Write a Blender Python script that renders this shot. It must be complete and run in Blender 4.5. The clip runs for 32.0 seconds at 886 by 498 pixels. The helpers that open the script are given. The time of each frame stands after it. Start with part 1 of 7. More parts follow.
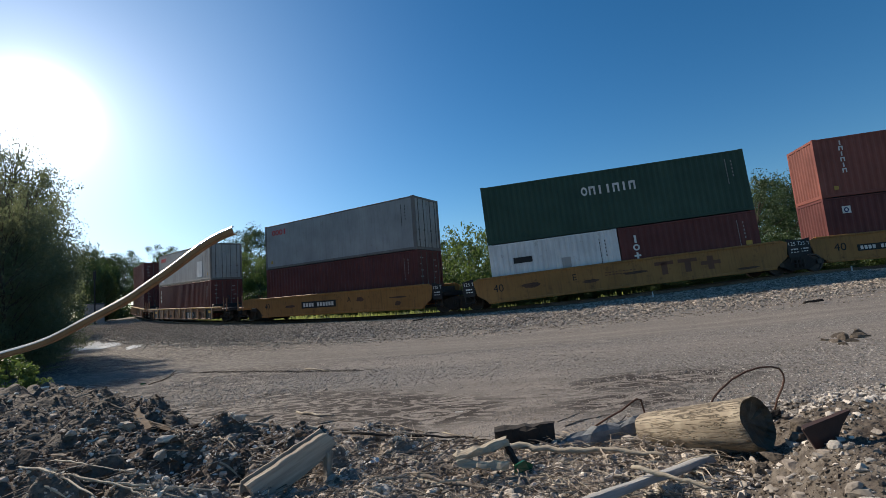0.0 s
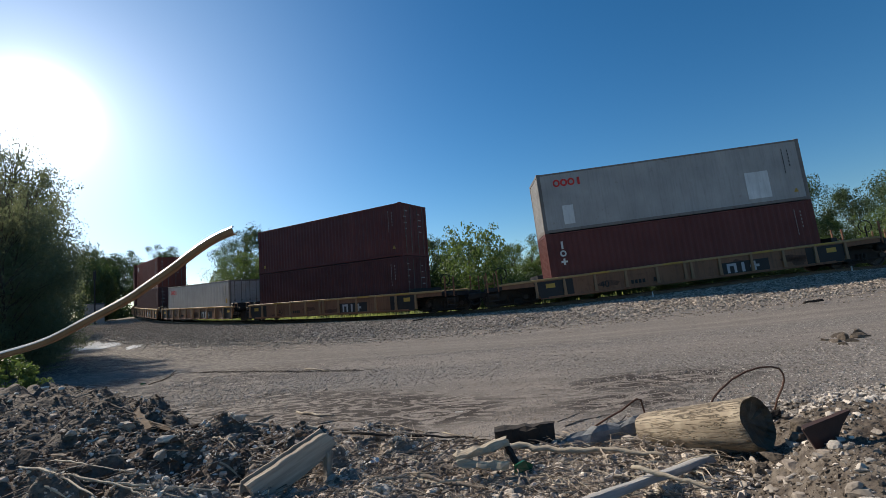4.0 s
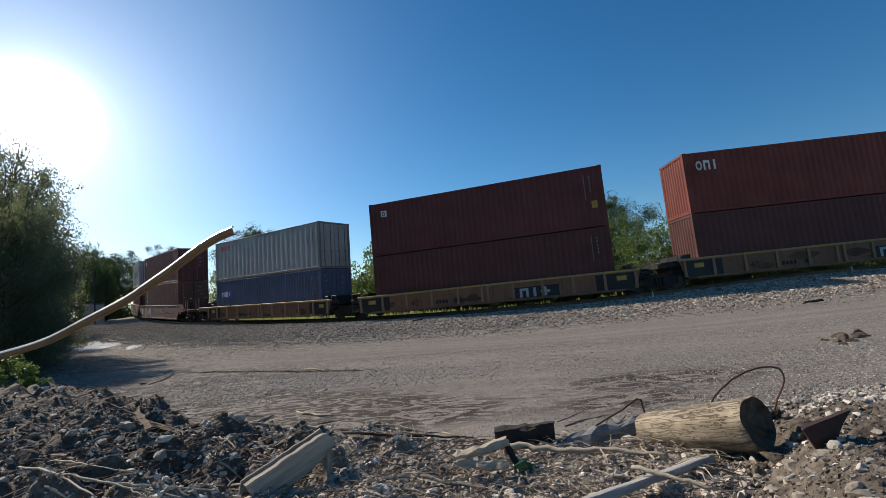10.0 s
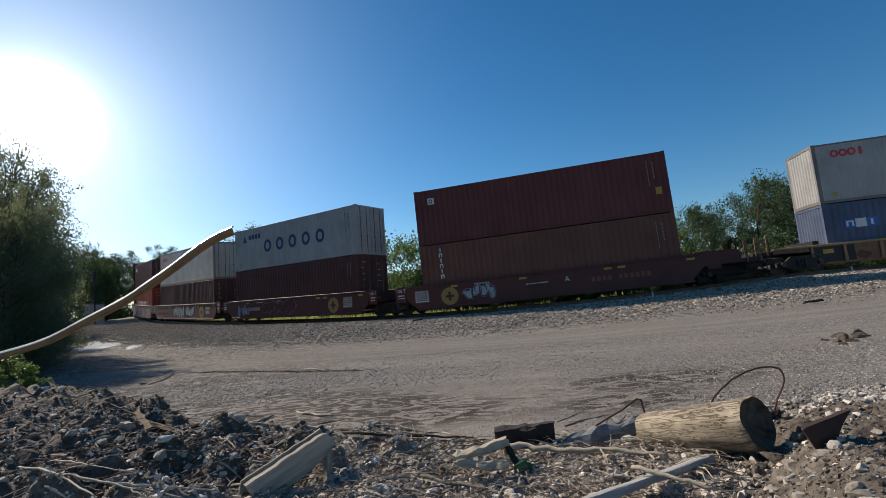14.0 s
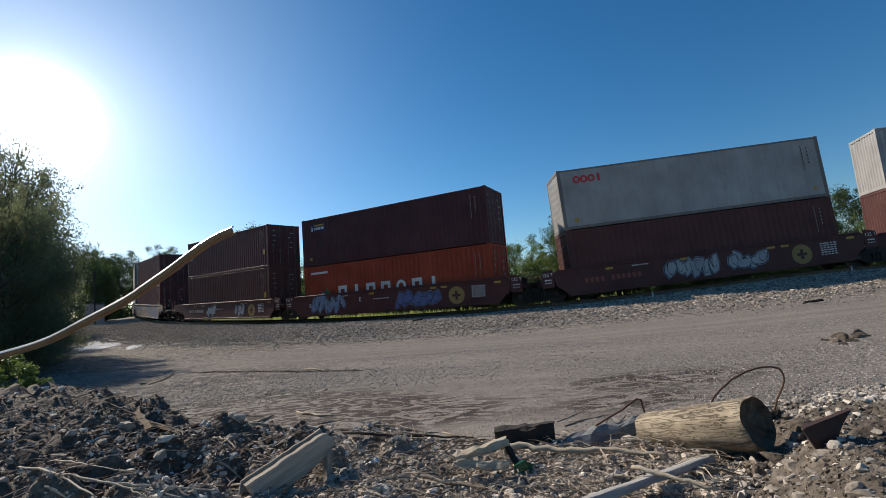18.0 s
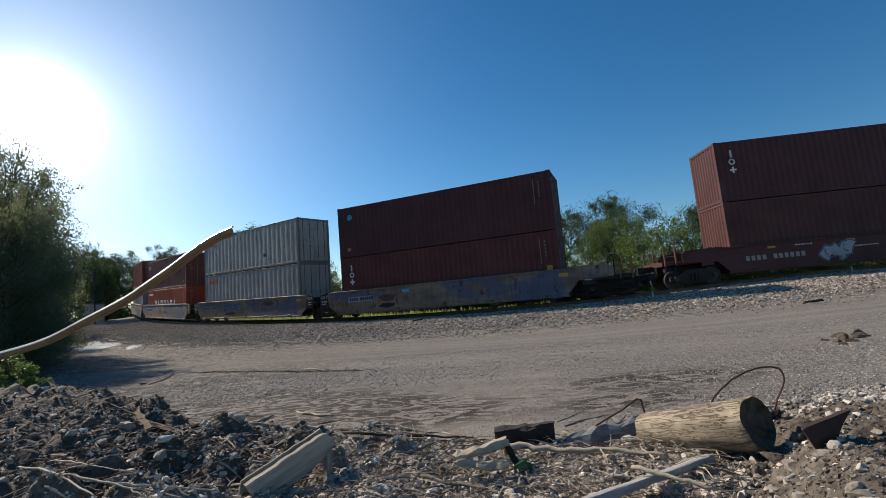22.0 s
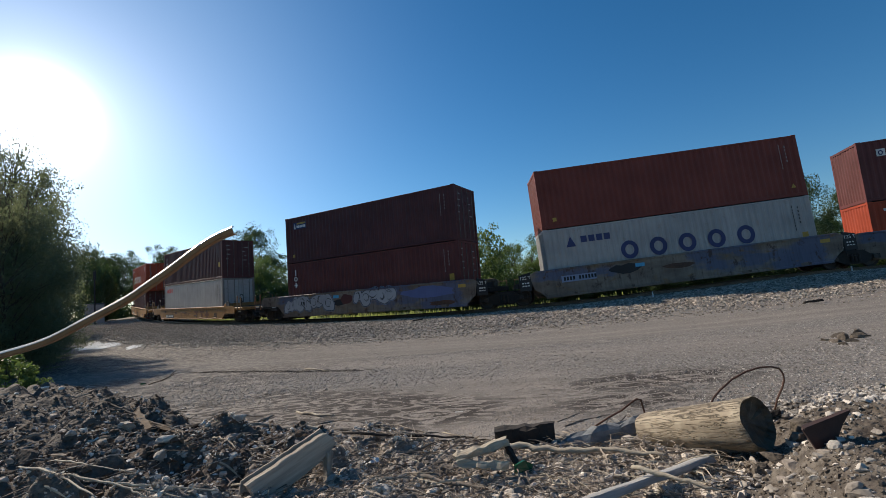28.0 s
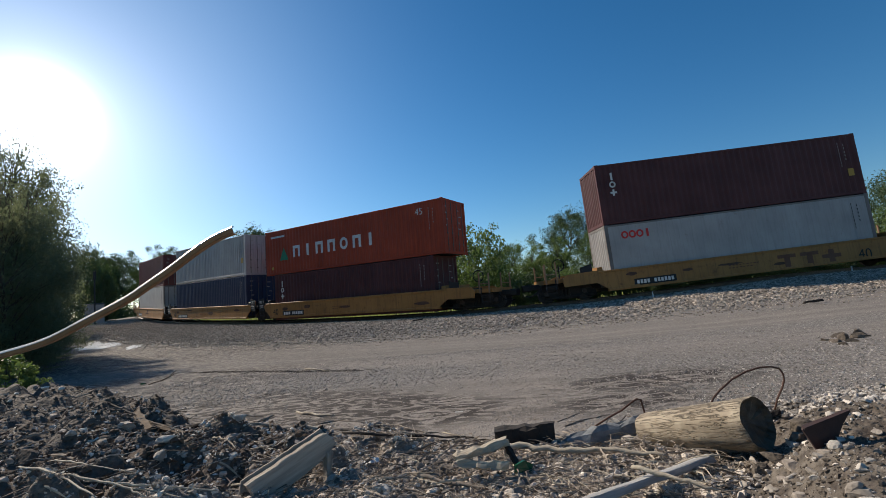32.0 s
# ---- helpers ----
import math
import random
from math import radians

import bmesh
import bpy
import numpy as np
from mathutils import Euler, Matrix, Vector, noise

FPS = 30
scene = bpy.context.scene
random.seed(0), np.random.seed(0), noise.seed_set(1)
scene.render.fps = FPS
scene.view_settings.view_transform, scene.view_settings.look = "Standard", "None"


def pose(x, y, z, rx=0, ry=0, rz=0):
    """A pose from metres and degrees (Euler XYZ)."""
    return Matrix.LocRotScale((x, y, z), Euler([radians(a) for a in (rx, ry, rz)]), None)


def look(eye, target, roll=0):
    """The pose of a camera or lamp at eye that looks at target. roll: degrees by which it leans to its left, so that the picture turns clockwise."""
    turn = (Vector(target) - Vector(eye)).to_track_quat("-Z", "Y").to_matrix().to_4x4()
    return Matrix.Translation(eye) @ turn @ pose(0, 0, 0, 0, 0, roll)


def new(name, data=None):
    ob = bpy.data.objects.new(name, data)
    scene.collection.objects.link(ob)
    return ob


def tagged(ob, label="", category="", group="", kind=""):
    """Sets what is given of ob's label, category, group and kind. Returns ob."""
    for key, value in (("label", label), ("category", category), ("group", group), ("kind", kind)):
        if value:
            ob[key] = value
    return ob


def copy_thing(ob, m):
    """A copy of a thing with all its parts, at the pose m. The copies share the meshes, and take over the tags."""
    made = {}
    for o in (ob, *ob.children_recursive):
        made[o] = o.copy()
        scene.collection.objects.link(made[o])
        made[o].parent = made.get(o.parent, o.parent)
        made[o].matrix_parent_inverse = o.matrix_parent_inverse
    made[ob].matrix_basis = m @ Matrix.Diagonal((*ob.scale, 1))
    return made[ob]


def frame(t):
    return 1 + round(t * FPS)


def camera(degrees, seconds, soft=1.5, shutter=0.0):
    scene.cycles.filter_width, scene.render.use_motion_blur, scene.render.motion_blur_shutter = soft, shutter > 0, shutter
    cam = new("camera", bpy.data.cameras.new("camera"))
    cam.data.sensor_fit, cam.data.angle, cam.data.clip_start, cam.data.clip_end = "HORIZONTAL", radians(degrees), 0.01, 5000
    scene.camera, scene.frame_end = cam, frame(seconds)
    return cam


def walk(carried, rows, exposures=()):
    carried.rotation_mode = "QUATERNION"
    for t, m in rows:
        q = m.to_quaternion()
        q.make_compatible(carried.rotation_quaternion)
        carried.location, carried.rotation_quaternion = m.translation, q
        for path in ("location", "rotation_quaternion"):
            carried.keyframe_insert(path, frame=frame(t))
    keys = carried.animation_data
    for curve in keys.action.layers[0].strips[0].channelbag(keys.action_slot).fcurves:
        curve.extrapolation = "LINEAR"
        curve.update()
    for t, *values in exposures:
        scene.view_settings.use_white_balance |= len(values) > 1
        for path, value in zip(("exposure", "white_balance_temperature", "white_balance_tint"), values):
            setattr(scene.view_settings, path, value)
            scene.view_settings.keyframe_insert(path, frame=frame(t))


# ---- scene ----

# ---- camera ----
EYE_Z = 0.6026
cam = camera(90, 32.0, soft=0.45)
STAND = pose(0, 0, EYE_Z, 90 + math.degrees(0.1104), 0, 0) @ pose(0, 0, 0, 0, 0, math.degrees(-0.0969))
walk(cam, [(0.0, STAND), (32.0, STAND)], exposures=[(0.0, 0.1), (32.0, 0.1)])

# ---- sky and sun ----
SKY_AZ, SKY_EL = -43.0, 21.0      # degrees to the left of +y, above the horizon
SUN_AZ, SUN_EL = -56.0, 37.0


def toward(az, el):
    a, e = radians(az), radians(el)
    return Vector((math.sin(a) * math.cos(e), math.cos(a) * math.cos(e), math.sin(e)))


world = bpy.data.worlds.new("sky")
world.use_nodes = True
scene.world = world
wt = world.node_tree
wt.nodes.clear()
w_out = wt.nodes.new("ShaderNodeOutputWorld")
w_bg = wt.nodes.new("ShaderNodeBackground")
w_sky = wt.nodes.new("ShaderNodeTexSky")
w_sky.sky_type = "NISHITA"
w_sky.sun_disc = False
w_sky.sun_elevation = radians(SKY_EL)
w_sky.sun_rotation = radians(SKY_AZ)
w_sky.altitude = 200
w_sky.air_density = 1.0
w_sky.dust_density = 0.25
w_sky.ozone_density = 4.0
w_bg.inputs["Strength"].default_value = 0.105
w_hue = wt.nodes.new("ShaderNodeHueSaturation")
w_hue.inputs["Hue"].default_value = 0.497
w_hue.inputs["Saturation"].default_value = 1.24
wt.links.new(w_sky.outputs["Color"], w_hue.inputs["Color"])
wt.links.new(w_hue.outputs["Color"], w_bg.inputs["Color"])
# the sun's own glare in the sky: a bright core and a wide aureole about its direction
w_co = wt.nodes.new("ShaderNodeTexCoord")
w_dot = wt.nodes.new("ShaderNodeVectorMath")
w_dot.operation = "DOT_PRODUCT"
w_dot.inputs[1].default_value = toward(SKY_AZ, SKY_EL)
wt.links.new(w_co.outputs["Generated"], w_dot.inputs[0])
w_max = wt.nodes.new("ShaderNodeMath")
w_max.operation = "MAXIMUM"
w_max.inputs[1].default_value = 0.0
wt.links.new(w_dot.outputs["Value"], w_max.inputs[0])
shaders = [w_bg]
for power, strength, colour in ((760.0, 3.2, (1, 0.98, 0.94, 1)), (120.0, 0.31, (1, 0.99, 0.97, 1)), (11.0, 0.23, (0.70, 0.88, 1, 1))):
    p_ = wt.nodes.new("ShaderNodeMath")
    p_.operation = "POWER"
    p_.inputs[1].default_value = power
    wt.links.new(w_max.outputs[0], p_.inputs[0])
    m_ = wt.nodes.new("ShaderNodeMath")
    m_.operation = "MULTIPLY"
    m_.inputs[1].default_value = strength
    wt.links.new(p_.outputs[0], m_.inputs[0])
    b_ = wt.nodes.new("ShaderNodeBackground")
    b_.inputs["Color"].default_value = colour
    wt.links.new(m_.outputs[0], b_.inputs["Strength"])
    shaders.append(b_)
last = shaders[0]
for b_ in shaders[1:]:
    a_ = wt.nodes.new("ShaderNodeAddShader")
    wt.links.new(last.outputs[0], a_.inputs[0])
    wt.links.new(b_.outputs[0], a_.inputs[1])
    last = a_
wt.links.new(last.outputs[0], w_out.inputs["Surface"])

sun_data = bpy.data.lights.new("sun", "SUN")
sun_data.energy = 5.0
sun_data.angle = radians(0.53)
sun_data.color = (1.0, 0.90, 0.76)
sun = new("sun", sun_data)
sun.matrix_world = look(toward(SUN_AZ, SUN_EL) * 60, (0, 0, 0))

# ---- materials ----


def nodes_of(name):
    m = bpy.data.materials.new(name)
    m.use_nodes = True
    t = m.node_tree
    return m, t, t.nodes["Principled BSDF"]


def ramp(t, source, stops):
    r = t.nodes.new("ShaderNodeValToRGB")
    e = r.color_ramp.elements
    while len(e) < len(stops):
        e.new(0.5)
    for el, (pos, col) in zip(e, stops):
        el.position = pos
        el.color = (*col, 1) if len(col) == 3 else col
    t.links.new(source, r.inputs["Fac"])
    return r.outputs["Color"]


def mix(t, fac, a, b, blend="MIX"):
    m = t.nodes.new("ShaderNodeMix")
    m.data_type = "RGBA"
    m.blend_type = blend
    for key, value in ((0, fac), (6, a), (7, b)):
        if isinstance(value, bpy.types.NodeSocket):
            t.links.new(value, m.inputs[key])
        elif key == 0:
            m.inputs[0].default_value = value
        else:
            m.inputs[key].default_value = (*value, 1)
    return m.outputs[2]


def coords(t, scale=(1, 1, 1), kind="Object"):
    c = t.nodes.new("ShaderNodeTexCoord")
    m = t.nodes.new("ShaderNodeMapping")
    m.inputs["Scale"].default_value = scale
    t.links.new(c.outputs[kind], m.inputs["Vector"])
    return m.outputs["Vector"]


def noise_of(t, vec, scale, detail=4.0, rough=0.55):
    n = t.nodes.new("ShaderNodeTexNoise")
    n.inputs["Scale"].default_value = scale
    n.inputs["Detail"].default_value = detail
    n.inputs["Roughness"].default_value = rough
    t.links.new(vec, n.inputs["Vector"])
    return n.outputs["Fac"]


def bump(t, bsdf, height, strength=0.3, distance=0.02):
    b = t.nodes.new("ShaderNodeBump")
    b.inputs["Strength"].default_value = strength
    b.inputs["Distance"].default_value = distance
    t.links.new(height, b.inputs["Height"])
    t.links.new(b.outputs["Normal"], bsdf.inputs["Normal"])


def painted(name, colour, wear=(0.10, 0.045, 0.025), amount=0.5, rough=0.62, dirt=0.35, streaks=True):
    """Weathered paint on steel: fading, vertical grime streaks and rust spots."""
    m, t, b = nodes_of(name)
    v = coords(t)
    vs = coords(t, (7, 7, 0.55))
    fade = noise_of(t, v, 0.7, 3)
    info = t.nodes.new("ShaderNodeObjectInfo")
    c1 = tuple(min(1, q * 1.18 + 0.01) for q in colour)
    c0 = tuple(q * 0.78 for q in colour)
    col = mix(t, ramp(t, fade, ((0.3, (0, 0, 0)), (0.75, (1, 1, 1)))), c0, c1)
    col = mix(t, info.outputs["Random"], col, mix(t, 0.35, col, tuple(q * 1.35 for q in colour)))
    if streaks:
        s = ramp(t, noise_of(t, vs, 1.3, 5, 0.65), ((0.48, (0, 0, 0)), (0.78, (1, 1, 1))))
        sm = t.nodes.new("ShaderNodeMath")
        sm.operation = "MULTIPLY"
        sm.inputs[1].default_value = dirt
        t.links.new(s, sm.inputs[0])
        col = mix(t, sm.outputs[0], col, tuple(q * 0.35 + 0.02 for q in colour))
    r = ramp(t, noise_of(t, v, 3.1, 8, 0.7), ((0.66 - 0.1 * amount, (0, 0, 0)), (0.74, (1, 1, 1))))
    rm = t.nodes.new("ShaderNodeMath")
    rm.operation = "MULTIPLY"
    rm.inputs[1].default_value = amount
    t.links.new(r, rm.inputs[0])
    col = mix(t, rm.outputs[0], col, wear)
    t.links.new(col, b.inputs["Base Color"])
    b.inputs["Roughness"].default_value = rough
    b.inputs["Specular IOR Level"].default_value = 0.3
    bump(t, b, noise_of(t, v, 9, 4), 0.12, 0.01)
    return m


def blotched(name):
    """Old grey paint with faded blue overspray, tan scuffs and rust."""
    m, t, b = nodes_of(name)
    v = coords(t)
    col = mix(t, ramp(t, noise_of(t, coords(t, (0.5, 1, 1.4)), 0.9, 5, 0.6), ((0.40, (0, 0, 0)), (0.60, (1, 1, 1)))), (0.135, 0.100, 0.076), (0.225, 0.180, 0.140))
    col = mix(t, ramp(t, noise_of(t, coords(t, (0.32, 1, 0.7)), 0.8, 6, 0.55), ((0.55, (0, 0, 0)), (0.60, (0.8, 0.8, 0.8)))), col, (0.085, 0.105, 0.18))
    col = mix(t, ramp(t, noise_of(t, coords(t, (1.2, 1, 2.5)), 1.1, 7, 0.65), ((0.58, (0, 0, 0)), (0.66, (0.8, 0.8, 0.8)))), col, (0.20, 0.115, 0.05))
    col = mix(t, ramp(t, noise_of(t, coords(t, (1.6, 1, 1.0)), 1.9, 8, 0.7), ((0.57, (0, 0, 0)), (0.64, (0.85, 0.85, 0.85)))), col, (0.065, 0.036, 0.026))
    col = mix(t, ramp(t, noise_of(t, coords(t, (7, 7, 0.55)), 1.3, 5, 0.65), ((0.46, (0, 0, 0)), (0.78, (0.6, 0.6, 0.6)))), col, (0.05, 0.04, 0.034))
    t.links.new(col, b.inputs["Base Color"])
    b.inputs["Roughness"].default_value = 0.65
    b.inputs["Specular IOR Level"].default_value = 0.3
    bump(t, b, noise_of(t, v, 9, 4), 0.12, 0.01)
    return m


def grainy(name, dark, light, scale=6.0, rough=0.9, strength=0.5, stretch=(1, 1, 1), island=0.0, distance=0.02, metal=0.0):
    """Natural matter: two scales of noise between two colours, with relief."""
    m, t, b = nodes_of(name)
    v = coords(t, stretch)
    f = mix(t, 0.5, noise_of(t, v, scale, 6, 0.65), noise_of(t, v, scale * 0.13, 3))
    col = mix(t, ramp(t, f, ((0.35, (0, 0, 0)), (0.65, (1, 1, 1)))), dark, light)
    if island:
        g = t.nodes.new("ShaderNodeNewGeometry")
        hsv = t.nodes.new("ShaderNodeHueSaturation")
        mp = t.nodes.new("ShaderNodeMapRange")
        mp.inputs["To Min"].default_value = 1 - island
        mp.inputs["To Max"].default_value = 1 + island
        t.links.new(g.outputs["Random Per Island"], mp.inputs["Value"])
        t.links.new(mp.outputs["Result"], hsv.inputs["Value"])
        t.links.new(col, hsv.inputs["Color"])
        col = hsv.outputs["Color"]
    t.links.new(col, b.inputs["Base Color"])
    b.inputs["Roughness"].default_value = rough
    b.inputs["Metallic"].default_value = metal
    if rough > 0.85:
        b.inputs["Specular IOR Level"].default_value = 0.35
    bump(t, b, noise_of(t, v, scale * 2.2, 5), strength, distance)
    return m


def leafy(name, dark, light, trans=0.35):
    """Foliage: leaves of differing green that let some light through."""
    m, t, b = nodes_of(name)
    g = t.nodes.new("ShaderNodeNewGeometry")
    col = mix(t, g.outputs["Random Per Island"], dark, light)
    col = mix(t, ramp(t, noise_of(t, coords(t), 0.6, 2), ((0.4, (0, 0, 0)), (0.6, (1, 1, 1)))), mix(t, 0.3, col, dark), col)
    t.links.new(col, b.inputs["Base Color"])
    b.inputs["Roughness"].default_value = 0.6
    tr_ = t.nodes.new("ShaderNodeBsdfTranslucent")
    t.links.new(mix(t, 0.6, col, tuple(min(1, q * 2.2) for q in light)), tr_.inputs["Color"])
    ms = t.nodes.new("ShaderNodeMixShader")
    ms.inputs["Fac"].default_value = trans
    t.links.new(b.outputs[0], ms.inputs[1])
    t.links.new(tr_.outputs[0], ms.inputs[2])
    t.links.new(ms.outputs[0], t.nodes["Material Output"].inputs["Surface"])
    return m


MAROON = painted("maroon_paint", (0.108, 0.028, 0.024), amount=0.4)
MAROON_B = painted("dark_maroon_paint", (0.078, 0.022, 0.021), amount=0.4)
RUSTRED = painted("rust_red_paint", (0.16, 0.032, 0.020), amount=0.4)
RUSTBROWN = painted("rust_brown_paint", (0.135, 0.052, 0.034), amount=0.5)
BROWNRED = painted("brown_paint", (0.088, 0.028, 0.023), amount=0.5)
ORANGE = painted("orange_red_paint", (0.32, 0.045, 0.014), amount=0.3)
TERRA = painted("terracotta_paint", (0.20, 0.06, 0.042), amount=0.3)
GREYRUST = painted("rust_streaked_grey_paint", (0.36, 0.335, 0.30), wear=(0.20, 0.085, 0.04), amount=0.95, dirt=0.75)
GREYPAINT = painted("pale_grey_paint", (0.33, 0.315, 0.30), wear=(0.16, 0.08, 0.045), amount=0.5, dirt=0.35)
# frame rust, plus the top rail's underside shade put into the grey
GREYEDGE = painted("rust_edged_grey_paint", (0.17, 0.15, 0.135), wear=(0.13, 0.06, 0.035), amount=0.9, dirt=0.6)
WHITEPAINT = painted("white_paint", (0.62, 0.62, 0.61), amount=0.55, dirt=0.4)
GREENPAINT = painted("dark_green_paint", (0.022, 0.055, 0.036), amount=0.3)
BLUEPAINT = painted("slate_blue_paint", (0.075, 0.095, 0.155), amount=0.3)
NAVYPAINT = painted("navy_paint", (0.02, 0.03, 0.07), amount=0.3)
YELLOWPAINT = painted("yellow_paint", (0.30, 0.145, 0.040), amount=0.85, dirt=0.75)
RAILYELLOW = painted("worn_edge_paint", (0.34, 0.225, 0.10), amount=0.5, dirt=0.4)
TTXBROWN = painted("weathered_tan_paint", (0.19, 0.090, 0.048), amount=0.9, dirt=0.8)
POSTTAN = painted("tan_post_paint", (0.24, 0.145, 0.08), amount=0.4, dirt=0.3)
WELLBROWN = painted("dark_brown_paint", (0.080, 0.024, 0.021), amount=0.5, dirt=0.4)
WELLGREY = blotched("faded_grey_tan_paint")
BLACKSTEEL = painted("black_steel", (0.018, 0.017, 0.018), amount=0.5, rough=0.6)
RUNGEAR = grainy("grimy_running_gear", (0.009, 0.007, 0.006), (0.032, 0.023, 0.018), 8, 0.8, 0.3)
WHEELSTEEL = grainy("wheel_steel", (0.03, 0.023, 0.02), (0.075, 0.056, 0.046), 10, 0.6, 0.2, metal=0.3)
CHROMEROD = grainy("galvanised_rod", (0.085, 0.07, 0.062), (0.17, 0.15, 0.135), 20, 0.55, 0.1, metal=0.3)
MARKWHITE = painted("white_marking", (0.62, 0.61, 0.58), amount=0.35, dirt=0.4)
PRINTWHITE = painted("faded_white_print", (0.30, 0.27, 0.255), amount=0.4, dirt=0.4)
MARKRED = painted("red_marking", (0.55, 0.035, 0.03), amount=0.25)
MARKNAVY = painted("navy_marking", (0.03, 0.04, 0.12), amount=0.25)
MARKBLUE = painted("blue_marking", (0.04, 0.12, 0.38), amount=0.2)
MARKSKY = painted("sky_blue_marking", (0.08, 0.35, 0.55), amount=0.2)
MARKYELLOW = painted("yellow_marking", (0.42, 0.26, 0.05), amount=0.5, dirt=0.5)
MARKBLACK = painted("black_marking", (0.015, 0.015, 0.015), amount=0.15)
MARKGREEN = painted("green_marking", (0.03, 0.20, 0.10), amount=0.2)
MARKBROWN = painted("brown_marking", (0.13, 0.055, 0.03), amount=0.2)
MARKGOLD = painted("dull_gold_marking", (0.27, 0.18, 0.06), amount=0.4)
SPRAYWHITE = painted("spray_white", (0.33, 0.335, 0.355), amount=0.1, dirt=0.2)
SPRAYBLUE = painted("spray_blue", (0.10, 0.125, 0.26), amount=0.2, dirt=0.2)
SPRAYPALE = painted("spray_pale_blue", (0.20, 0.24, 0.34), amount=0.2, dirt=0.2)

BALLAST = grainy("ballast_stone", (0.19, 0.157, 0.128), (0.48, 0.412, 0.345), 30, 0.9, 0.4, island=0.55, distance=0.005)
BALLAST.node_tree.nodes["Principled BSDF"].inputs["Specular IOR Level"].default_value = 0.04
RUBBLE = grainy("rubble_stone", (0.24, 0.200, 0.163), (0.58, 0.505, 0.425), 24, 0.95, 0.6, island=0.6, distance=0.006)
# stones of the heap's left side: shade put into a darker colour
SHADERUBBLE = grainy("damp_rubble_stone", (0.165, 0.122, 0.094), (0.42, 0.36, 0.305), 24, 0.9, 0.6, island=0.85, distance=0.006)
LOTGRAVEL = grainy("lot_gravel_stone", (0.18, 0.157, 0.135), (0.41, 0.366, 0.322), 24, 0.95, 0.5, island=0.45, distance=0.005)
LOTGRAVEL.node_tree.nodes["Principled BSDF"].inputs["Specular IOR Level"].default_value = 0.1
REDPLASTIC = grainy("faded_red_plastic", (0.30, 0.05, 0.03), (0.45, 0.09, 0.06), 20, 0.6, 0.2)
PALEGRAVEL = grainy("pale_gravel_stone", (0.20, 0.176, 0.15), (0.50, 0.452, 0.40), 24, 0.9, 0.5, island=0.5, distance=0.005)
# dark earth, with the heap's shade put into the colour
DARKSOIL = grainy("dark_shaded_soil", (0.058, 0.040, 0.029), (0.165, 0.116, 0.083), 30, 0.95, 0.9, distance=0.01)
ROCK = grainy("grey_rock", (0.17, 0.137, 0.109), (0.43, 0.366, 0.305), 14, 0.9, 0.8, distance=0.012)
CONCRETE = grainy("broken_concrete", (0.255, 0.215, 0.175), (0.47, 0.408, 0.34), 30, 0.9, 0.5, distance=0.006)
SOILCLOD = grainy("soil_clod", (0.07, 0.054, 0.041), (0.17, 0.138, 0.107), 26, 0.95, 0.9, distance=0.01)
BARK = grainy("tree_bark", (0.035, 0.026, 0.02), (0.12, 0.095, 0.07), 9, 0.95, 0.8, (1, 1, 0.3), distance=0.03)
TWIG = grainy("weathered_twig", (0.10, 0.075, 0.055), (0.34, 0.28, 0.22), 20, 0.9, 0.4, island=0.45, distance=0.004)
PALEWOOD = grainy("pale_split_wood", (0.24, 0.19, 0.135), (0.54, 0.46, 0.345), 50, 0.85, 0.7, (0.12, 1, 1), distance=0.005)
GREYWOOD = grainy("weathered_grey_wood", (0.15, 0.122, 0.097), (0.48, 0.405, 0.325), 60, 0.9, 0.8, (0.06, 1, 1), distance=0.004)
CHARWOOD = grainy("charred_wood", (0.012, 0.010, 0.009), (0.06, 0.045, 0.035), 12, 0.9, 0.8, (0.3, 1, 1), distance=0.01)
ROTWOOD = grainy("dark_rotten_wood", (0.06, 0.043, 0.030), (0.19, 0.135, 0.09), 22, 0.95, 0.9, (0.4, 1, 1), distance=0.012)
# rusty iron darkened, the plate's shade put into the colour
SHADEIRON = grainy("dark_rusted_plate", (0.018, 0.009, 0.008), (0.062, 0.026, 0.020), 20, 0.75, 0.5, distance=0.004)
RUSTIRON = grainy("rusty_iron", (0.045, 0.022, 0.014), (0.13, 0.06, 0.035), 16, 0.8, 0.5, distance=0.006)
RAILSTEEL = grainy("rail_steel", (0.06, 0.04, 0.03), (0.15, 0.11, 0.085), 12, 0.5, 0.3, metal=0.5)
TIEWOOD = grainy("creosoted_tie", (0.03, 0.024, 0.02), (0.09, 0.075, 0.062), 10, 0.95, 0.6)
POLEYELLOW = painted("scuffed_yellow_paint", (0.31, 0.165, 0.072), amount=0.75, dirt=0.5, rough=0.5)
# pale steel standing for the glint along the beam's top edge
POLETOP = grainy("rubbed_bright_steel", (0.50, 0.44, 0.36), (0.74, 0.68, 0.58), 14, 0.34, 0.1, metal=0.85)
BLEACHED = grainy("bleached_grey_wood", (0.22, 0.205, 0.19), (0.48, 0.455, 0.425), 60, 0.85, 0.6, (0.06, 1, 1), distance=0.004)
BLUECONC = grainy("bluish_broken_concrete", (0.13, 0.13, 0.13), (0.29, 0.29, 0.285), 26, 0.9, 0.8, distance=0.008)
GREENGLASS = grainy("green_glass", (0.012, 0.075, 0.035), (0.02, 0.13, 0.06), 8, 0.15, 0.05)
# weathered plaster, also the pale colour of sunlit chips on the heap
LITPLASTER = grainy("weathered_plaster", (0.46, 0.42, 0.365), (0.76, 0.71, 0.64), 20, 0.9, 0.5, distance=0.004)
PALESTONE = grainy("pale_stone", (0.30, 0.262, 0.222), (0.56, 0.505, 0.44), 18, 0.85, 0.6, distance=0.008)
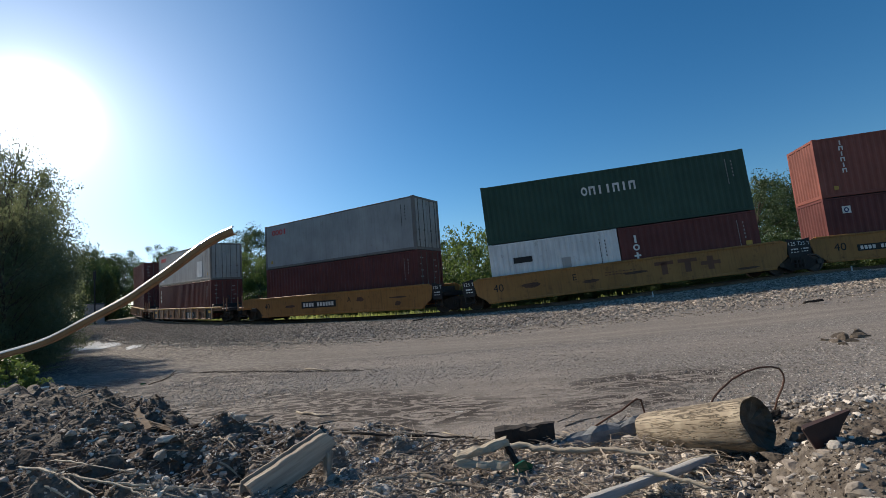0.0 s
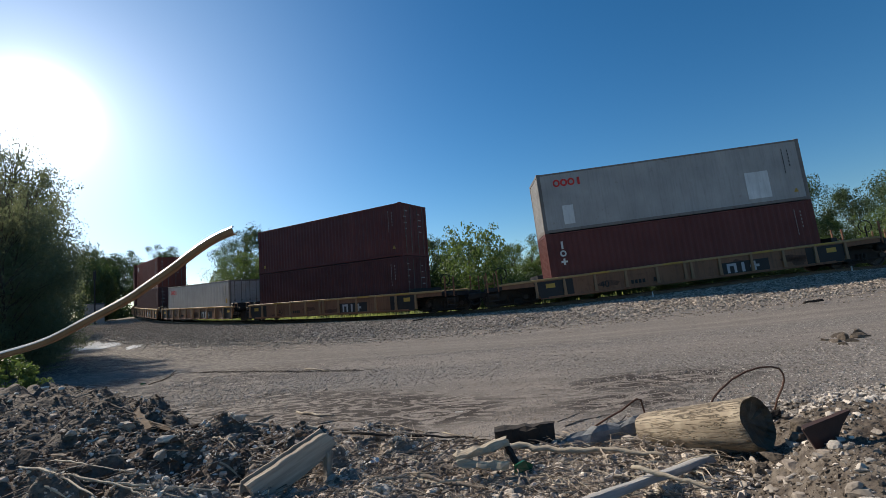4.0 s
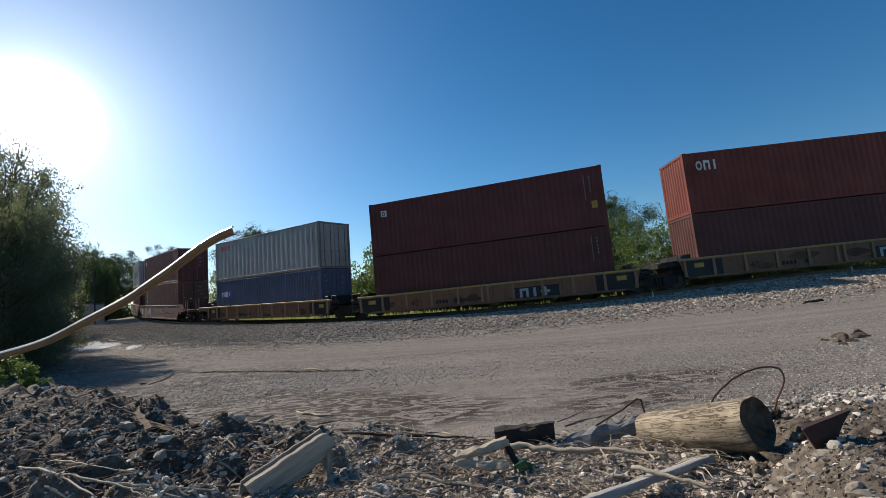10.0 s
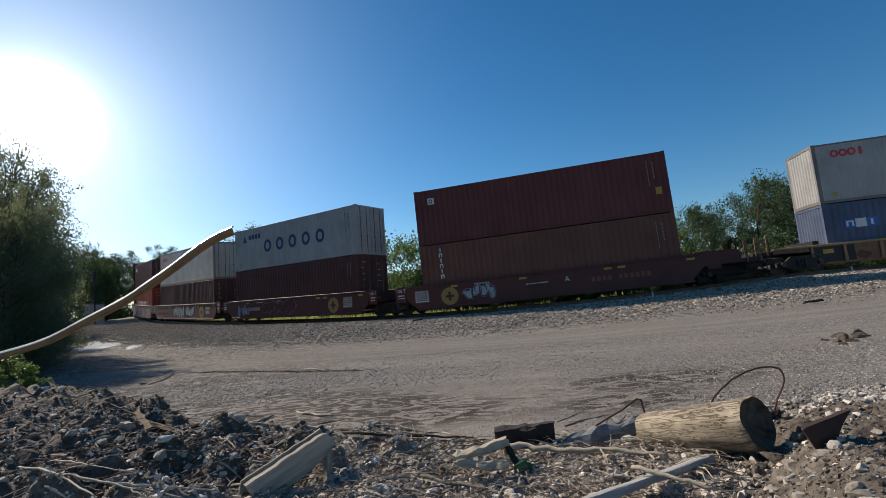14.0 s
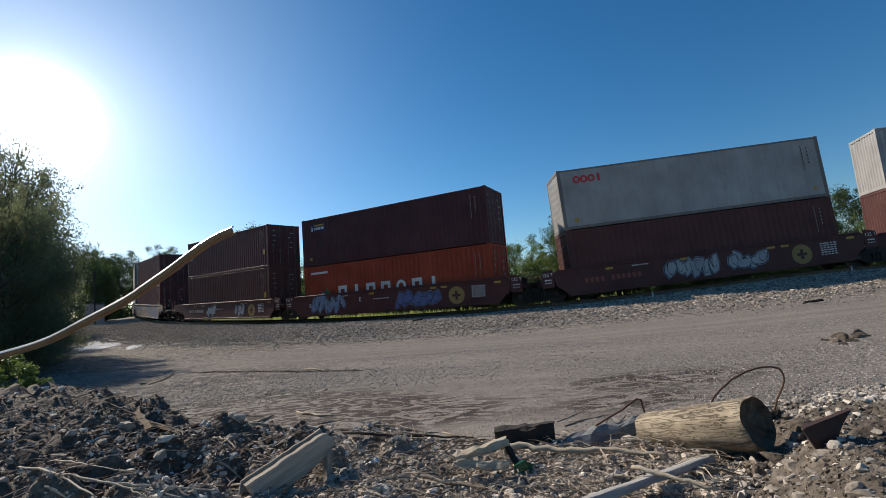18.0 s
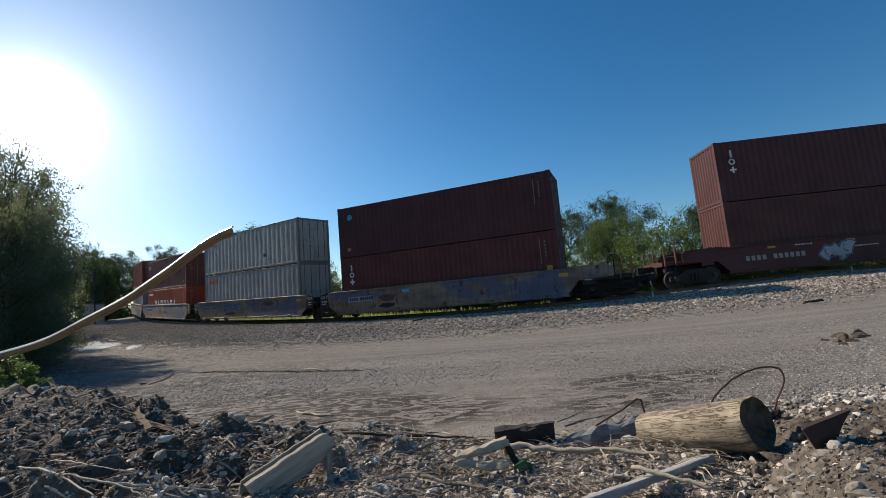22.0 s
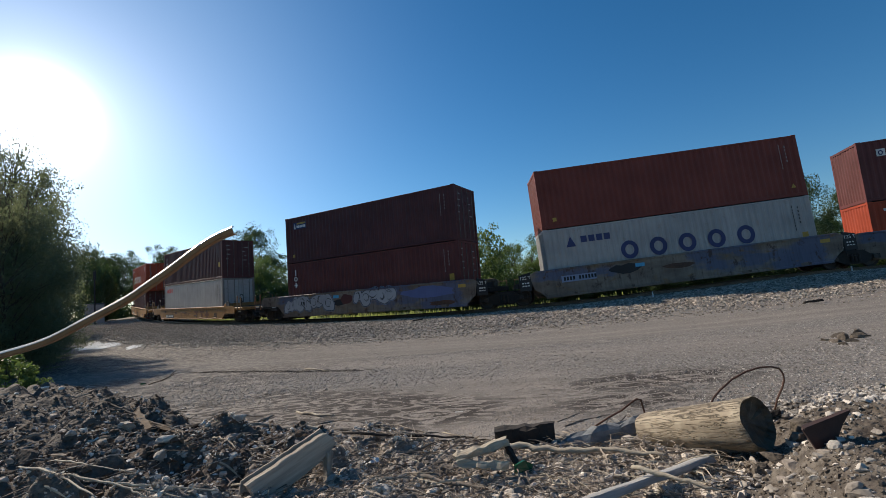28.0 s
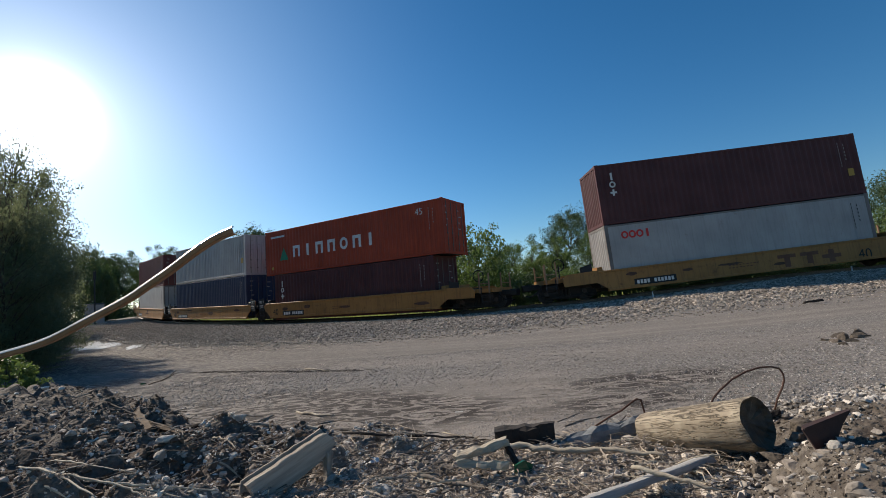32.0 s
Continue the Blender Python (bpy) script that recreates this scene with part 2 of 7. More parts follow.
LEAF = leafy("green_leaves", (0.024, 0.044, 0.014), (0.072, 0.112, 0.030), 0.2)
LEAFLIGHT = leafy("light_green_leaves", (0.05, 0.085, 0.02), (0.125, 0.175, 0.04), 0.3)
LEAFDARK = leafy("dark_leaves", (0.06, 0.075, 0.04), (0.13, 0.145, 0.075), 0.6)
GRASSMAT = leafy("grass_blades", (0.10, 0.14, 0.03), (0.26, 0.29, 0.09), 0.45)
SHEDWHITE = painted("pale_siding", (0.60, 0.60, 0.58), amount=0.1, dirt=0.3)
SHEDROOF = grainy("grey_shingle", (0.06, 0.06, 0.06), (0.13, 0.125, 0.12), 12, 0.9, 0.4)
PUDDLE, _t, _b = nodes_of("puddle_water")
# pale base colour carries the sun glare on the water
_b.inputs["Base Color"].default_value = (0.42, 0.385, 0.345, 1)
_b.inputs["Roughness"].default_value = 0.3
bump(_t, _b, noise_of(_t, coords(_t), 3, 2), 0.25, 0.02)

# ---- mesh helpers ----


class Shape:
    """Vertices and faces gathered into one mesh."""

    def __init__(self):
        self.v, self.f = [], []

    def add(self, verts, faces):
        n = len(self.v)
        self.v += [tuple(q) for q in verts]
        self.f += [tuple(i + n for i in q) for q in faces]
        return self

    def box(self, x0, x1, y0, y1, z0, z1, c=0.0):
        if c <= 0:
            v = [(x, y, z) for z in (z0, z1) for y in (y0, y1) for x in (x0, x1)]
            return self.add(v, [(0, 2, 3, 1), (4, 5, 7, 6), (0, 1, 5, 4), (2, 6, 7, 3), (0, 4, 6, 2), (1, 3, 7, 5)])
        # chamfered along x: an octagonal section
        ring = [(y0 + c, z0), (y1 - c, z0), (y1, z0 + c), (y1, z1 - c), (y1 - c, z1), (y0 + c, z1), (y0, z1 - c), (y0, z0 + c)]
        return self.prism(ring, x0, x1)

    def prism(self, ring, x0, x1):
        n = len(ring)
        v = [(x0, *q) for q in ring] + [(x1, *q) for q in ring]
        f = [(i, (i + 1) % n, n + (i + 1) % n, n + i) for i in range(n)]
        return self.add(v, f + [tuple(reversed(range(n))), tuple(range(n, 2 * n))])

    def plate(self, ring, y0, y1):
        """A plate with its outline in x and z, between y0 and y1."""
        n = len(ring)
        v = [(x, y0, z) for x, z in ring] + [(x, y1, z) for x, z in ring]
        f = [(i, n + i, n + (i + 1) % n, (i + 1) % n) for i in range(n)]
        return self.add(v, f + [tuple(range(n)), tuple(reversed(range(n, 2 * n)))])

    def tube(self, points, radii, n=8, squash=1.0):
        pts = [Vector(q) for q in points]
        if not hasattr(radii, "__len__"):
            radii = [radii] * len(pts)
        v, f = [], []
        up = Vector((0.13, 0.21, 1)).normalized()
        for i, q in enumerate(pts):
            d = (pts[min(i + 1, len(pts) - 1)] - pts[max(i - 1, 0)]).normalized()
            a = d.cross(up)
            if a.length < 0.05:
                a = d.cross(Vector((1, 0, 0)))
            a.normalize()
            b = a.cross(d)
            for k in range(n):
                w = 2 * math.pi * k / n
                v.append(q + (a * math.cos(w) + b * math.sin(w) * squash) * radii[i])
        for i in range(len(pts) - 1):
            for k in range(n):
                f.append((i * n + k, i * n + (k + 1) % n, (i + 1) * n + (k + 1) % n, (i + 1) * n + k))
        f.append(tuple(reversed(range(n))))
        f.append(tuple(range((len(pts) - 1) * n, len(pts) * n)))
        return self.add(v, f)

    def mesh(self, name, smooth=False):
        me = bpy.data.meshes.new(name)
        me.from_pydata(self.v, [], self.f)
        if smooth:
            me.shade_smooth()
        me.update()
        bm = bmesh.new()
        bm.from_mesh(me)
        bmesh.ops.recalc_face_normals(bm, faces=bm.faces)
        bm.to_mesh(me)
        bm.free()
        return me


def part(name, data, material, parent=None, label="", at=None):
    """One mesh object under a thing or a part."""
    me = data.mesh(name) if isinstance(data, Shape) else data
    if material is not None and (not me.materials or me.materials[0] != material):
        if me.materials:
            me = me.copy()
            me.materials.clear()
        me.materials.append(material)
    ob = new(name, me)
    if parent is not None:
        ob.parent = parent
    if at is not None:
        ob.matrix_basis = at
    if label:
        ob["label"] = label
    return ob


STORE = {}


def shared(key, material, build):
    """A mesh built once for each key and material."""
    k = (key, material.name)
    if k not in STORE:
        me = build()
        me = me.mesh(key) if isinstance(me, Shape) else me
        me.materials.append(material)
        STORE[k] = me
    return STORE[k]


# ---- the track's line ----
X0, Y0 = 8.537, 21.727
# bends and levels warp a straighter track to mimic fisheye curving
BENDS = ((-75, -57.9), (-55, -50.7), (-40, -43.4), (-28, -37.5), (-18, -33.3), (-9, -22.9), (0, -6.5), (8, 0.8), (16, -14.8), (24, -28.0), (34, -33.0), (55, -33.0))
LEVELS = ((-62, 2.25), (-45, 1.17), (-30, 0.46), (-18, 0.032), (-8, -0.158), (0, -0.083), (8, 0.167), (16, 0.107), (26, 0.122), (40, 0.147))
S_MIN, S_MAX, STEP = -380.0, 340.0, 0.5
S_LINE = np.arange(S_MIN, S_MAX + STEP / 2, STEP)


def flowing(knots, x):
    """A natural cubic curve through the knots, level beyond them."""
    k, v = (np.array(q, float) for q in zip(*knots))
    n, h = len(k), np.diff(k)
    a, b = np.eye(n), np.zeros(n)
    for i in range(1, n - 1):
        a[i, i - 1:i + 2] = h[i - 1], 2 * (h[i - 1] + h[i]), h[i]
        b[i] = 6 * ((v[i + 1] - v[i]) / h[i] - (v[i] - v[i - 1]) / h[i - 1])
    m = np.linalg.solve(a, b)
    x = np.clip(x, k[0], k[-1])
    i = np.clip(np.searchsorted(k, x) - 1, 0, n - 2)
    p, q = (k[i + 1] - x) / h[i], (x - k[i]) / h[i]
    return p * v[i] + q * v[i + 1] + ((p ** 3 - p) * m[i] + (q ** 3 - q) * m[i + 1]) * h[i] ** 2 / 6


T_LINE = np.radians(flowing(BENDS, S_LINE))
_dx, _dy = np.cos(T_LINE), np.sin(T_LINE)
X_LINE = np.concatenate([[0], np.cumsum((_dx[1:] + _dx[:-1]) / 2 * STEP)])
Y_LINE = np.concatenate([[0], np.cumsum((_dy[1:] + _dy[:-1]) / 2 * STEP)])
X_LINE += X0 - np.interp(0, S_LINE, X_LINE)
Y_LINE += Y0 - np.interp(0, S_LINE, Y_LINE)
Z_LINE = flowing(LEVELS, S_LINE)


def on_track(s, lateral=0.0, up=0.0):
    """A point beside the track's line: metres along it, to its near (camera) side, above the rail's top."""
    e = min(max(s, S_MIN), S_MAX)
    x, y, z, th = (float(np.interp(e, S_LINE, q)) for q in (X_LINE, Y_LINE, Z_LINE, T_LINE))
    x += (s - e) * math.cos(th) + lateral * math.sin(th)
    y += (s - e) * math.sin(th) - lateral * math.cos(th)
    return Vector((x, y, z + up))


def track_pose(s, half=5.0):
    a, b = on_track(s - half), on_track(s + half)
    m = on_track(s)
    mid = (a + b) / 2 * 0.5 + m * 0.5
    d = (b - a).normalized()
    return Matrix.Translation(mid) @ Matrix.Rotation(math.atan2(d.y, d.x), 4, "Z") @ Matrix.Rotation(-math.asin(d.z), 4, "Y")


def train_shift(t):
    return 9.6294 * (t - 16) + 0.0035 * (t - 16) ** 2


# ---- ground ----
def near_track(x, y):
    """For arrays of places: metres along the track, signed metres to its camera side, and the rail's height there."""
    x, y = np.asarray(x, float), np.asarray(y, float)
    s, d, z = np.empty(x.shape), np.empty(x.shape), np.empty(x.shape)
    for i in range(0, len(x), 4000):
        dx = x[i:i + 4000, None] - X_LINE[None]
        dy = y[i:i + 4000, None] - Y_LINE[None]
        k = np.argmin(dx * dx + dy * dy, axis=1)
        r = np.arange(len(k))
        s[i:i + 4000] = S_LINE[k]
        side = dx[r, k] * np.sin(T_LINE[k]) - dy[r, k] * np.cos(T_LINE[k])
        d[i:i + 4000] = np.sign(side) * np.hypot(dx[r, k], dy[r, k])
        z[i:i + 4000] = Z_LINE[k]
    return s, d, z


def smooth(a, b, x):
    q = np.clip((x - a) / (b - a), 0, 1)
    return q * q * (3 - 2 * q)


def waves(x, y, size, seed):
    """Cheap rolling unevenness from a few sines."""
    r = np.random.RandomState(seed)
    out = np.zeros(np.shape(x))
    for _ in range(7):
        a, k, p = r.uniform(0, 2 * math.pi), r.uniform(0.6, 1.9) * 2 * math.pi / size, r.uniform(0, 6.28)
        out += np.sin(k * (x * math.cos(a) + y * math.sin(a)) + p)
    return out / 7


def rough(x, y, size, seed, octaves=3):
    """Uneven relief at several scales, about -1 to 1, from values on a grid."""
    x, y = np.asarray(x, float) / size, np.asarray(y, float) / size
    out, gain, total = np.zeros(x.shape), 1.0, 0.0
    for k in range(octaves):
        x, y = 0.8 * x - 0.6 * y + 11.3 * k, 0.6 * x + 0.8 * y + 5.7
        ix, iy = np.floor(x).astype(np.int64), np.floor(y).astype(np.int64)
        fx, fy = x - ix, y - iy
        fx, fy = fx * fx * (3 - 2 * fx), fy * fy * (3 - 2 * fy)
        c = []
        for dx in (0, 1):
            for dy in (0, 1):
                h = ((ix + dx) * 374761393 + (iy + dy) * 668265263 + (seed + k * 17) * 974711) & 0xFFFFFFFF
                h = ((h ^ (h >> 13)) * 1274126177) & 0xFFFFFFFF
                c.append(((h ^ (h >> 16)) & 0xFFFFFF) / 0x7FFFFF - 1)
        a = c[0] + (c[1] - c[0]) * fy
        b = c[2] + (c[3] - c[2]) * fy
        out += gain * (a + (b - a) * fx)
        total += gain
        gain *= 0.55
        x, y = x * 2.03, y * 2.03
    return out / total


LOT_Z = -0.45


def berm_edge(az):
    """How far from the eye the heap of rubble reaches, by bearing in degrees."""
    return np.interp(az, (-180, -75, -48, -37, -27, -15, 0, 13, 31, 38, 43, 60, 100, 180),
                     (6.0, 9.0, 8.2, 5.6, 3.2, 2.65, 2.25, 2.15, 2.75, 3.0, 3.2, 4.0, 6.0, 6.0))


def ground_z(x, y):
    x, y = np.atleast_1d(np.asarray(x, float)), np.atleast_1d(np.asarray(y, float))
    s, d, zr = near_track(x, y)
    # the lot follows the line's rise as it nears the track
    far = smooth(24, 5, np.abs(d))
    far = np.where(d < 0, 1.0, far)
    lot = LOT_Z + (zr - 0.62 - LOT_Z) * far
    bed = zr - 0.17
    sh = np.abs(d)
    near = np.interp(sh, (1.75, 2.6, 4.4, 5.6, 7.6, 9.2), (0, 0.14, 0.30, 0.52, 0.90, 1))
    z = bed + (lot - bed) * np.where(d > 0, near, smooth(1.75, 3.4, sh))
    z = z + np.where(sh > 4, 0.03 * waves(x, y, 6.0, 3), 0) * smooth(4, 6, sh)
    # wheel ruts on the lot
    rut = np.exp(-((d - 7.3) / 0.22) ** 2) + np.exp(-((d - 9.1) / 0.25) ** 2) + 0.6 * np.exp(-((d - 12.4) / 0.3) ** 2) + 0.6 * np.exp(-((d - 14.1) / 0.3) ** 2)
    z = z - 0.035 * rut * (d > 5)
    # the heap of rubble
    r = np.hypot(x, y)
    az = np.degrees(np.arctan2(x, y))
    edge = berm_edge(az)
    front = smooth(75, 55, np.abs(az))
    left = smooth(2, -16, az)
    clod = 2 * np.abs(rough(x, y, 0.30, 8, 2)) - 0.45
    uneven = 0.055 * rough(x, y, 0.8, 5, 2) + (0.012 + 0.085 * left) * clod + (0.026 + 0.030 * left) * rough(x, y, 0.15, 21, 3) + (0.014 + 0.012 * left) * rough(x, y, 0.055, 31, 2)
    top = -0.055 + uneven * front * (0.45 + 0.55 * smooth(1.5, 2.1, r))
    right = smooth(31, 41, az) * smooth(75, 55, az) * smooth(3.3, 1.9, r)
    top = top + 0.17 * right + 0.040 * right * rough(x, y, 0.16, 44, 4) + 0.09 * smooth(-18, -38, az) * smooth(1.5, 3, r)
    top = top - 0.15 * np.exp(-((az + 31) / 6.5) ** 2) * smooth(2.5, 3.7, r)
    top = np.where(r < 1.0, np.minimum(top, 0.05), top)
    fall = smooth(edge * 0.94, edge * 1.28 + 0.15, r)
    z = top + (z - top) * fall
    return z


def gravelly(x, y, s, d):
    """How far loose gravel covers the lot: bands drawn out along the track, little on the mud by the heap."""
    r, az = np.hypot(x, y), np.degrees(np.arctan2(x, y))
    band = smooth(-0.22, 0.26, rough(s * 0.05, d * 0.8, 1.0, 61, 3))
    band = np.maximum(0.50 + 0.46 * band, 0.9 * smooth(7.5, 4.5, d))
    band = band * (1 - 0.92 * smooth(7.6, 5.4, r) * smooth(20, 9, az))
    return np.maximum(band, smooth(29, 37, az) * smooth(8.0, 4.6, r))


def gz(x, y):
    return float(ground_z([x], [y])[0])


def build_ground():
    az = np.concatenate([np.linspace(-54, 54, 600), np.linspace(54, 306, 90)[1:-1]])
    rr = np.concatenate([np.concatenate([[0.02, 0.1, 0.22, 0.34], np.geomspace(0.45, 1.1, 16), np.geomspace(1.1, 4.2, 210)[1:], np.geomspace(4.2, 12, 90)[1:]]), np.geomspace(12, 80, 150)[1:], np.geomspace(80, 4000, 30)[1:]])
    A, R = np.meshgrid(np.radians(az), rr)
    x, y = (np.sin(A) * R).ravel(), (np.cos(A) * R).ravel()
    z = ground_z(x, y)
    n, m = len(az), len(rr)
    verts = np.column_stack([x, y, z])
    verts = np.vstack([verts, [[0, 0, float(z[:n].mean())]]])
    i = np.arange(m - 1)[:, None] * n
    k = np.arange(n)[None]
    k2 = (k + 1) % n
    quads = np.stack([i + k, i + k2, i + n + k2, i + n + k], axis=-1).reshape(-1, 4)[:, ::-1]
    faces = quads.tolist() + [(len(verts) - 1, (j + 1) % n, j) for j in range(n)]
    me = bpy.data.meshes.new("ground")
    me.from_pydata(verts.tolist(), [], faces)
    me.shade_smooth()
    s, d, zr = near_track(verts[:, 0], verts[:, 1])
    r = np.hypot(verts[:, 0], verts[:, 1])
    bearing = np.degrees(np.arctan2(verts[:, 0], verts[:, 1]))
    edge = berm_edge(bearing)
    soil = 1 - smooth(edge * 0.98, edge * 1.25, r)
    bank = smooth(24, 34, bearing) * smooth(70, 50, bearing) * smooth(3.2, 2.2, r)
    mud_shade = np.exp(-(((verts[:, 0] + 0.45) / 0.7) ** 2 + ((verts[:, 1] - 4.65) / 0.5) ** 2)) \
        + np.exp(-(((verts[:, 0] + 1.5) / 0.9) ** 2 + ((verts[:, 1] - 5.3) / 0.6) ** 2)) \
        + np.exp(-(((verts[:, 0] + 2.9) / 1.1) ** 2 + ((verts[:, 1] - 5.8) / 0.8) ** 2)) \
        + 0.75 * np.exp(-(((verts[:, 0] - 2.3) / 1.0) ** 2 + ((verts[:, 1] - 5.2) / 0.45) ** 2)) \
        + 0.6 * np.exp(-(((verts[:, 0] - 1.6) / 0.7) ** 2 + ((verts[:, 1] - 4.3) / 0.3) ** 2)) \
        + 0.9 * np.exp(-(((verts[:, 0] + 15) / 6) ** 2 + ((verts[:, 1] - 19) / 5) ** 2))
    # left lot: mud, plus backlit and tree shade painted through its mask
    mud_shade = mud_shade + 0.17 * smooth(1, -7, verts[:, 0]) * smooth(5.5, 9, d) + 0.5 * np.exp(-(((verts[:, 0] + 5.8) / 2.6) ** 2 + ((verts[:, 1] - 9.2) / 1.7) ** 2))
    # left of the heap: dark soil and painted shade in one mask
    heap_shade = smooth(-9, -22, bearing) * smooth(-100, -60, bearing) * smooth(1.85, 2.3, r) * (r < edge * 1.3)
    mud_shade = np.where(soil > 0.05, heap_shade, mud_shade)
    grass = np.where(d < -3.6, 1.0, 0.0) + np.where(r > 160, 1.0, 0.0)
    stone = smooth(5.2, 3.0, np.abs(d))
    lay = me.color_attributes.new("zone", "FLOAT_COLOR", "POINT")
    col = np.column_stack([soil, np.clip(mud_shade, 0, 1), np.clip(grass, 0, 1), np.clip(np.maximum(bank, 0), 0, 1)])
    lay.data.foreach_set("color", col.astype(np.float32).ravel())
    lay2 = me.color_attributes.new("along", "FLOAT_COLOR", "POINT")
    col2 = np.column_stack([s, d, stone, gravelly(verts[:, 0], verts[:, 1], s, d)])
    lay2.data.foreach_set("color", col2.astype(np.float32).ravel())
    m_, t, b = nodes_of("dirt_and_gravel")
    zone = t.nodes.new("ShaderNodeVertexColor")
    zone.layer_name = "zone"
    along = t.nodes.new("ShaderNodeVertexColor")
    along.layer_name = "along"
    sep = t.nodes.new("ShaderNodeSeparateColor")
    t.links.new(zone.outputs["Color"], sep.inputs["Color"])
    sep2 = t.nodes.new("ShaderNodeSeparateColor")
    t.links.new(along.outputs["Color"], sep2.inputs["Color"])
    v = coords(t)
    # streaks left by wheels, drawn out along the track
    mp = t.nodes.new("ShaderNodeMapping")
    mp.inputs["Scale"].default_value = (0.07, 1.5, 0)
    t.links.new(along.outputs["Color"], mp.inputs["Vector"])
    streak = noise_of(t, mp.outputs["Vector"], 1.0, 5, 0.6)
    patch = noise_of(t, v, 0.32, 4)
    grit = noise_of(t, v, 26, 6, 0.75)
    fine = noise_of(t, v, 75, 4, 0.7)
    peb = t.nodes.new("ShaderNodeTexVoronoi")
    peb.inputs["Scale"].default_value = 30
    t.links.new(v, peb.inputs["Vector"])
    pebble = ramp(t, peb.outputs["Distance"], ((0.0, (1, 1, 1)), (0.5, (0, 0, 0))))
    # packed dirt, drawn out in streaks along the track
    base = mix(t, ramp(t, streak, ((0.40, (0, 0, 0)), (0.60, (1, 1, 1)))), (0.165, 0.138, 0.115), (0.315, 0.272, 0.232))
    base = mix(t, ramp(t, patch, ((0.42, (0, 0, 0)), (0.62, (0.6, 0.6, 0.6)))), base, (0.205, 0.178, 0.158))
    base = mix(t, ramp(t, fine, ((0.42, (0, 0, 0)), (0.62, (0.7, 0.7, 0.7)))), mix(t, 0.22, base, (0.08, 0.068, 0.058)), mix(t, 0.3, base, (0.48, 0.435, 0.39)))
    # thin dark tyre lines
    mp2 = t.nodes.new("ShaderNodeMapping")
    mp2.inputs["Scale"].default_value = (0.05, 4.2, 0)
    t.links.new(along.outputs["Color"], mp2.inputs["Vector"])
    tyre = noise_of(t, mp2.outputs["Vector"], 1.0, 3, 0.5)
    lumps = noise_of(t, v, 9, 5, 0.7)
    tyre_mark = mix(t, ramp(t, lumps, ((0.42, (0, 0, 0)), (0.55, (1, 1, 1)))), (0, 0, 0), ramp(t, tyre, ((0.63, (0, 0, 0)), (0.67, (0.9, 0.9, 0.9)))))
    base = mix(t, tyre_mark, base, mix(t, 0.75, base, (0.05, 0.042, 0.036)))
    # loose gravel in bands
    loose = mix(t, peb.outputs["Color"], (0.12, 0.107, 0.096), (0.60, 0.54, 0.485))
    loose = mix(t, pebble, mix(t, 0.6, loose, (0.07, 0.062, 0.056)), loose)
    loose = mix(t, ramp(t, grit, ((0.40, (0.65, 0.65, 0.65)), (0.55, (0, 0, 0)))), loose, mix(t, 0.55, loose, (0.10, 0.09, 0.082)))
    base = mix(t, along.outputs["Alpha"], base, loose)
    mudv = coords(t, (0.8, 1.5, 1))
    f2 = t.nodes.new("ShaderNodeTexNoise")
    f2.inputs["Scale"].default_value = 2.9
    f2.inputs["Distortion"].default_value = 2.6
    f2.inputs["Detail"].default_value = 5
    t.links.new(mudv, f2.inputs["Vector"])
    mud = mix(t, ramp(t, f2.outputs["Fac"], ((0.50, (0, 0, 0)), (0.535, (1, 1, 1)), (0.56, (0.25, 0.25, 0.25)), (0.60, (0.9, 0.9, 0.9)))), (0.054, 0.043, 0.036), (0.32, 0.275, 0.235))
    mud = mix(t, ramp(t, fine, ((0.40, (0.4, 0.4, 0.4)), (0.60, (0, 0, 0)))), mud, mix(t, 0.5, mud, (0.05, 0.042, 0.036)))
    mud_shade_fac = t.nodes.new("ShaderNodeMath")
    mud_shade_fac.operation = "MULTIPLY"
    mud_shade_fac.use_clamp = True
    t.links.new(sep.outputs["Green"], mud_shade_fac.inputs[0])
    mud_shade_fac.inputs[1].default_value = 2.6
    base = mix(t, mud_shade_fac.outputs[0], base, mud)
    gravel = mix(t, peb.outputs["Color"], (0.12, 0.107, 0.096), (0.33, 0.30, 0.27))
    base = mix(t, sep2.outputs["Blue"], base, gravel)
    soilc = mix(t, ramp(t, grit, ((0.35, (0, 0, 0)), (0.65, (1, 1, 1)))), (0.125, 0.100, 0.080), (0.34, 0.285, 0.235))
    soilc = mix(t, zone.outputs["Alpha"], soilc, mix(t, ramp(t, lumps, ((0.38, (0, 0, 0)), (0.62, (1, 1, 1)))), (0.078, 0.062, 0.050), (0.20, 0.167, 0.134)))
    # soil darkened on the left, where the heap lies in shade
    soilc = mix(t, sep.outputs["Green"], soilc, mix(t, 0.62, soilc, (0.050, 0.036, 0.028)))
    base = mix(t, sep.outputs["Red"], base, soilc)
    turf = mix(t, ramp(t, noise_of(t, v, 1.1, 5), ((0.4, (0, 0, 0)), (0.6, (1, 1, 1)))), (0.028, 0.042, 0.014), (0.075, 0.09, 0.03))
    base = mix(t, sep.outputs["Blue"], base, turf)
    t.links.new(base, b.inputs["Base Color"])
    b.inputs["Specular IOR Level"].default_value = 0.22
    ro = t.nodes.new("ShaderNodeMapRange")
    ro.inputs["To Min"].default_value = 0.95
    ro.inputs["To Max"].default_value = 0.85
    t.links.new(mud_shade_fac.outputs[0], ro.inputs["Value"])
    t.links.new(ro.outputs["Result"], b.inputs["Roughness"])
    hgt = mix(t, 0.35, mix(t, 0.5, grit, pebble), mix(t, 0.4, lumps, fine))
    bump(t, b, hgt, 0.9, 0.035)
    me.materials.append(m_)
    g = new("ground", me)
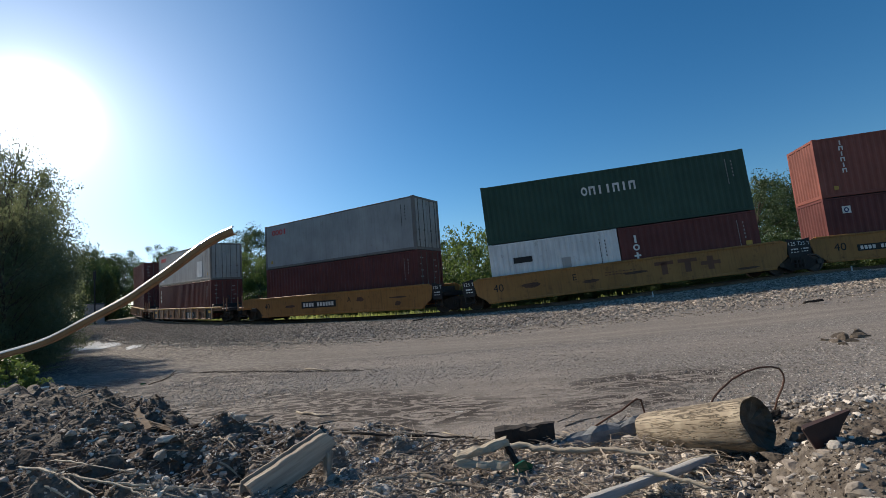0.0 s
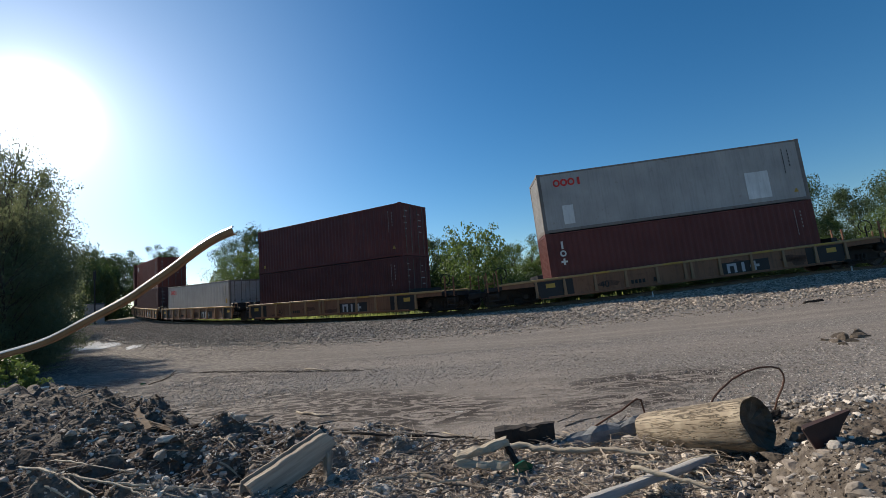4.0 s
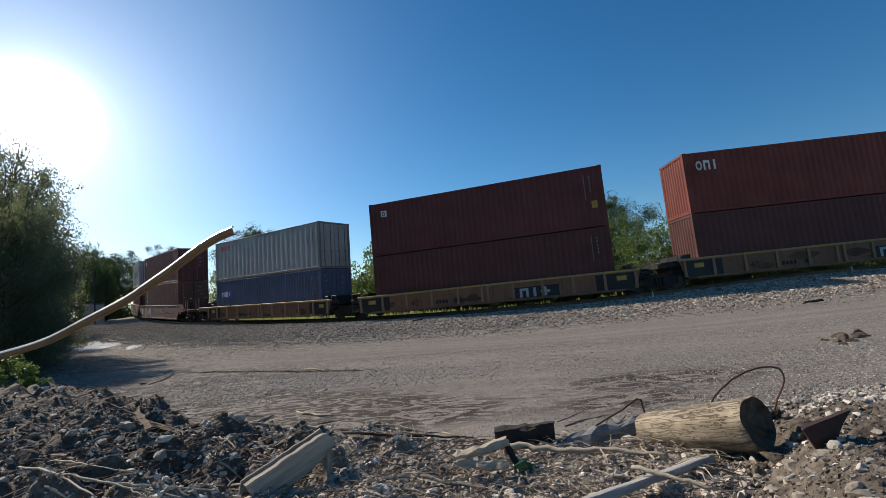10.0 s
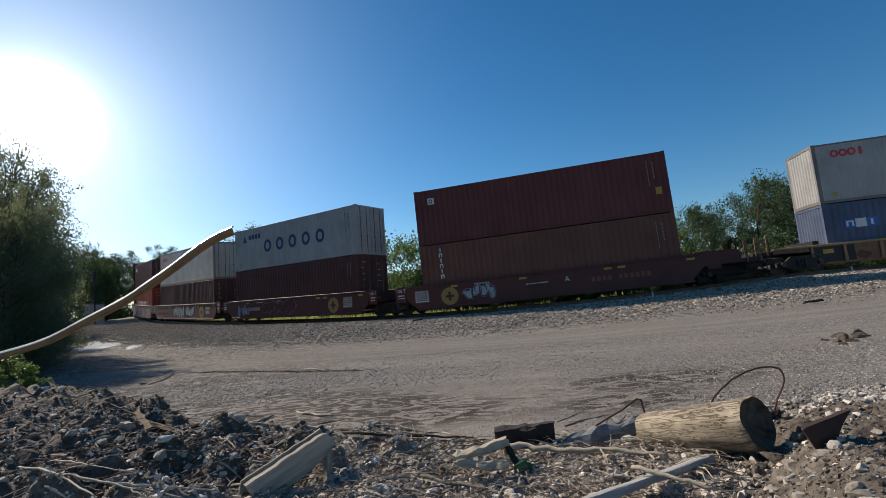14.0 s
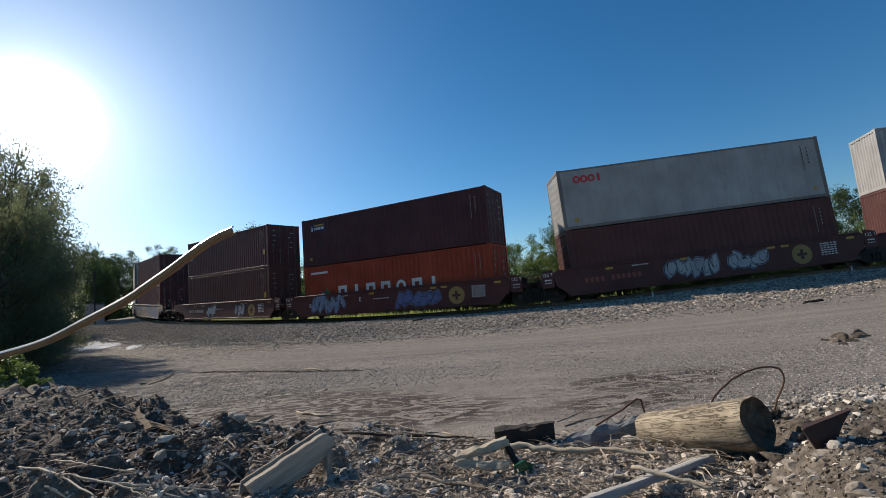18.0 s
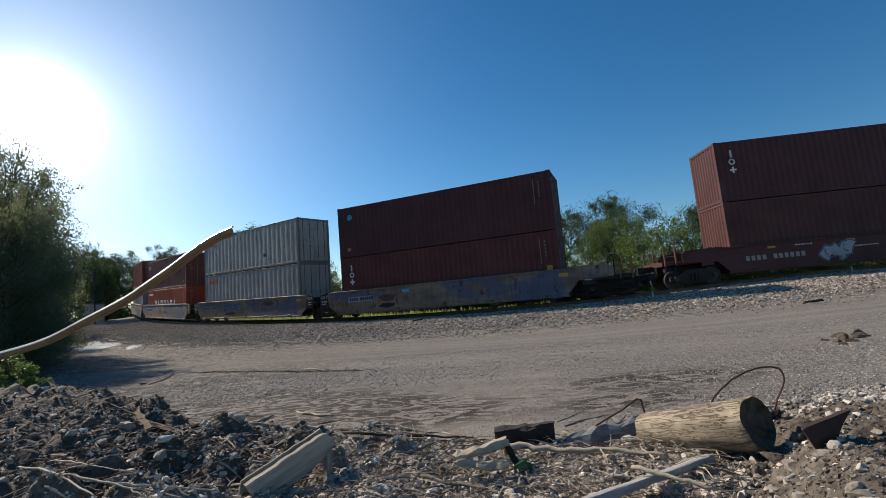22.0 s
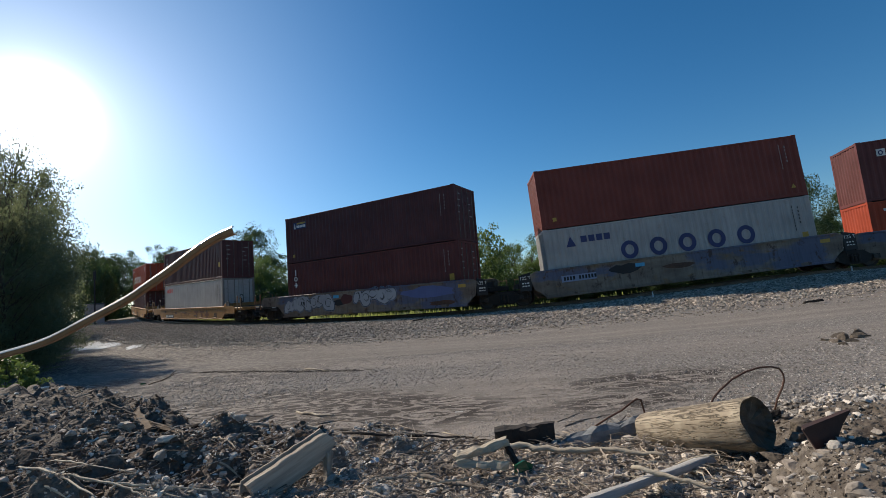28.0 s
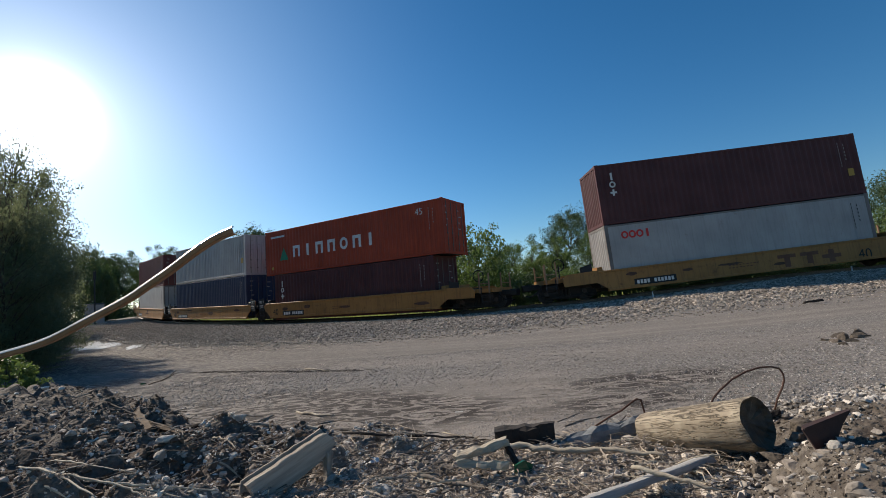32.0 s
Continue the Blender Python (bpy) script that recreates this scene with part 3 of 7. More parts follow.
    tagged(g, "packed dirt and gravel lot with rubble heap and ballast bank", "ground", kind="structure")


build_ground()


# ---- stones scattered in one mesh each ----
def stone_kind(seed, fine=1):
    """A broken stone: a ball with several flats struck off."""
    bm = bmesh.new()
    bmesh.ops.create_icosphere(bm, subdivisions=fine, radius=1)
    r = random.Random(seed)
    cuts = [(Vector((r.gauss(0, 1), r.gauss(0, 1), r.gauss(0, 1))).normalized(), r.uniform(0.3, 0.7)) for _ in range(5)]
    stretch = (r.uniform(1.1, 1.7), r.uniform(0.9, 1.3), r.uniform(0.7, 1.1))
    for q in bm.verts:
        p = q.co * (r.uniform(0.55, 1.3) if fine < 2 else r.uniform(0.93, 1.05))
        for n, lim in cuts:
            k = p.dot(n)
            if k > lim:
                p = p - n * (k - lim)
        q.co = (p.x * stretch[0], p.y * stretch[1], p.z * stretch[2])
    bm.verts.index_update()
    v = np.array([q.co[:] for q in bm.verts])
    f = np.array([[q.index for q in face.verts] for face in bm.faces])
    bm.free()
    return v, f


def chip_kind(seed):
    """A small angular pebble of eight facets."""
    r = random.Random(seed)
    v = [(1.3, 0, 0), (-1.2, 0, 0), (0, 1, 0), (0, -1, 0), (0, 0, 0.8), (0, 0, -0.7)]
    v = np.array([[c + r.uniform(-0.35, 0.35) for c in q] for q in v])
    f = np.array([(0, 2, 4), (2, 1, 4), (1, 3, 4), (3, 0, 4), (2, 0, 5), (1, 2, 5), (3, 1, 5), (0, 3, 5)])
    return v, f


def broken_kind(seed):
    """A small broken stone: the hull of a few points, squared off."""
    r = random.Random(seed)
    bm = bmesh.new()
    for _ in range(11):
        q = Vector((r.gauss(0, 1), r.gauss(0, 1), r.gauss(0, 1))).normalized() * r.uniform(0.8, 1.05)
        m = max(abs(q.x), abs(q.y), abs(q.z))
        q = q.lerp(q / m * 0.85, 0.45)
        bm.verts.new((q.x * 1.25, q.y, q.z * 0.8))
    hull = bmesh.ops.convex_hull(bm, input=bm.verts)
    bmesh.ops.delete(bm, geom=[e for e in hull["geom_interior"] if isinstance(e, bmesh.types.BMVert)], context="VERTS")
    bmesh.ops.triangulate(bm, faces=bm.faces)
    bm.verts.index_update()
    v = np.array([q.co[:] for q in bm.verts])
    f = np.array([[q.index for q in face.verts] for face in bm.faces])
    bm.free()
    return v, f


BROKEN = [broken_kind(100 + i) for i in range(12)]
CHIPS = [chip_kind(i) for i in range(10)]
KINDS = [stone_kind(i) for i in range(9)]


def scatter(name, xyz, size, material, label, category, kinds=KINDS, seed=1, flat=1.0):
    r = np.random.RandomState(seed)
    n = len(xyz)
    vs, fs, base = [], [], 0
    pick = r.randint(0, len(kinds), n)
    ang = r.uniform(-math.pi, math.pi, (n, 3)) * (0.5, 0.5, 1)
    for k, (kv, kf) in enumerate(kinds):
        ids = np.where(pick == k)[0]
        if not len(ids):
            continue
        ca, sa = np.cos(ang[ids]), np.sin(ang[ids])
        p = np.repeat((kv * (1, 1, flat))[None], len(ids), 0) * size[ids, None, None]
        y, z = p[..., 1].copy(), p[..., 2].copy()
        p[..., 1], p[..., 2] = y * ca[:, 0:1] - z * sa[:, 0:1], y * sa[:, 0:1] + z * ca[:, 0:1]
        x, y = p[..., 0].copy(), p[..., 1].copy()
        p[..., 0], p[..., 1] = x * ca[:, 2:3] - y * sa[:, 2:3], x * sa[:, 2:3] + y * ca[:, 2:3]
        p += xyz[ids][:, None]
        vs.append(p.reshape(-1, 3))
        off = base + np.arange(len(ids))[:, None, None] * len(kv)
        fs.append((kf[None] + off).reshape(-1, kf.shape[1]))
        base += len(ids) * len(kv)
    v, f = np.concatenate(vs), np.concatenate(fs)
    me = bpy.data.meshes.new(name)
    me.vertices.add(len(v))
    me.vertices.foreach_set("co", v.astype(np.float32).ravel())
    w = f.shape[1]
    me.loops.add(len(f) * w)
    me.loops.foreach_set("vertex_index", f.astype(np.int32).ravel())
    me.polygons.add(len(f))
    me.polygons.foreach_set("loop_start", np.arange(0, len(f) * w, w, dtype=np.int32))
    me.update(calc_edges=True)
    me.shade_flat()
    me.materials.append(material)
    ob = new(name, me)
    return tagged(ob, label, category, kind="stuff") if label else ob


def spread(n, seed, az0, az1, r0, r1, power=1.0):
    r = np.random.RandomState(seed)
    a = np.radians(r.uniform(az0, az1, n))
    d = r0 * (r1 / r0) ** (r.uniform(0, 1, n) ** power)
    return np.sin(a) * d, np.cos(a) * d


def ballast():
    r = np.random.RandomState(4)
    n = 92000
    s = r.uniform(-58, 40, n)
    lat = r.uniform(0.9, 9.4, n)
    x = np.interp(s, S_LINE, X_LINE) + lat * np.sin(np.interp(s, S_LINE, T_LINE))
    y = np.interp(s, S_LINE, Y_LINE) - lat * np.cos(np.interp(s, S_LINE, T_LINE))
    keep = r.uniform(0, 1, n) < smooth(9.4, 6.2, lat + 0.6 * waves(x, y, 2.5, 9))
    x, y, lat = x[keep], y[keep], lat[keep]
    n = len(x)
    z = ground_z(x, y) + 0.012
    scatter("ballast", np.column_stack([x, y, z]), r.uniform(0.028, 0.061, n) * (1 - 0.5 * smooth(5.0, 8.5, lat)), BALLAST, "crushed grey stone ballast banked against the track", "ballast", BROKEN, 2)
    # coarse gravel beside the bank, thinning out over the lot
    n = 150000
    s = r.uniform(-52, 36, n)
    lat = 3.2 + 16 * r.uniform(0, 1, n) ** 1.4
    th = np.interp(s, S_LINE, T_LINE)
    x = np.interp(s, S_LINE, X_LINE) + lat * np.sin(th)
    y = np.interp(s, S_LINE, Y_LINE) - lat * np.cos(th)
    az = np.degrees(np.arctan2(x, y))
    keep = (np.abs(az) < 50) & (np.hypot(x, y) > 3.4) & (r.uniform(0, 1, n) < 0.04 + 0.96 * gravelly(x, y, s, lat))
    x, y, lat = x[keep], y[keep], lat[keep]
    size = r.uniform(0.006, 0.017, len(x)) * np.clip(1.25 - lat / 22, 0.4, 1) * np.where(r.uniform(0, 1, len(x)) < 0.012, 1.9, 1.0)
    scatter("gravel", np.column_stack([x, y, ground_z(x, y)]), size, LOTGRAVEL, "coarse grey gravel strewn over the dirt lot", "gravel", CHIPS, 3)
    x, y = spread(60000, 6, -46, 47, 3.0, 11, 1.0)
    edge = berm_edge(np.degrees(np.arctan2(x, y)))
    s, d, _ = near_track(x, y)
    keep = (np.hypot(x, y) > edge * 1.15) & (r.uniform(0, 1, len(x)) < 0.05 + 0.9 * gravelly(x, y, s, d))
    x, y = x[keep], y[keep]
    scatter("fine_gravel", np.column_stack([x, y, ground_z(x, y)]), r.uniform(0.0025, 0.008, len(x)) * np.clip(np.hypot(x, y) / 4, 0.7, 2), LOTGRAVEL, "fine loose gravel on the dirt lot", "gravel", CHIPS, 23)
    # gravelly strip along the heap's right shoulder
    x, y = spread(36000, 16, 18, 50, 2.35, 6.5, 1.0)
    az = np.degrees(np.arctan2(x, y))
    keep = r.uniform(0, 1, len(x)) < smooth(22, 40, az + 6 * waves(x, y, 1.1, 33)) * smooth(7.0, 3.5, np.hypot(x, y))
    x, y = x[keep], y[keep]
    size = 0.004 + 0.009 * r.uniform(0, 1, len(x)) ** 4
    scatter("gravel_bank", np.column_stack([x, y, ground_z(x, y) + 0.004]), size, PALEGRAVEL, "grey gravel spilled beside the rubble heap", "gravel", BROKEN, 13)


ballast()


COBBLES = [stone_kind(300 + i, 2) for i in range(10)]


def rubble():
    r = np.random.RandomState(14)
    x, y = spread(60000, 7, -50, 50, 1.05, 8.5, 1.1)
    az, rad = np.degrees(np.arctan2(x, y)), np.hypot(x, y)
    edge = berm_edge(az)
    keep = rad < edge * (1.06 + 0.22 * r.uniform(-1, 1, len(x)) ** 3)
    keep &= r.uniform(0, 1, len(x)) > 0.93 * smooth(27, 34, az)
    x, y, rad, az = x[keep], y[keep], rad[keep], az[keep]
    size = (0.0025 + 0.013 * r.uniform(0, 1, len(x)) ** 4) * np.clip(rad / 1.6, 0.85, 1.5)
    # left-hand stones take the darker colour that stands for shade
    dark = (az + 6 * rough(x, y, 0.6, 41, 2) < -19) & (rad + 0.2 * rough(x, y, 0.4, 43, 2) > 2.1) & (r.uniform(0, 1, len(x)) < 0.97)
    drop = dark & (r.uniform(0, 1, len(x)) < 0.5)
    size = np.where(dark, size * 0.8, size)
    spot = np.column_stack([x, y, ground_z(x, y) + size * 0.3])
    scatter("rubble", spot[~dark], size[~dark], RUBBLE, "grey rubble stones heaped with dirt and debris", "rubble", BROKEN, 5)
    scatter("damp_rubble", spot[dark & ~drop], size[dark & ~drop], SHADERUBBLE, "rubble stones coloured dark for the heap's shaded side", "rubble", BROKEN, 55)
    # worn stones lying open along the heap's near side
    x, y = spread(4600, 71, -46, 50, 1.2, 2.1, 1.3)
    az, rad = np.degrees(np.arctan2(x, y)), np.hypot(x, y)
    keep = (r.uniform(0, 1, len(x)) < 0.12 + 0.88 * smooth(-0.1, 0.4, rough(x, y, 0.25, 73, 2))) & ((az < 30) | (rad < 1.5)) & (r.uniform(0, 1, len(x)) < 0.35 + 0.65 * smooth(1.85, 1.5, rad))
    x, y = x[keep], y[keep]
    size = 0.005 + 0.016 * r.uniform(0, 1, len(x)) ** 2.6
    scatter("cobbles", np.column_stack([x, y, ground_z(x, y) + size * 0.35]), size, RUBBLE, "worn grey stones lying on the heap", "stones", COBBLES, 72, 0.8)
    # crumbs of dark earth on the left, shade put into their colour
    x, y = spread(15000, 29, -50, -14, 1.8, 6.0, 1.0)
    az, rad = np.degrees(np.arctan2(x, y)), np.hypot(x, y)
    keep = (rad < berm_edge(az) * 1.12) & (r.uniform(0, 1, len(x)) < 0.95 * smooth(-17, -25, az + 6 * rough(x, y, 0.6, 41, 2)) * smooth(2.0, 2.35, rad))
    x, y = x[keep], y[keep]
    size = 0.003 + 0.018 * r.uniform(0, 1, len(x)) ** 4
    scatter("earth_lumps", np.column_stack([x, y, ground_z(x, y) + size * 0.3]), size, DARKSOIL, "dark earth crumbs, the heap's shade put into the colour", "earth", BROKEN, 36)
    # pale chips on the left: sunlit stone tops put into their colour
    x, y = spread(7000, 37, -50, -8, 1.3, 5.0, 1.0)
    az, rad = np.degrees(np.arctan2(x, y)), np.hypot(x, y)
    keep = (rad < berm_edge(az) * 1.02) & (r.uniform(0, 1, len(x)) < 0.25 + 0.75 * smooth(-0.1, 0.5, rough(x, y, 0.3, 77, 2)))
    x, y, rad = x[keep], y[keep], rad[keep]
    size = (0.0022 + 0.009 * r.uniform(0, 1, len(x)) ** 4) * np.clip(rad / 1.9, 0.8, 1.6)
    scatter("flakes", np.column_stack([x, y, ground_z(x, y) + 0.010 + 0.014 * r.uniform(0, 1, len(x))]), size * 0.9, LITPLASTER, "small pale chips standing for sunlit stone tops on the heap", "flakes", CHIPS, 39, 0.6)
    # clods of earth on the bank
    x, y = spread(9000, 9, 26, 52, 1.1, 3.0, 1.0)
    size = 0.0015 + 0.007 * r.uniform(0, 1, len(x)) ** 4
    scatter("clods", np.column_stack([x, y, ground_z(x, y) + size * 0.2]), size, SOILCLOD, "brown earth clods on the dug bank", "earth", BROKEN, 6)
    x, y = spread(1100, 10, 27, 52, 1.1, 3.0, 1.0)
    size = 0.0025 + 0.009 * r.uniform(0, 1, len(x)) ** 5
    scatter("bank_stones", np.column_stack([x, y, ground_z(x, y) + size * 0.3]), size, PALEGRAVEL, "small pale angular stones on the earth bank", "gravel", BROKEN, 61)


rubble()

# ---- track ----


def build_track():
    root = new("track_1")
    tagged(root, "railway track with rusty rails on wooden ties", "railway track", kind="structure")
    ss = np.arange(-376, 336, 2.0)
    prof = [(-0.075, -0.17), (0.075, -0.17), (0.075, -0.15), (0.012, -0.125), (0.012, -0.045), (0.036, -0.03), (0.036, 0.0), (-0.036, 0.0), (-0.036, -0.03), (-0.012, -0.045), (-0.012, -0.125), (-0.075, -0.15)]
    for side in (0.755, -0.755):
        sh = Shape()
        v, n = [], len(prof)
        for s in ss:
            v += [on_track(s, side + a, b)[:] for a, b in prof]
        f = [(i * n + k, i * n + (k + 1) % n, (i + 1) * n + (k + 1) % n, (i + 1) * n + k) for i in range(len(ss) - 1) for k in range(n)]
        sh.add(v, f)
        part("rail", sh, RAILSTEEL, root)
    tie = shared("tie", TIEWOOD, lambda: Shape().box(-0.115, 0.115, -1.3, 1.3, -0.32, -0.155, 0.012))
    for s in np.arange(-60, 48, 0.55):
        part("tie", tie, None, root, at=track_pose(float(s), 0.5))


build_track()

# ---- containers ----
WIDE = 1.219


def corrugated(x0, x1, y_out, y_in, z0, z1, pitch=0.278):
    """A trapezoid-corrugated sheet with its waves along x."""
    xs, ys = [x0], [y_out]
    n = max(1, int(round((x1 - x0) / pitch)))
    p = (x1 - x0) / n
    for i in range(n):
        a = x0 + i * p
        for q, y in ((0.13, y_out), (0.37, y_in), (0.63, y_in), (0.87, y_out)):
            xs.append(a + q * p)
            ys.append(y)
    xs.append(x1)
    ys.append(y_out)
    v = [(x, y, z0) for x, y in zip(xs, ys)] + [(x, y, z1) for x, y in zip(xs, ys)]
    k = len(xs)
    return Shape().add(v, [(i, i + 1, k + i + 1, k + i) for i in range(k - 1)])


def turned(sh):
    """The same sheet with its waves along y."""
    out = Shape()
    out.v = [(y, -x, z) for x, y, z in sh.v]
    out.f = sh.f
    return out


def mirrored(sh):
    out = Shape()
    out.v = [(-x, -y, z) for x, y, z in sh.v]
    out.f = sh.f
    return out


def container(material, length, high, label, doors_front=True, flat_side=False, frame_material=None, category="container"):
    """A shipping container, its base's middle at the origin; the camera's side is -y."""
    fm = frame_material or material
    tag = "%.2f_%.2f_%d" % (length, high, flat_side)
    h, w = length / 2, WIDE
    root = new("container")
    tagged(root, label, category, group="containers on the train")
    pitch = 0.52 if flat_side else 0.278
    depth = 0.010 if flat_side else 0.028

    def side():
        return corrugated(-h + 0.16, h - 0.16, -w + 0.008, -w + 0.008 + depth, 0.15, high - 0.09, pitch)
    part("side_panel", shared("side_" + tag, material, side), None, root)
    part("side_panel", shared("far_side_" + tag, material, lambda: mirrored(side())), None, root)

    def roof():
        sh = Shape()
        n = 40
        for i in range(n):
            a, b = -h + 0.1 + (length - 0.2) * i / n, -h + 0.1 + (length - 0.2) * (i + 1) / n
            m = (a + b) / 2
            z = high - 0.012
            sh.add([(a, -w + 0.06, z - 0.015), (m, -w + 0.06, z), (b, -w + 0.06, z - 0.015), (a, w - 0.06, z - 0.015), (m, w - 0.06, z), (b, w - 0.06, z - 0.015)], [(0, 1, 4, 3), (1, 2, 5, 4)])
        return sh
    part("roof_panel", shared("roof_" + tag, material, roof), None, root)
    part("floor_panel", shared("floor_" + tag, BLACKSTEEL, lambda: Shape().box(-h + 0.1, h - 0.1, -w + 0.07, w - 0.07, 0.06, 0.12)), None, root)
    half = Matrix.Identity(4) if doors_front else pose(0, 0, 0, 0, 0, 180)
    # closed end opposite the doors
    part("end_panel", shared("end_" + tag, material, lambda: turned(corrugated(-w + 0.14, w - 0.14, -h + 0.012, -h + 0.05, 0.15, high - 0.1, 0.25))), None, root, at=half)
    for sy in (-1, 1):
        def leaf():
            y0, y1 = sorted((sy * 0.012, sy * (w - 0.13)))
            sh = Shape().box(h - 0.085, h - 0.035, y0, y1, 0.17, high - 0.12)
            for i in range(5):
                z = 0.32 + (high - 0.7) * i / 4
                sh.box(h - 0.035, h - 0.018, y0 + 0.07, y1 - 0.07, z, z + 0.12)
            return sh
        door = part("door", shared("door_%s_%d" % (tag, sy), material, leaf), None, root, at=half)
        for q in (0.32, 0.82):
            part("lock_rod", shared("rod_%s_%.2f_%d" % (tag, q, sy), CHROMEROD, lambda: Shape().tube([(h - 0.008, sy * q, 0.12), (h - 0.008, sy * q, high - 0.1)], 0.019, 6)
                 .box(h - 0.03, h + 0.004, sy * q - 0.05, sy * q + 0.05, 1.05, 1.13).box(h - 0.03, h + 0.004, sy * q - 0.04, sy * q + 0.04, 0.5, 0.56)), None, door)
    for sx in (-1, 1):
        for sy in (-1, 1):
            part("corner_post", shared("post_%s_%d_%d" % (tag, sx, sy), fm, lambda: Shape().plate([(sx * (h - 0.16), 0.11), (sx * h, 0.11), (sx * h, high - 0.11), (sx * (h - 0.16), high - 0.11)], *sorted((sy * w, sy * (w - 0.14))))), None, root)
            for z in (0.0, high - 0.118):
                part("corner_casting", shared("casting_%s_%d_%d_%.1f" % (tag, sx, sy, z), fm, lambda: Shape().box(*sorted((sx * (h + 0.003), sx * (h - 0.178))), *sorted((sy * (w + 0.004), sy * (w - 0.162))), z, z + 0.118, 0.012)), None, root)
    for sy in (-1, 1):
        part("top_rail", shared("toprail_%s_%d" % (tag, sy), fm, lambda: Shape().box(-h + 0.17, h - 0.17, *sorted((sy * w, sy * (w - 0.07))), high - 0.10, high - 0.02, 0.01)), None, root)
        part("bottom_rail", shared("botrail_%s_%d" % (tag, sy), fm, lambda: Shape().box(-h + 0.17, h - 0.17, *sorted((sy * w, sy * (w - 0.06))), 0.02, 0.16, 0.01)), None, root)
    for sx in (-1, 1):
        part("end_rail", shared("endrail_%s_%d" % (tag, sx), fm, lambda: Shape().box(*sorted((sx * h, sx * (h - 0.1))), -w + 0.15, w - 0.15, high - 0.12, high - 0.01)), None, root)
        part("end_sill", shared("endsill_%s_%d" % (tag, sx), fm, lambda: Shape().box(*sorted((sx * h, sx * (h - 0.1))), -w + 0.15, w - 0.15, 0.02, 0.17)), None, root)
    return root


# plain shapes for signs: each is drawn in a unit square, x to the right, z up
def ring_of(n, rx, rz, cx=0.5, cz=0.5, a0=0.0, a1=360.0):
    return [(cx + rx * math.cos(radians(a0 + (a1 - a0) * i / n)), cz + rz * math.sin(radians(a0 + (a1 - a0) * i / n))) for i in range(n + 1)]


def glyph(kind):
    """Outlines (as lists of quads) for one plain shape."""
    q = []
    if kind == "O":
        o, i = ring_of(16, 0.5, 0.5), ring_of(16, 0.26, 0.28)
        q = [[o[k], o[k + 1], i[k + 1], i[k]] for k in range(16)]
    elif kind == "#":
        q = [[(0, 0), (1, 0), (1, 1), (0, 1)]]
    elif kind == "|":
        q = [[(0.34, 0), (0.66, 0), (0.66, 1), (0.34, 1)]]
    elif kind == "n":
        q = [[(0, 0), (0.28, 0), (0.28, 1), (0, 1)], [(0.72, 0), (1, 0), (1, 1), (0.72, 1)], [(0.28, 0.74), (0.72, 0.74), (0.72, 1), (0.28, 1)]]
    elif kind == "^":
        q = [[(0, 0), (1, 0), (0.5, 1)]]
    elif kind == "+":
        q = [[(0.35, 0), (0.65, 0), (0.65, 1), (0.35, 1)], [(0, 0.36), (0.35, 0.36), (0.35, 0.64), (0, 0.64)], [(0.65, 0.36), (1, 0.36), (1, 0.64), (0.65, 0.64)]]
    return q


def sign(shapes, y, name, material, parent, label=""):
    """Flat shapes on the camera's side of a thing: rows of (kind, x, z, width, height), with a little thickness."""
    if name == "logo" and len(shapes) > 1:
        first = None
        for q in shapes:
            ob = sign([q], y, "logo_shape", material, parent, label if first is None else "")
            first = first or ob
        return first
    sh = Shape()
    for kind, x, z, w, h in shapes:
        for quad in glyph(kind):
            pts = [(x + a * w, z + b * h) for a, b in quad]
            sh.plate(pts, y - 0.004, y)
    ob = part(name, sh, material, parent, label)
    if len(shapes) > 1:
        ob["kind"] = "stuff"
    return ob


def row(kinds, x, z, w, h, step):
    return [(k, x + i * step, z, w, h) for i, k in enumerate(kinds) if k != " "]


def bars(x, z, n, w, h, step, seed=0, upright=False):
    """Unreadable small print as plain bars."""
    r = random.Random(seed)
    if upright:
        return [("#", x, z - i * step, w * r.uniform(0.7, 1), h) for i in range(n)]
    return [("#", x + i * step, z, w * r.uniform(0.6, 1), h) for i in range(n)]


def words(text, size, x, y, z, material, parent, name="lettering", label=""):
    """Readable characters, in the built-in font, on the camera's side."""
    cu = bpy.data.curves.new(name, "FONT")
    cu.body = text
    cu.size = size
    cu.extrude = 0.002
    tmp = new("lettering_source", cu)
    me = bpy.data.meshes.new_from_object(tmp)
    bpy.data.objects.remove(tmp)
    bpy.data.curves.remove(cu)
    return part(name, me, material, parent, label, at=pose(x, y, z, 90, 0, 0))


FACE = -WIDE - 0.003


def small_print(root, length, high, colour=None, seed=0):
    """Codes near the front top corner, a data column, and caution marks."""
    h = length / 2
    c = PRINTWHITE if colour is MARKWHITE else colour or PRINTWHITE
    sign(bars(h - 1.0, high - 0.42, 7, 0.07, 0.09, 0.0, seed)[:0] + [("#", h - 0.62, high - 0.55 - 0.17 * i, 0.045, 0.09) for i in range(5)] + [("#", h - 0.86, high - 0.50 - 0.15 * i, 0.028, 0.12) for i in range(8)], FACE, "data_marking", c, root)
    if seed % 3 == 0:
        sign([("^", h - 0.66, 0.42, 0.22, 0.20)], FACE, "warning_mark", MARKYELLOW, root)
    if seed % 2 == 0:
        sign([("#", -h + 0.55, 0.35, 0.18, 0.18)], FACE, "label_plate", MARKYELLOW, root)
    if seed % 4 == 1:
        sign([("#", h - 0.62, 0.9, 0.26, 0.34)], FACE, "label_plate", MARKYELLOW, root)


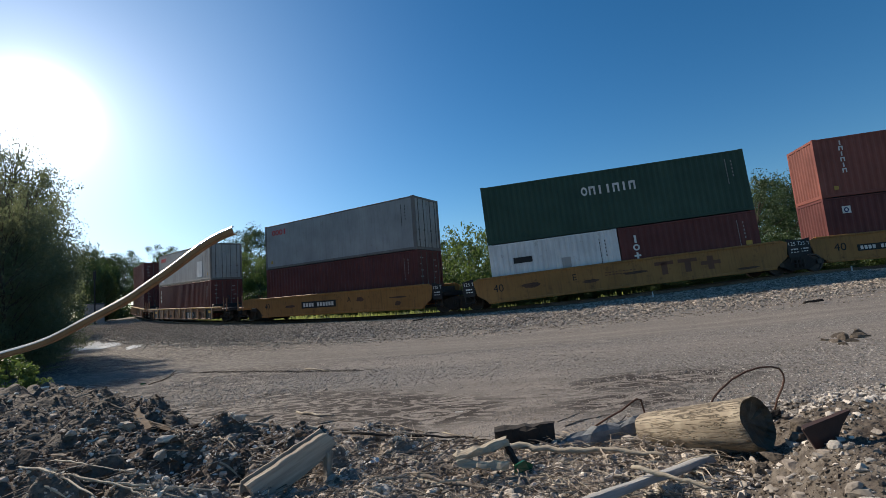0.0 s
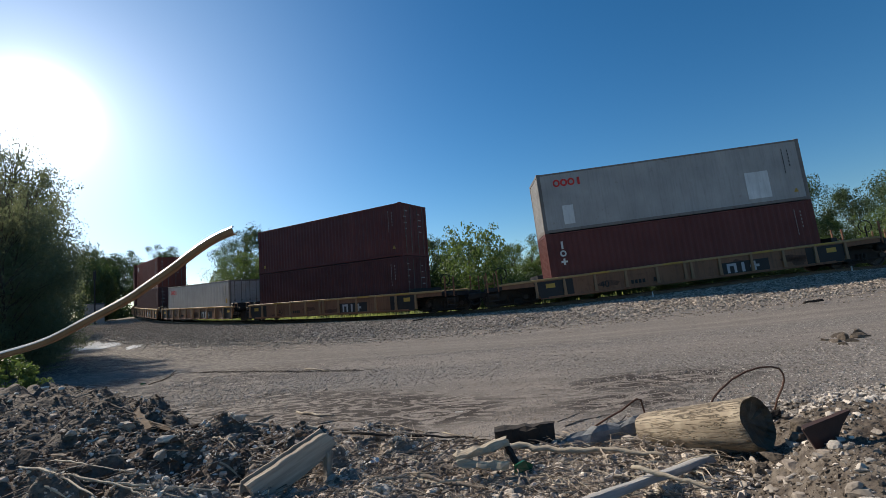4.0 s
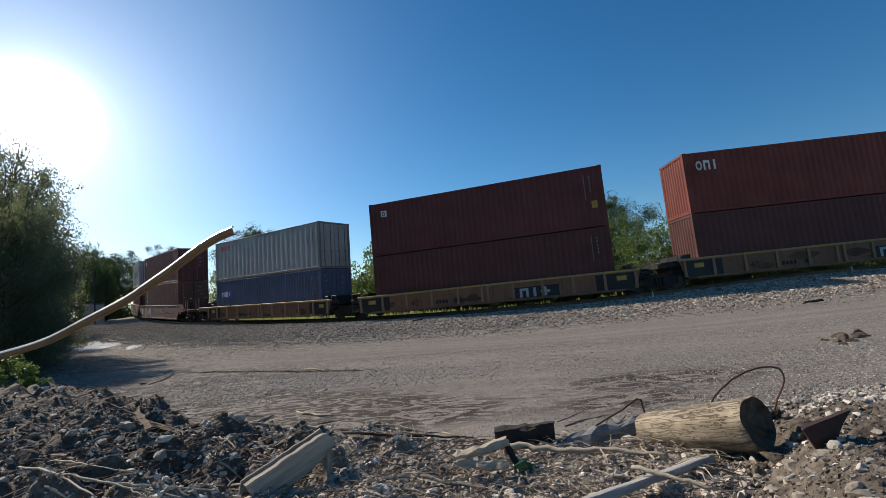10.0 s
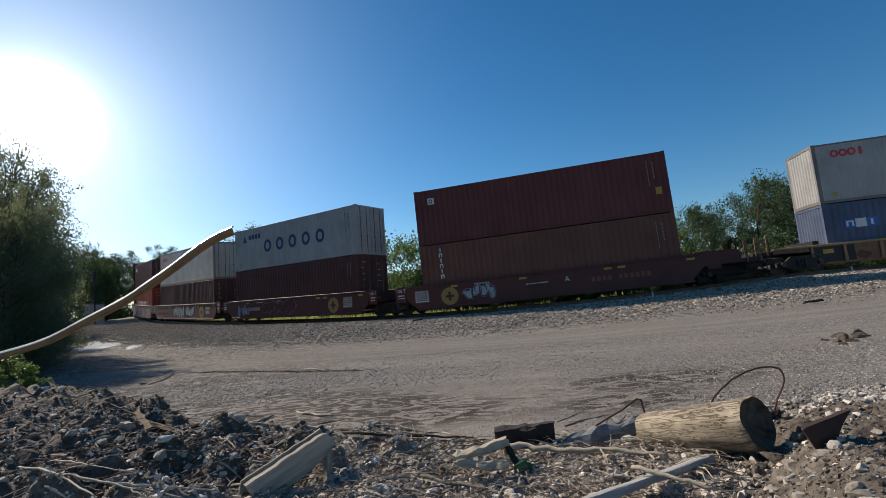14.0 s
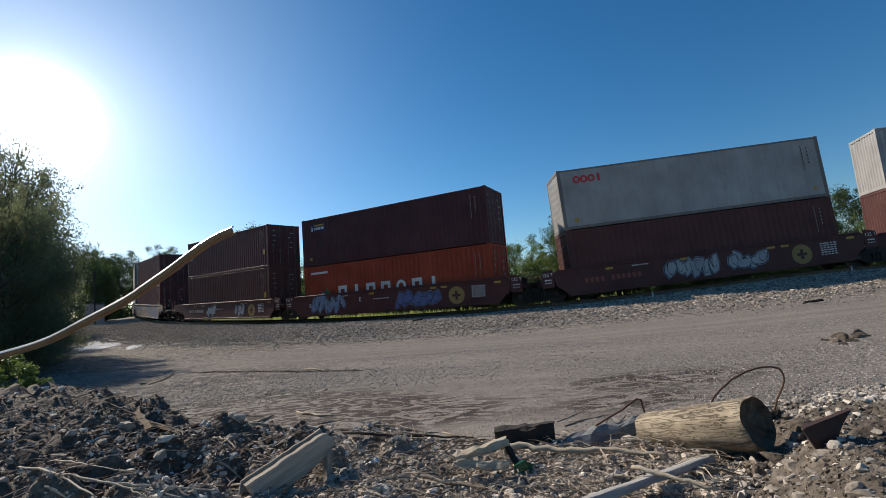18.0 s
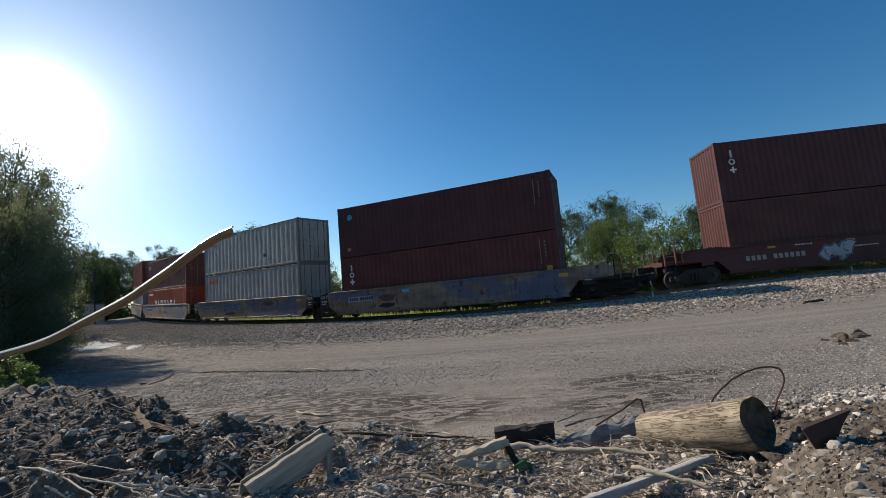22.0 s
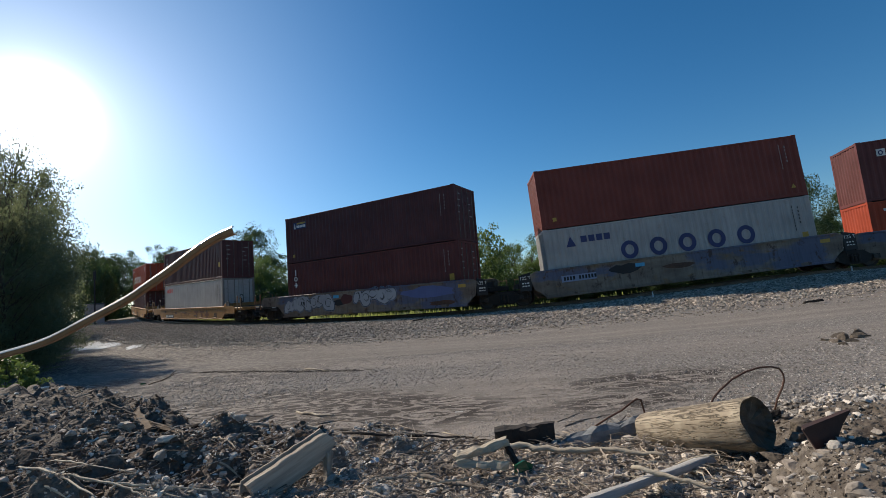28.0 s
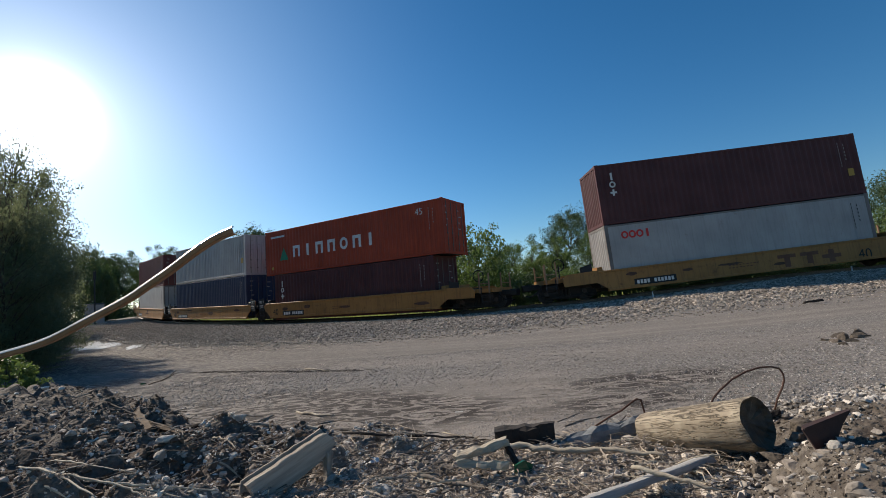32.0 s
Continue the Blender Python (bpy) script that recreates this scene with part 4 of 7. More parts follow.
def end_print(root, length, high, seed=0):
    """Bars of small print on the front doors."""
    r = random.Random(seed)
    h = length / 2
    sh = Shape()
    for i in range(4):
        z = high - 0.45 - 0.33 * i
        y = -0.95 + 0.1 * r.random()
        sh.box(h - 0.016, h - 0.012, y, y + r.uniform(0.12, 0.3), z, z + 0.06)
        y = 0.3 + 0.2 * r.random()
        sh.box(h - 0.016, h - 0.012, y, y + r.uniform(0.12, 0.32), z - 0.1, z - 0.05)
    part("door_print", sh, PRINTWHITE, root)["kind"] = "stuff"


# ---- logos as plain shapes ----
def logo_oocl(root, length, high):
    sign(row("OOO|", -length / 2 + 0.72, high - 0.72, 0.34, 0.36, 0.35), FACE, "logo", MARKRED, root, "red round logo shapes")


def logo_tex(root, length, high):
    sign([("|", -length / 2 + 0.56, high - 0.80, 0.3, 0.36), ("O", -length / 2 + 0.56, high - 1.16, 0.3, 0.3), ("+", -length / 2 + 0.56, high - 1.55, 0.3, 0.3)], FACE, "logo", MARKWHITE, root, "white upright logo shapes")


def logo_tall(root, length, high, n=6):
    sign([("n" if i % 2 else "|", -length / 2 + 1.0, high - 0.42 - 0.27 * i, 0.18, 0.20) for i in range(n)], FACE, "logo", MARKWHITE, root, "white upright logo shapes")


def logo_wide(root, kinds, x, z, w, h, step, material, label):
    sign(row(kinds, x, z, w, h, step), FACE, "logo", material, root, label)


def logo_board(root, length, high, big=False):
    w, h = (1.1, 0.42) if big else (0.34, 0.34)
    x = -length / 2 + 0.7
    board = sign([("#", x, high - 0.8, w, h)], FACE, "logo_board", MARKNAVY if big else MARKWHITE, root, "small printed logo board")
    if big:
        sign([("^", x + 0.04, high - 0.76, 0.16, 0.34)] + row("######", x + 0.28, high - 0.72, 0.1, 0.15, 0.13), FACE - 0.004, "logo", MARKWHITE, board)
        sign([("#", x + 0.3, high - 0.5, 0.75, 0.1)], FACE - 0.004, "logo_stripe", MARKYELLOW, board)
    else:
        sign([("O", x + 0.06, high - 0.76, 0.2, 0.24)], FACE - 0.004, "logo", MARKNAVY, board)


# ---- well cars ----
PITCH = 15.62


def bogie():
    """A two-axle truck, its middle at the origin on the rail's top."""
    root = new("truck")
    for x in (-0.88, 0.88):
        wheelset = part("wheelset", shared("axle", RUNGEAR, lambda: Shape().tube([(0, -0.9, 0.42), (0, 0.9, 0.42)], 0.08, 10)), None, root, at=pose(x, 0, 0))
        for sy in (-1, 1):
            def wheel():
                pr = [(-0.07, 0.16), (-0.07, 0.42), (0.0, 0.425), (0.06, 0.42), (0.065, 0.36), (0.02, 0.33), (0.0, 0.15), (0.05, 0.12), (0.05, 0.02)]
                n, sh = 24, Shape()
                v, f = [], []
                for i in range(n):
                    a = 2 * math.pi * i / n
                    v += [(math.cos(a) * r_, sy * (0.755 + y_) * 1.0, 0.42 + math.sin(a) * r_) for y_, r_ in pr]
                k = len(pr)
                for i in range(n):
                    j = (i + 1) % n
                    f += [(i * k + q, i * k + q + 1, j * k + q + 1, j * k + q) for q in range(k - 1)]
                return sh.add(v, f)
            part("wheel", shared("wheel_%d" % sy, WHEELSTEEL, wheel), None, wheelset)
    for sy in (-1, 1):
        y0, y1 = sorted((sy * 0.93, sy * 1.06))
        ring = [(-1.15, 0.36), (-1.15, 0.56), (-0.72, 0.60), (-0.42, 0.80), (0.42, 0.80), (0.72, 0.60), (1.15, 0.56), (1.15, 0.36), (0.80, 0.36), (0.45, 0.17), (-0.45, 0.17), (-0.80, 0.36)]
        frame_ = part("side_frame", shared("sideframe_%d" % sy, RUNGEAR, lambda: Shape().plate(ring, y0, y1)), None, root)
        part("spring", shared("springs_%d" % sy, RUNGEAR, lambda: Shape().tube([(-0.16, sy * 1.08, 0.27), (-0.16, sy * 1.08, 0.62)], 0.07, 8).tube([(0.0, sy * 1.08, 0.27), (0.0, sy * 1.08, 0.62)], 0.07, 8).tube([(0.16, sy * 1.08, 0.27), (0.16, sy * 1.08, 0.62)], 0.07, 8)), None, frame_)
        for x in (-0.88, 0.88):
            part("bearing_cap", shared("cap_%d" % sy, WHEELSTEEL, lambda: Shape().tube([(0, sy * 1.0, 0.44), (0, sy * 1.14, 0.44)], 0.11, 12)), None, frame_, at=pose(x, 0, 0.02))
    part("bolster", shared("bolster", RUNGEAR, lambda: Shape().box(-0.2, 0.2, -1.0, 1.0, 0.42, 0.74, 0.03)), None, root)
    return root


WELLS = {
    "yellow": dict(mat=YELLOWPAINT, top=1.58, bottom=0.36, ribbed=False, label="yellow painted well car"),
    "low_yellow": dict(mat=YELLOWPAINT, top=1.22, bottom=0.30, ribbed=False, label="yellow painted well car with low sides"),
    "ribbed": dict(mat=TTXBROWN, top=1.22, bottom=0.30, ribbed=True, label="grimy tan ribbed well car with yellow top edge"),
    "brown": dict(mat=WELLBROWN, top=1.52, bottom=0.30, ribbed=False, label="dark brown well car with graffiti"),
    "grey": dict(mat=WELLGREY, top=1.60, bottom=0.32, ribbed=False, label="faded grey and tan well car with graffiti"),
}
SIDE_Y = 1.42


def well_car(kind, coupler_left, coupler_right, seed):
    k = WELLS[kind]
    mat, top, bot = k["mat"], k["top"], k["bottom"]
    root = new("well_car")
    tagged(root, k["label"] + (" and end platforms" if coupler_left or coupler_right else ""), "well car", group="well cars of the train")
    for sy in (-1, 1):
        y0, y1 = sorted((sy * SIDE_Y, sy * (SIDE_Y - 0.05)))
        def end_of(coupled):
            """The outline of one end of the side, from its foot to its top, for x > 0."""
            if kind == "ribbed":
                return [(6.75, bot), (6.85, top - 0.30), (8.45, top - 0.26), (8.45, top - 0.08)] if coupled else [(6.75, bot), (7.0, 0.72), (7.1, top - 0.08)]
            if coupled:
                return [(6.25, bot), (6.85, max(0.72, top - 0.6)), (8.35, top - 0.52), (8.4, top - 0.16), (8.2, top + 0.02), (6.6, top + 0.06), (6.4, top)]
            return [(6.35, bot), (6.65, 0.62), (6.9, 0.80), (7.02, top - 0.12), (6.8, top)]
        ring = end_of(coupler_right) + [(-x, z) for x, z in reversed(end_of(coupler_left))]
        side = part("side_sill", shared("sill_%s_%d_%d_%d" % (kind, sy, coupler_left, coupler_right), mat, lambda: Shape().plate(ring, y0, y1)), None, root)
        lo, hi = (-8.45 if coupler_left else -7.1, 8.45 if coupler_right else 7.1) if k["ribbed"] else (-6.75, 6.75)
        ya, yb = sorted((sy * (SIDE_Y + 0.045), sy * (SIDE_Y - 0.12)))
        part("top_chord", shared("chord_%s_%d_%.1f_%.1f" % (kind, sy, lo, hi), RAILYELLOW if k["ribbed"] else mat, lambda: Shape().box(lo, hi, ya, yb, top - 0.085, top + 0.015, 0.02)), None, side)
        part("bottom_chord", shared("lower_%s_%d" % (kind, sy), mat, lambda: Shape().box(-6.4, 6.4, *sorted((sy * (SIDE_Y + 0.03), sy * (SIDE_Y - 0.16))), bot - 0.02, bot + 0.09, 0.015)), None, side)
        if k["ribbed"]:
            # ribs in a lighter tan: their lit edges put into the paint
            rib = shared("rib_%d" % sy, POSTTAN, lambda: Shape().plate([(-0.07, bot + 0.08), (0.07, bot + 0.08), (0.05, top - 0.09), (-0.05, top - 0.09)], *sorted((sy * SIDE_Y, sy * (SIDE_Y + 0.075)))))
            for x in (-6.9, -5.6, -4.2, -2.8, -1.4, -0.15, 0.15, 1.4, 2.8, 4.2, 5.6, 6.9):
                part("rib", rib, None, side, at=pose(x, 0, 0))
        else:
            lug = shared("lug_%s_%d" % (kind, sy), mat, lambda: Shape().box(-0.22, 0.22, *sorted((sy * SIDE_Y, sy * (SIDE_Y + 0.035))), bot + 0.02, bot + 0.14, 0.012))
            for x in (-5.2, -2.6, 0.0, 2.6, 5.2):
                part("lift_lug", lug, None, side, at=pose(x, 0, 0))
    beam = shared("crossbeam", BLACKSTEEL, lambda: Shape().box(-0.12, 0.12, -1.4, 1.4, 0.22, 0.36, 0.02))
    for x in (-6.1, -3.0, 0, 3.0, 6.1):
        part("crossbeam", beam, None, root, at=pose(x, 0, bot - 0.22))
    for sx, coupled in ((-1, coupler_left), (1, coupler_right)):
        reach = 9.25 if coupled else 7.62
        pl = (YELLOWPAINT if "yellow" in kind and coupled else BLACKSTEEL) if kind != "brown" else WELLBROWN
        x0, x1 = sorted((sx * 6.55, sx * reach))
        deck = part("end_platform", shared("deck_%s_%d_%d" % (pl.name, sx, coupled), pl, lambda: Shape().box(x0, x1, -1.25, 1.25, 0.92, 1.12, 0.03).box(*sorted((sx * 6.5, sx * 6.75)), -1.3, 1.3, 0.75, 1.42, 0.03)), None, root)
        # upright plate at the car's corner with the hand brake gear
        if kind != "ribbed":
            part("corner_plate", shared("plate_%s_%d" % (pl.name, sx), BLACKSTEEL if kind != "brown" else WELLBROWN, lambda: Shape().plate([(sx * 7.0, 0.78), (sx * 7.55, 0.78), (sx * 7.55, 1.5), (sx * 7.0, 1.62)], -1.40, -1.36)), None, deck)
        for y in (-1.32, 1.32):
            x = sx * (reach - 0.12)
            if coupled:
                part("grab_rail", shared("grab_%s_%d_%.1f" % (pl.name, sx, y), POSTTAN if "yellow" in kind else TTXBROWN, lambda: Shape().box(x - 0.03, x + 0.03, y - 0.03, y + 0.03, 0.9, 1.85, 0.01).box(x - sx * 0.5 - 0.03, x - sx * 0.5 + 0.03, y - 0.03, y + 0.03, 0.9, 1.9, 0.01).tube([(x, y, 1.35), (x - sx * 0.45, y, 1.35)], 0.02, 6)), None, deck)
            else:
                part("grab_rail", shared("handhold_%d_%.1f" % (sx, y), POSTTAN, lambda: Shape().tube([(x, y, 1.1), (x, y, 1.42), (x - sx * 0.4, y, 1.42), (x - sx * 0.4, y, 1.1)], 0.025, 6)), None, deck)
            part("ladder", shared("ladder_%d_%d_%.1f" % (sx, coupled, y), BLACKSTEEL, lambda: Shape().tube([(x, y, 0.45), (x, y, 1.15)], 0.02, 6).tube([(x - sx * 0.42, y, 0.45), (x - sx * 0.42, y, 1.15)], 0.02, 6).tube([(x, y, 0.5), (x - sx * 0.42, y, 0.5)], 0.02, 6).tube([(x, y, 0.8), (x - sx * 0.42, y, 0.8)], 0.02, 6)), None, deck)
        part("walkway", shared("walkway_%d" % sx, BLACKSTEEL, lambda: Shape().box(*sorted((sx * 6.8, sx * 7.5)), -1.3, 1.3, 1.13, 1.17)), None, deck)
        if coupled:
            # dark undergear, added to block the light showing under the platform
            part("centre_sill", shared("centre_sill_%d" % sx, BLACKSTEEL, lambda: Shape().box(*sorted((sx * 6.4, sx * 9.2)), -0.38, 0.38, 0.46, 0.94, 0.03)), None, deck)
            part("brake_rigging", shared("rigging_%d" % sx, RUNGEAR, lambda: Shape().box(*sorted((sx * 6.75, sx * 7.15)), -0.7, 0.7, 0.16, 0.5, 0.03).box(*sorted((sx * 7.5, sx * 7.9)), -0.6, 0.6, 0.14, 0.5, 0.03).tube([(sx * 6.6, -0.95, 0.3), (sx * 9.0, -0.95, 0.26)], 0.03, 6).tube([(sx * 6.6, -0.3, 0.22), (sx * 9.1, -0.3, 0.22)], 0.05, 6)), None, deck)
            part("air_reservoir", shared("reservoir_%d" % sx, RUNGEAR, lambda: Shape().tube([(sx * 8.55, -0.95, 0.74), (sx * 8.6, -0.95, 0.74), (sx * 9.05, -0.95, 0.74), (sx * 9.1, -0.95, 0.74)], [0.10, 0.17, 0.17, 0.10], 12)), None, deck)
            part("brake_wheel", shared("brake_wheel_%d" % sx, BLACKSTEEL, lambda: Shape().tube([(sx * 8.4 + 0.28 * math.cos(a * math.pi / 6), -0.9, 1.75 + 0.28 * math.sin(a * math.pi / 6)) for a in range(13)], 0.022, 6).tube([(sx * 8.4, -0.9, 1.1), (sx * 8.4, -0.9, 1.75)], 0.03, 6)), None, deck)
            part("coupler", shared("coupler_%d" % sx, RUNGEAR, lambda: Shape().box(*sorted((sx * 9.2, sx * 10.05)), -0.12, 0.12, 0.72, 0.98, 0.03).box(*sorted((sx * 9.72, sx * 10.05)), -0.24, 0.24, 0.68, 1.0, 0.05)), None, deck)
            part("air_hose", shared("hose_%d" % sx, RUNGEAR, lambda: Shape().tube([(sx * 9.2, -0.5, 0.85), (sx * 9.5, -0.5, 0.55), (sx * 9.8, -0.42, 0.42), (sx * 10.0, -0.35, 0.5)], 0.03, 6)), None, deck)
        if kind != "ribbed":
            sign(bars(sx * 7.12 - (0 if sx > 0 else 0.3), 1.1, 3, 0.1, 0.06, 0.12, seed) + bars(sx * 7.12 - (0 if sx > 0 else 0.3), 0.98, 3, 0.1, 0.04, 0.12, seed + 1), -1.402, "small_print", MARKWHITE, root)
        if not coupled and kind != "ribbed":
            words("125 T", 0.22, sx * 7.03 if sx > 0 else -7.52, -1.402, 1.3, MARKWHITE, root)
    y = -SIDE_Y - 0.008
    if "yellow" in kind:
        dz = top - 1.52
        if seed in (2, 6):
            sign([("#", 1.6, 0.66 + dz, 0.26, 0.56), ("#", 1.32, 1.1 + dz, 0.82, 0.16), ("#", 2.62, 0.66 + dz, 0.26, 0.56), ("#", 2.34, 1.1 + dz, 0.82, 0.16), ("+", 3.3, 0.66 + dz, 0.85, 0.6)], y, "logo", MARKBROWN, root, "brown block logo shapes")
        px, pw, ph = (-2.6, 2.9, 0.40) if seed == 3 else (-5.2, 1.9, 0.30)
        if seed != 2:
            plate = sign([("#", px, 0.70 + dz, pw, ph)], y, "number_board", MARKBLACK, root, "black number board")
            sign(row("#### ######", px + pw * 0.06, 0.70 + dz + ph * 0.22, pw * 0.058, ph * 0.56, pw * 0.082), y - 0.005, "number_marking", MARKWHITE, plate)
        if seed != 6:
            words("40", 0.5, -6.1, y, 0.80 + dz, MARKBLACK, root)
        else:
            words("40", 0.62, 4.9, y, 0.66 + dz, MARKBLACK, root)
        if seed in (2, 3):
            words("E" if seed == 2 else "A", 0.42, -2.4 if seed == 2 else 1.2, y, 0.90 + dz, MARKBLACK, root)
        sign(bars(-0.9, 1.05 + dz, 9, 0.12, 0.04, 0.16, seed) + bars(-0.9, 0.94 + dz, 7, 0.12, 0.04, 0.16, seed + 3), y, "small_print", MARKBROWN, root)
        # scraped and rusted patches
        for i in range(4):
            r = random.Random(seed * 7 + i)
            scrape(root, r.uniform(-6, 5), r.uniform(0.5, 1.0), r.uniform(0.5, 1.4), r.uniform(0.1, 0.3), y + 0.003, RUSTIRON, seed * 9 + i)
    elif kind == "ribbed":
        for x in (-6.45, 6.1):
            sign([("#", x, 0.78, 0.42, 0.2)], y, "label_plate", MARKYELLOW, root)
        for x0, x1 in ((-7.0, -5.2), (5.2, 7.0)):
            part("end_panel", Shape().plate([(x0 if x0 > 0 else x0 + 0.25, 0.34), (x1 if x0 < 0 else x1 - 0.25, 0.34), (x1, 1.10), (x0, 1.10)], y, y + 0.006), BLACKSTEEL, root, "blackened end panel")
        for x in (-4.4, -1.1, 2.9, 5.6):
            sign([("#", x, 1.155, 0.9, 0.07)], -SIDE_Y - 0.047, "yellow_stripe", MARKYELLOW, root)
        if seed != 9:
            sign([("#", 1.45, 0.36, 2.1, 0.54)], y, "logo_board", BLACKSTEEL, root, "black logo board")
            sign(row("n|+", 1.7, 0.42, 0.42, 0.42, 0.5), y - 0.006, "logo", SPRAYWHITE, root, "pale block logo shapes")
        words("40", 0.42, 2.4 if seed == 9 else -4.0, y, 0.5, MARKBLACK, root)
        sign(row("####  ######", -2.6, 0.5, 0.12, 0.17, 0.17)[:6], y, "number_marking", MARKBLACK, root)
        for i in range(5):
            r = random.Random(seed * 5 + i)
            scrape(root, r.uniform(-6, 5), r.uniform(0.25, 0.6), r.uniform(0.6, 1.6), r.uniform(0.2, 0.5), y + 0.004, RUSTIRON, seed * 11 + i)
    elif kind == "brown":
        turned_ = seed == 0
        ex = -4.7 if turned_ else 4.15
        disc = Shape().tube([(ex, y - 0.004, 0.86), (ex, y + 0.004, 0.86)], 0.44, 28)
        d = part("emblem", disc, MARKGOLD, root, "round dull gold emblem")
        sign([("+", ex - 0.22, 0.64, 0.44, 0.44)], y - 0.008, "emblem_cross", WELLBROWN, d)
        sign([q for i in range(6) for q in bars(-6.5 if turned_ else 5.0, 1.2 - 0.1 * i, 5, 0.13, 0.05, 0.15, seed + i)], y, "small_print", MARKWHITE, root)
        for x in (-4.6, -1.2, 2.7, 6.2, 3.3):
            sign([("#", x, 1.28, 0.34, 0.10)], y, "reflector", MARKYELLOW, root)
        sign(row("#### ######", 2.1 if turned_ else -5.6, 0.8, 0.16, 0.22, 0.24), y, "number_marking", TERRA if seed in (0, 2) else PRINTWHITE, root)
        words("ADBEC"[seed % 5], 0.34, 0.9 if turned_ else -1.9, y, 0.95, MARKWHITE, root)
        sign(bars(-3.4, 1.3, 6, 0.1, 0.05, 0.13, seed) + bars(-0.9, 1.0, 8, 0.1, 0.05, 0.13, seed + 4), y, "small_print", MARKWHITE, root)
    else:
        for i in range(2):
            r = random.Random(seed * 3 + i)
            scrape(root, r.uniform(-6.3, 4.5), r.uniform(0.4, 1.2), r.uniform(0.6, 2.2), r.uniform(0.25, 0.6), y + 0.004, (RUSTIRON, BLACKSTEEL)[i % 2], seed * 13 + i)
        plate = sign([("#", -5.6, 0.95, 1.6, 0.3)], y, "number_board", SPRAYPALE, root, "pale number board")
        sign(row("#### ######", -5.5, 1.02, 0.09, 0.17, 0.14), y - 0.005, "number_marking", MARKBLACK, plate)
        if seed == 5:
            for k_, (x, w, m_) in enumerate(((2.4, 3.6, SPRAYBLUE), (-1.7, 1.0, WELLBROWN))):
                scrape(root, x, 0.75, w, 0.75, y + 0.0035 - 0.0002 * k_, m_, 400 + k_)
        for x in (6.0, -2.2):
            sign([("#", x, 1.24, 0.42, 0.16)], y, "label_plate", MARKYELLOW if x > 5 else MARKSKY, root)
    return root


def scrape(parent, x, z, w, h, y, material, seed):
    """An uneven patch of bare or overpainted metal."""
    r = random.Random(seed)
    n = 14
    pts = [(x + w / 2 * (1 + math.cos(2 * math.pi * i / n) * r.uniform(0.7, 1)), z + h / 2 * (1 + math.sin(2 * math.pi * i / n) * r.uniform(0.6, 1))) for i in range(n)]
    part("paint_patch", Shape().plate(pts, y - 0.003, y), material, parent)


def graffiti(parent, x, z, w, h, seed, fill=None, spiky=True):
    """Sprayed cloud of spiky or rounded lobes with a dark outline and a pale rim; no writing."""
    r = random.Random(seed)
    y = -SIDE_Y - 0.010
    n = max(3, int(w / (0.36 if spiky else 0.5)))

    def lobe(cx, cz, rx, rz, lean, grow=0.0):
        """A lopsided rounded outline."""
        ring = []
        if spiky:
            rough_ = random.Random(int(abs(lean) * 1e6))
            for q in range(9):
                a, k = 2 * math.pi * (q + rough_.uniform(-0.3, 0.3)) / 9, rough_.uniform(0.55, 1.2)
                u, v = (rx * k + grow) * math.cos(a), (rz * k + grow) * math.sin(a)
                ring.append((cx + u + lean * v, cz + v))
            return ring
        for q in range(22):
            a = 2 * math.pi * q / 22
            k = 1 + 0.12 * math.sin(2 * a + lean * 5) + 0.12 * math.sin(3 * a + lean * 11) + 0.05 * math.sin(5 * a + lean * 23)
            u, v = (rx * k + grow) * math.cos(a), (rz * k + grow) * math.sin(a)
            ring.append((cx + u + lean * v, cz + v))
        return ring

    def swipe(pts, wide):
        """A thin curved sprayed line as a closed outline."""
        up = [(a, b + wide * (0.5 if q in (0, len(pts) - 1) else 1)) for q, (a, b) in enumerate(pts)]
        return [*pts, *reversed(up)]
    g = None
    for i in range(n):
        cx = x + w * (i + 0.5) / n + r.uniform(-0.05, 0.05)
        cz = z + h * r.uniform(0.38, 0.66)
        rx, rz, lean = w / n * r.uniform(0.45, 0.85), h * r.uniform(0.34, 0.52), r.uniform(-0.3, 0.4)
        d = 0.0016 * (i % 2)
        rim = Shape().plate(lobe(cx, cz, rx, rz, lean, 0.065), y - 0.0012 - 0.0004 * (i % 2), y)
        if g is None:
            g = part("graffiti", rim, SPRAYPALE, parent, "sprayed rounded graffiti shapes")
        else:
            part("graffiti_rim", rim, SPRAYPALE, g)
        part("graffiti_outline", Shape().plate(lobe(cx, cz, rx, rz, lean, 0.038), y - 0.0034 - d * 0.2, y - 0.0020), MARKBLACK, g)
        part("graffiti_fill", Shape().plate(lobe(cx, cz, rx, rz, lean), y - 0.0062 - d, y - 0.0045), fill or SPRAYWHITE, g)
        for k in range(3):
            a0, turn = r.uniform(0, 2 * math.pi), r.uniform(1.6, 2.8)
            rr = r.uniform(0.35, 0.7)
            line = [(cx + rx * rr * math.cos(a0 + turn * q / 7), cz + rz * rr * math.sin(a0 + turn * q / 7)) for q in range(8)]
            part("graffiti_line", Shape().plate(swipe(line, 0.036), y - 0.0105 - 0.0008 * k, y - 0.0085), MARKBLACK, g)


# ---- the train ----
MOVERS = []       # (object, metres along the train, offset)
FORTY, TALL, STD = 12.19, 2.896, 2.591


def load(s, base, lower, upper):
    """Set the lower and upper containers of one well; s is the well's place at 16 s."""
    if lower is not None:
        for ob, dx in lower:
            MOVERS.append((ob, s, pose(dx, 0, base)))
    if upper is not None:
        ob, z = upper
        MOVERS.append((ob, s, pose(0, 0, z)))


TRUCKS = []


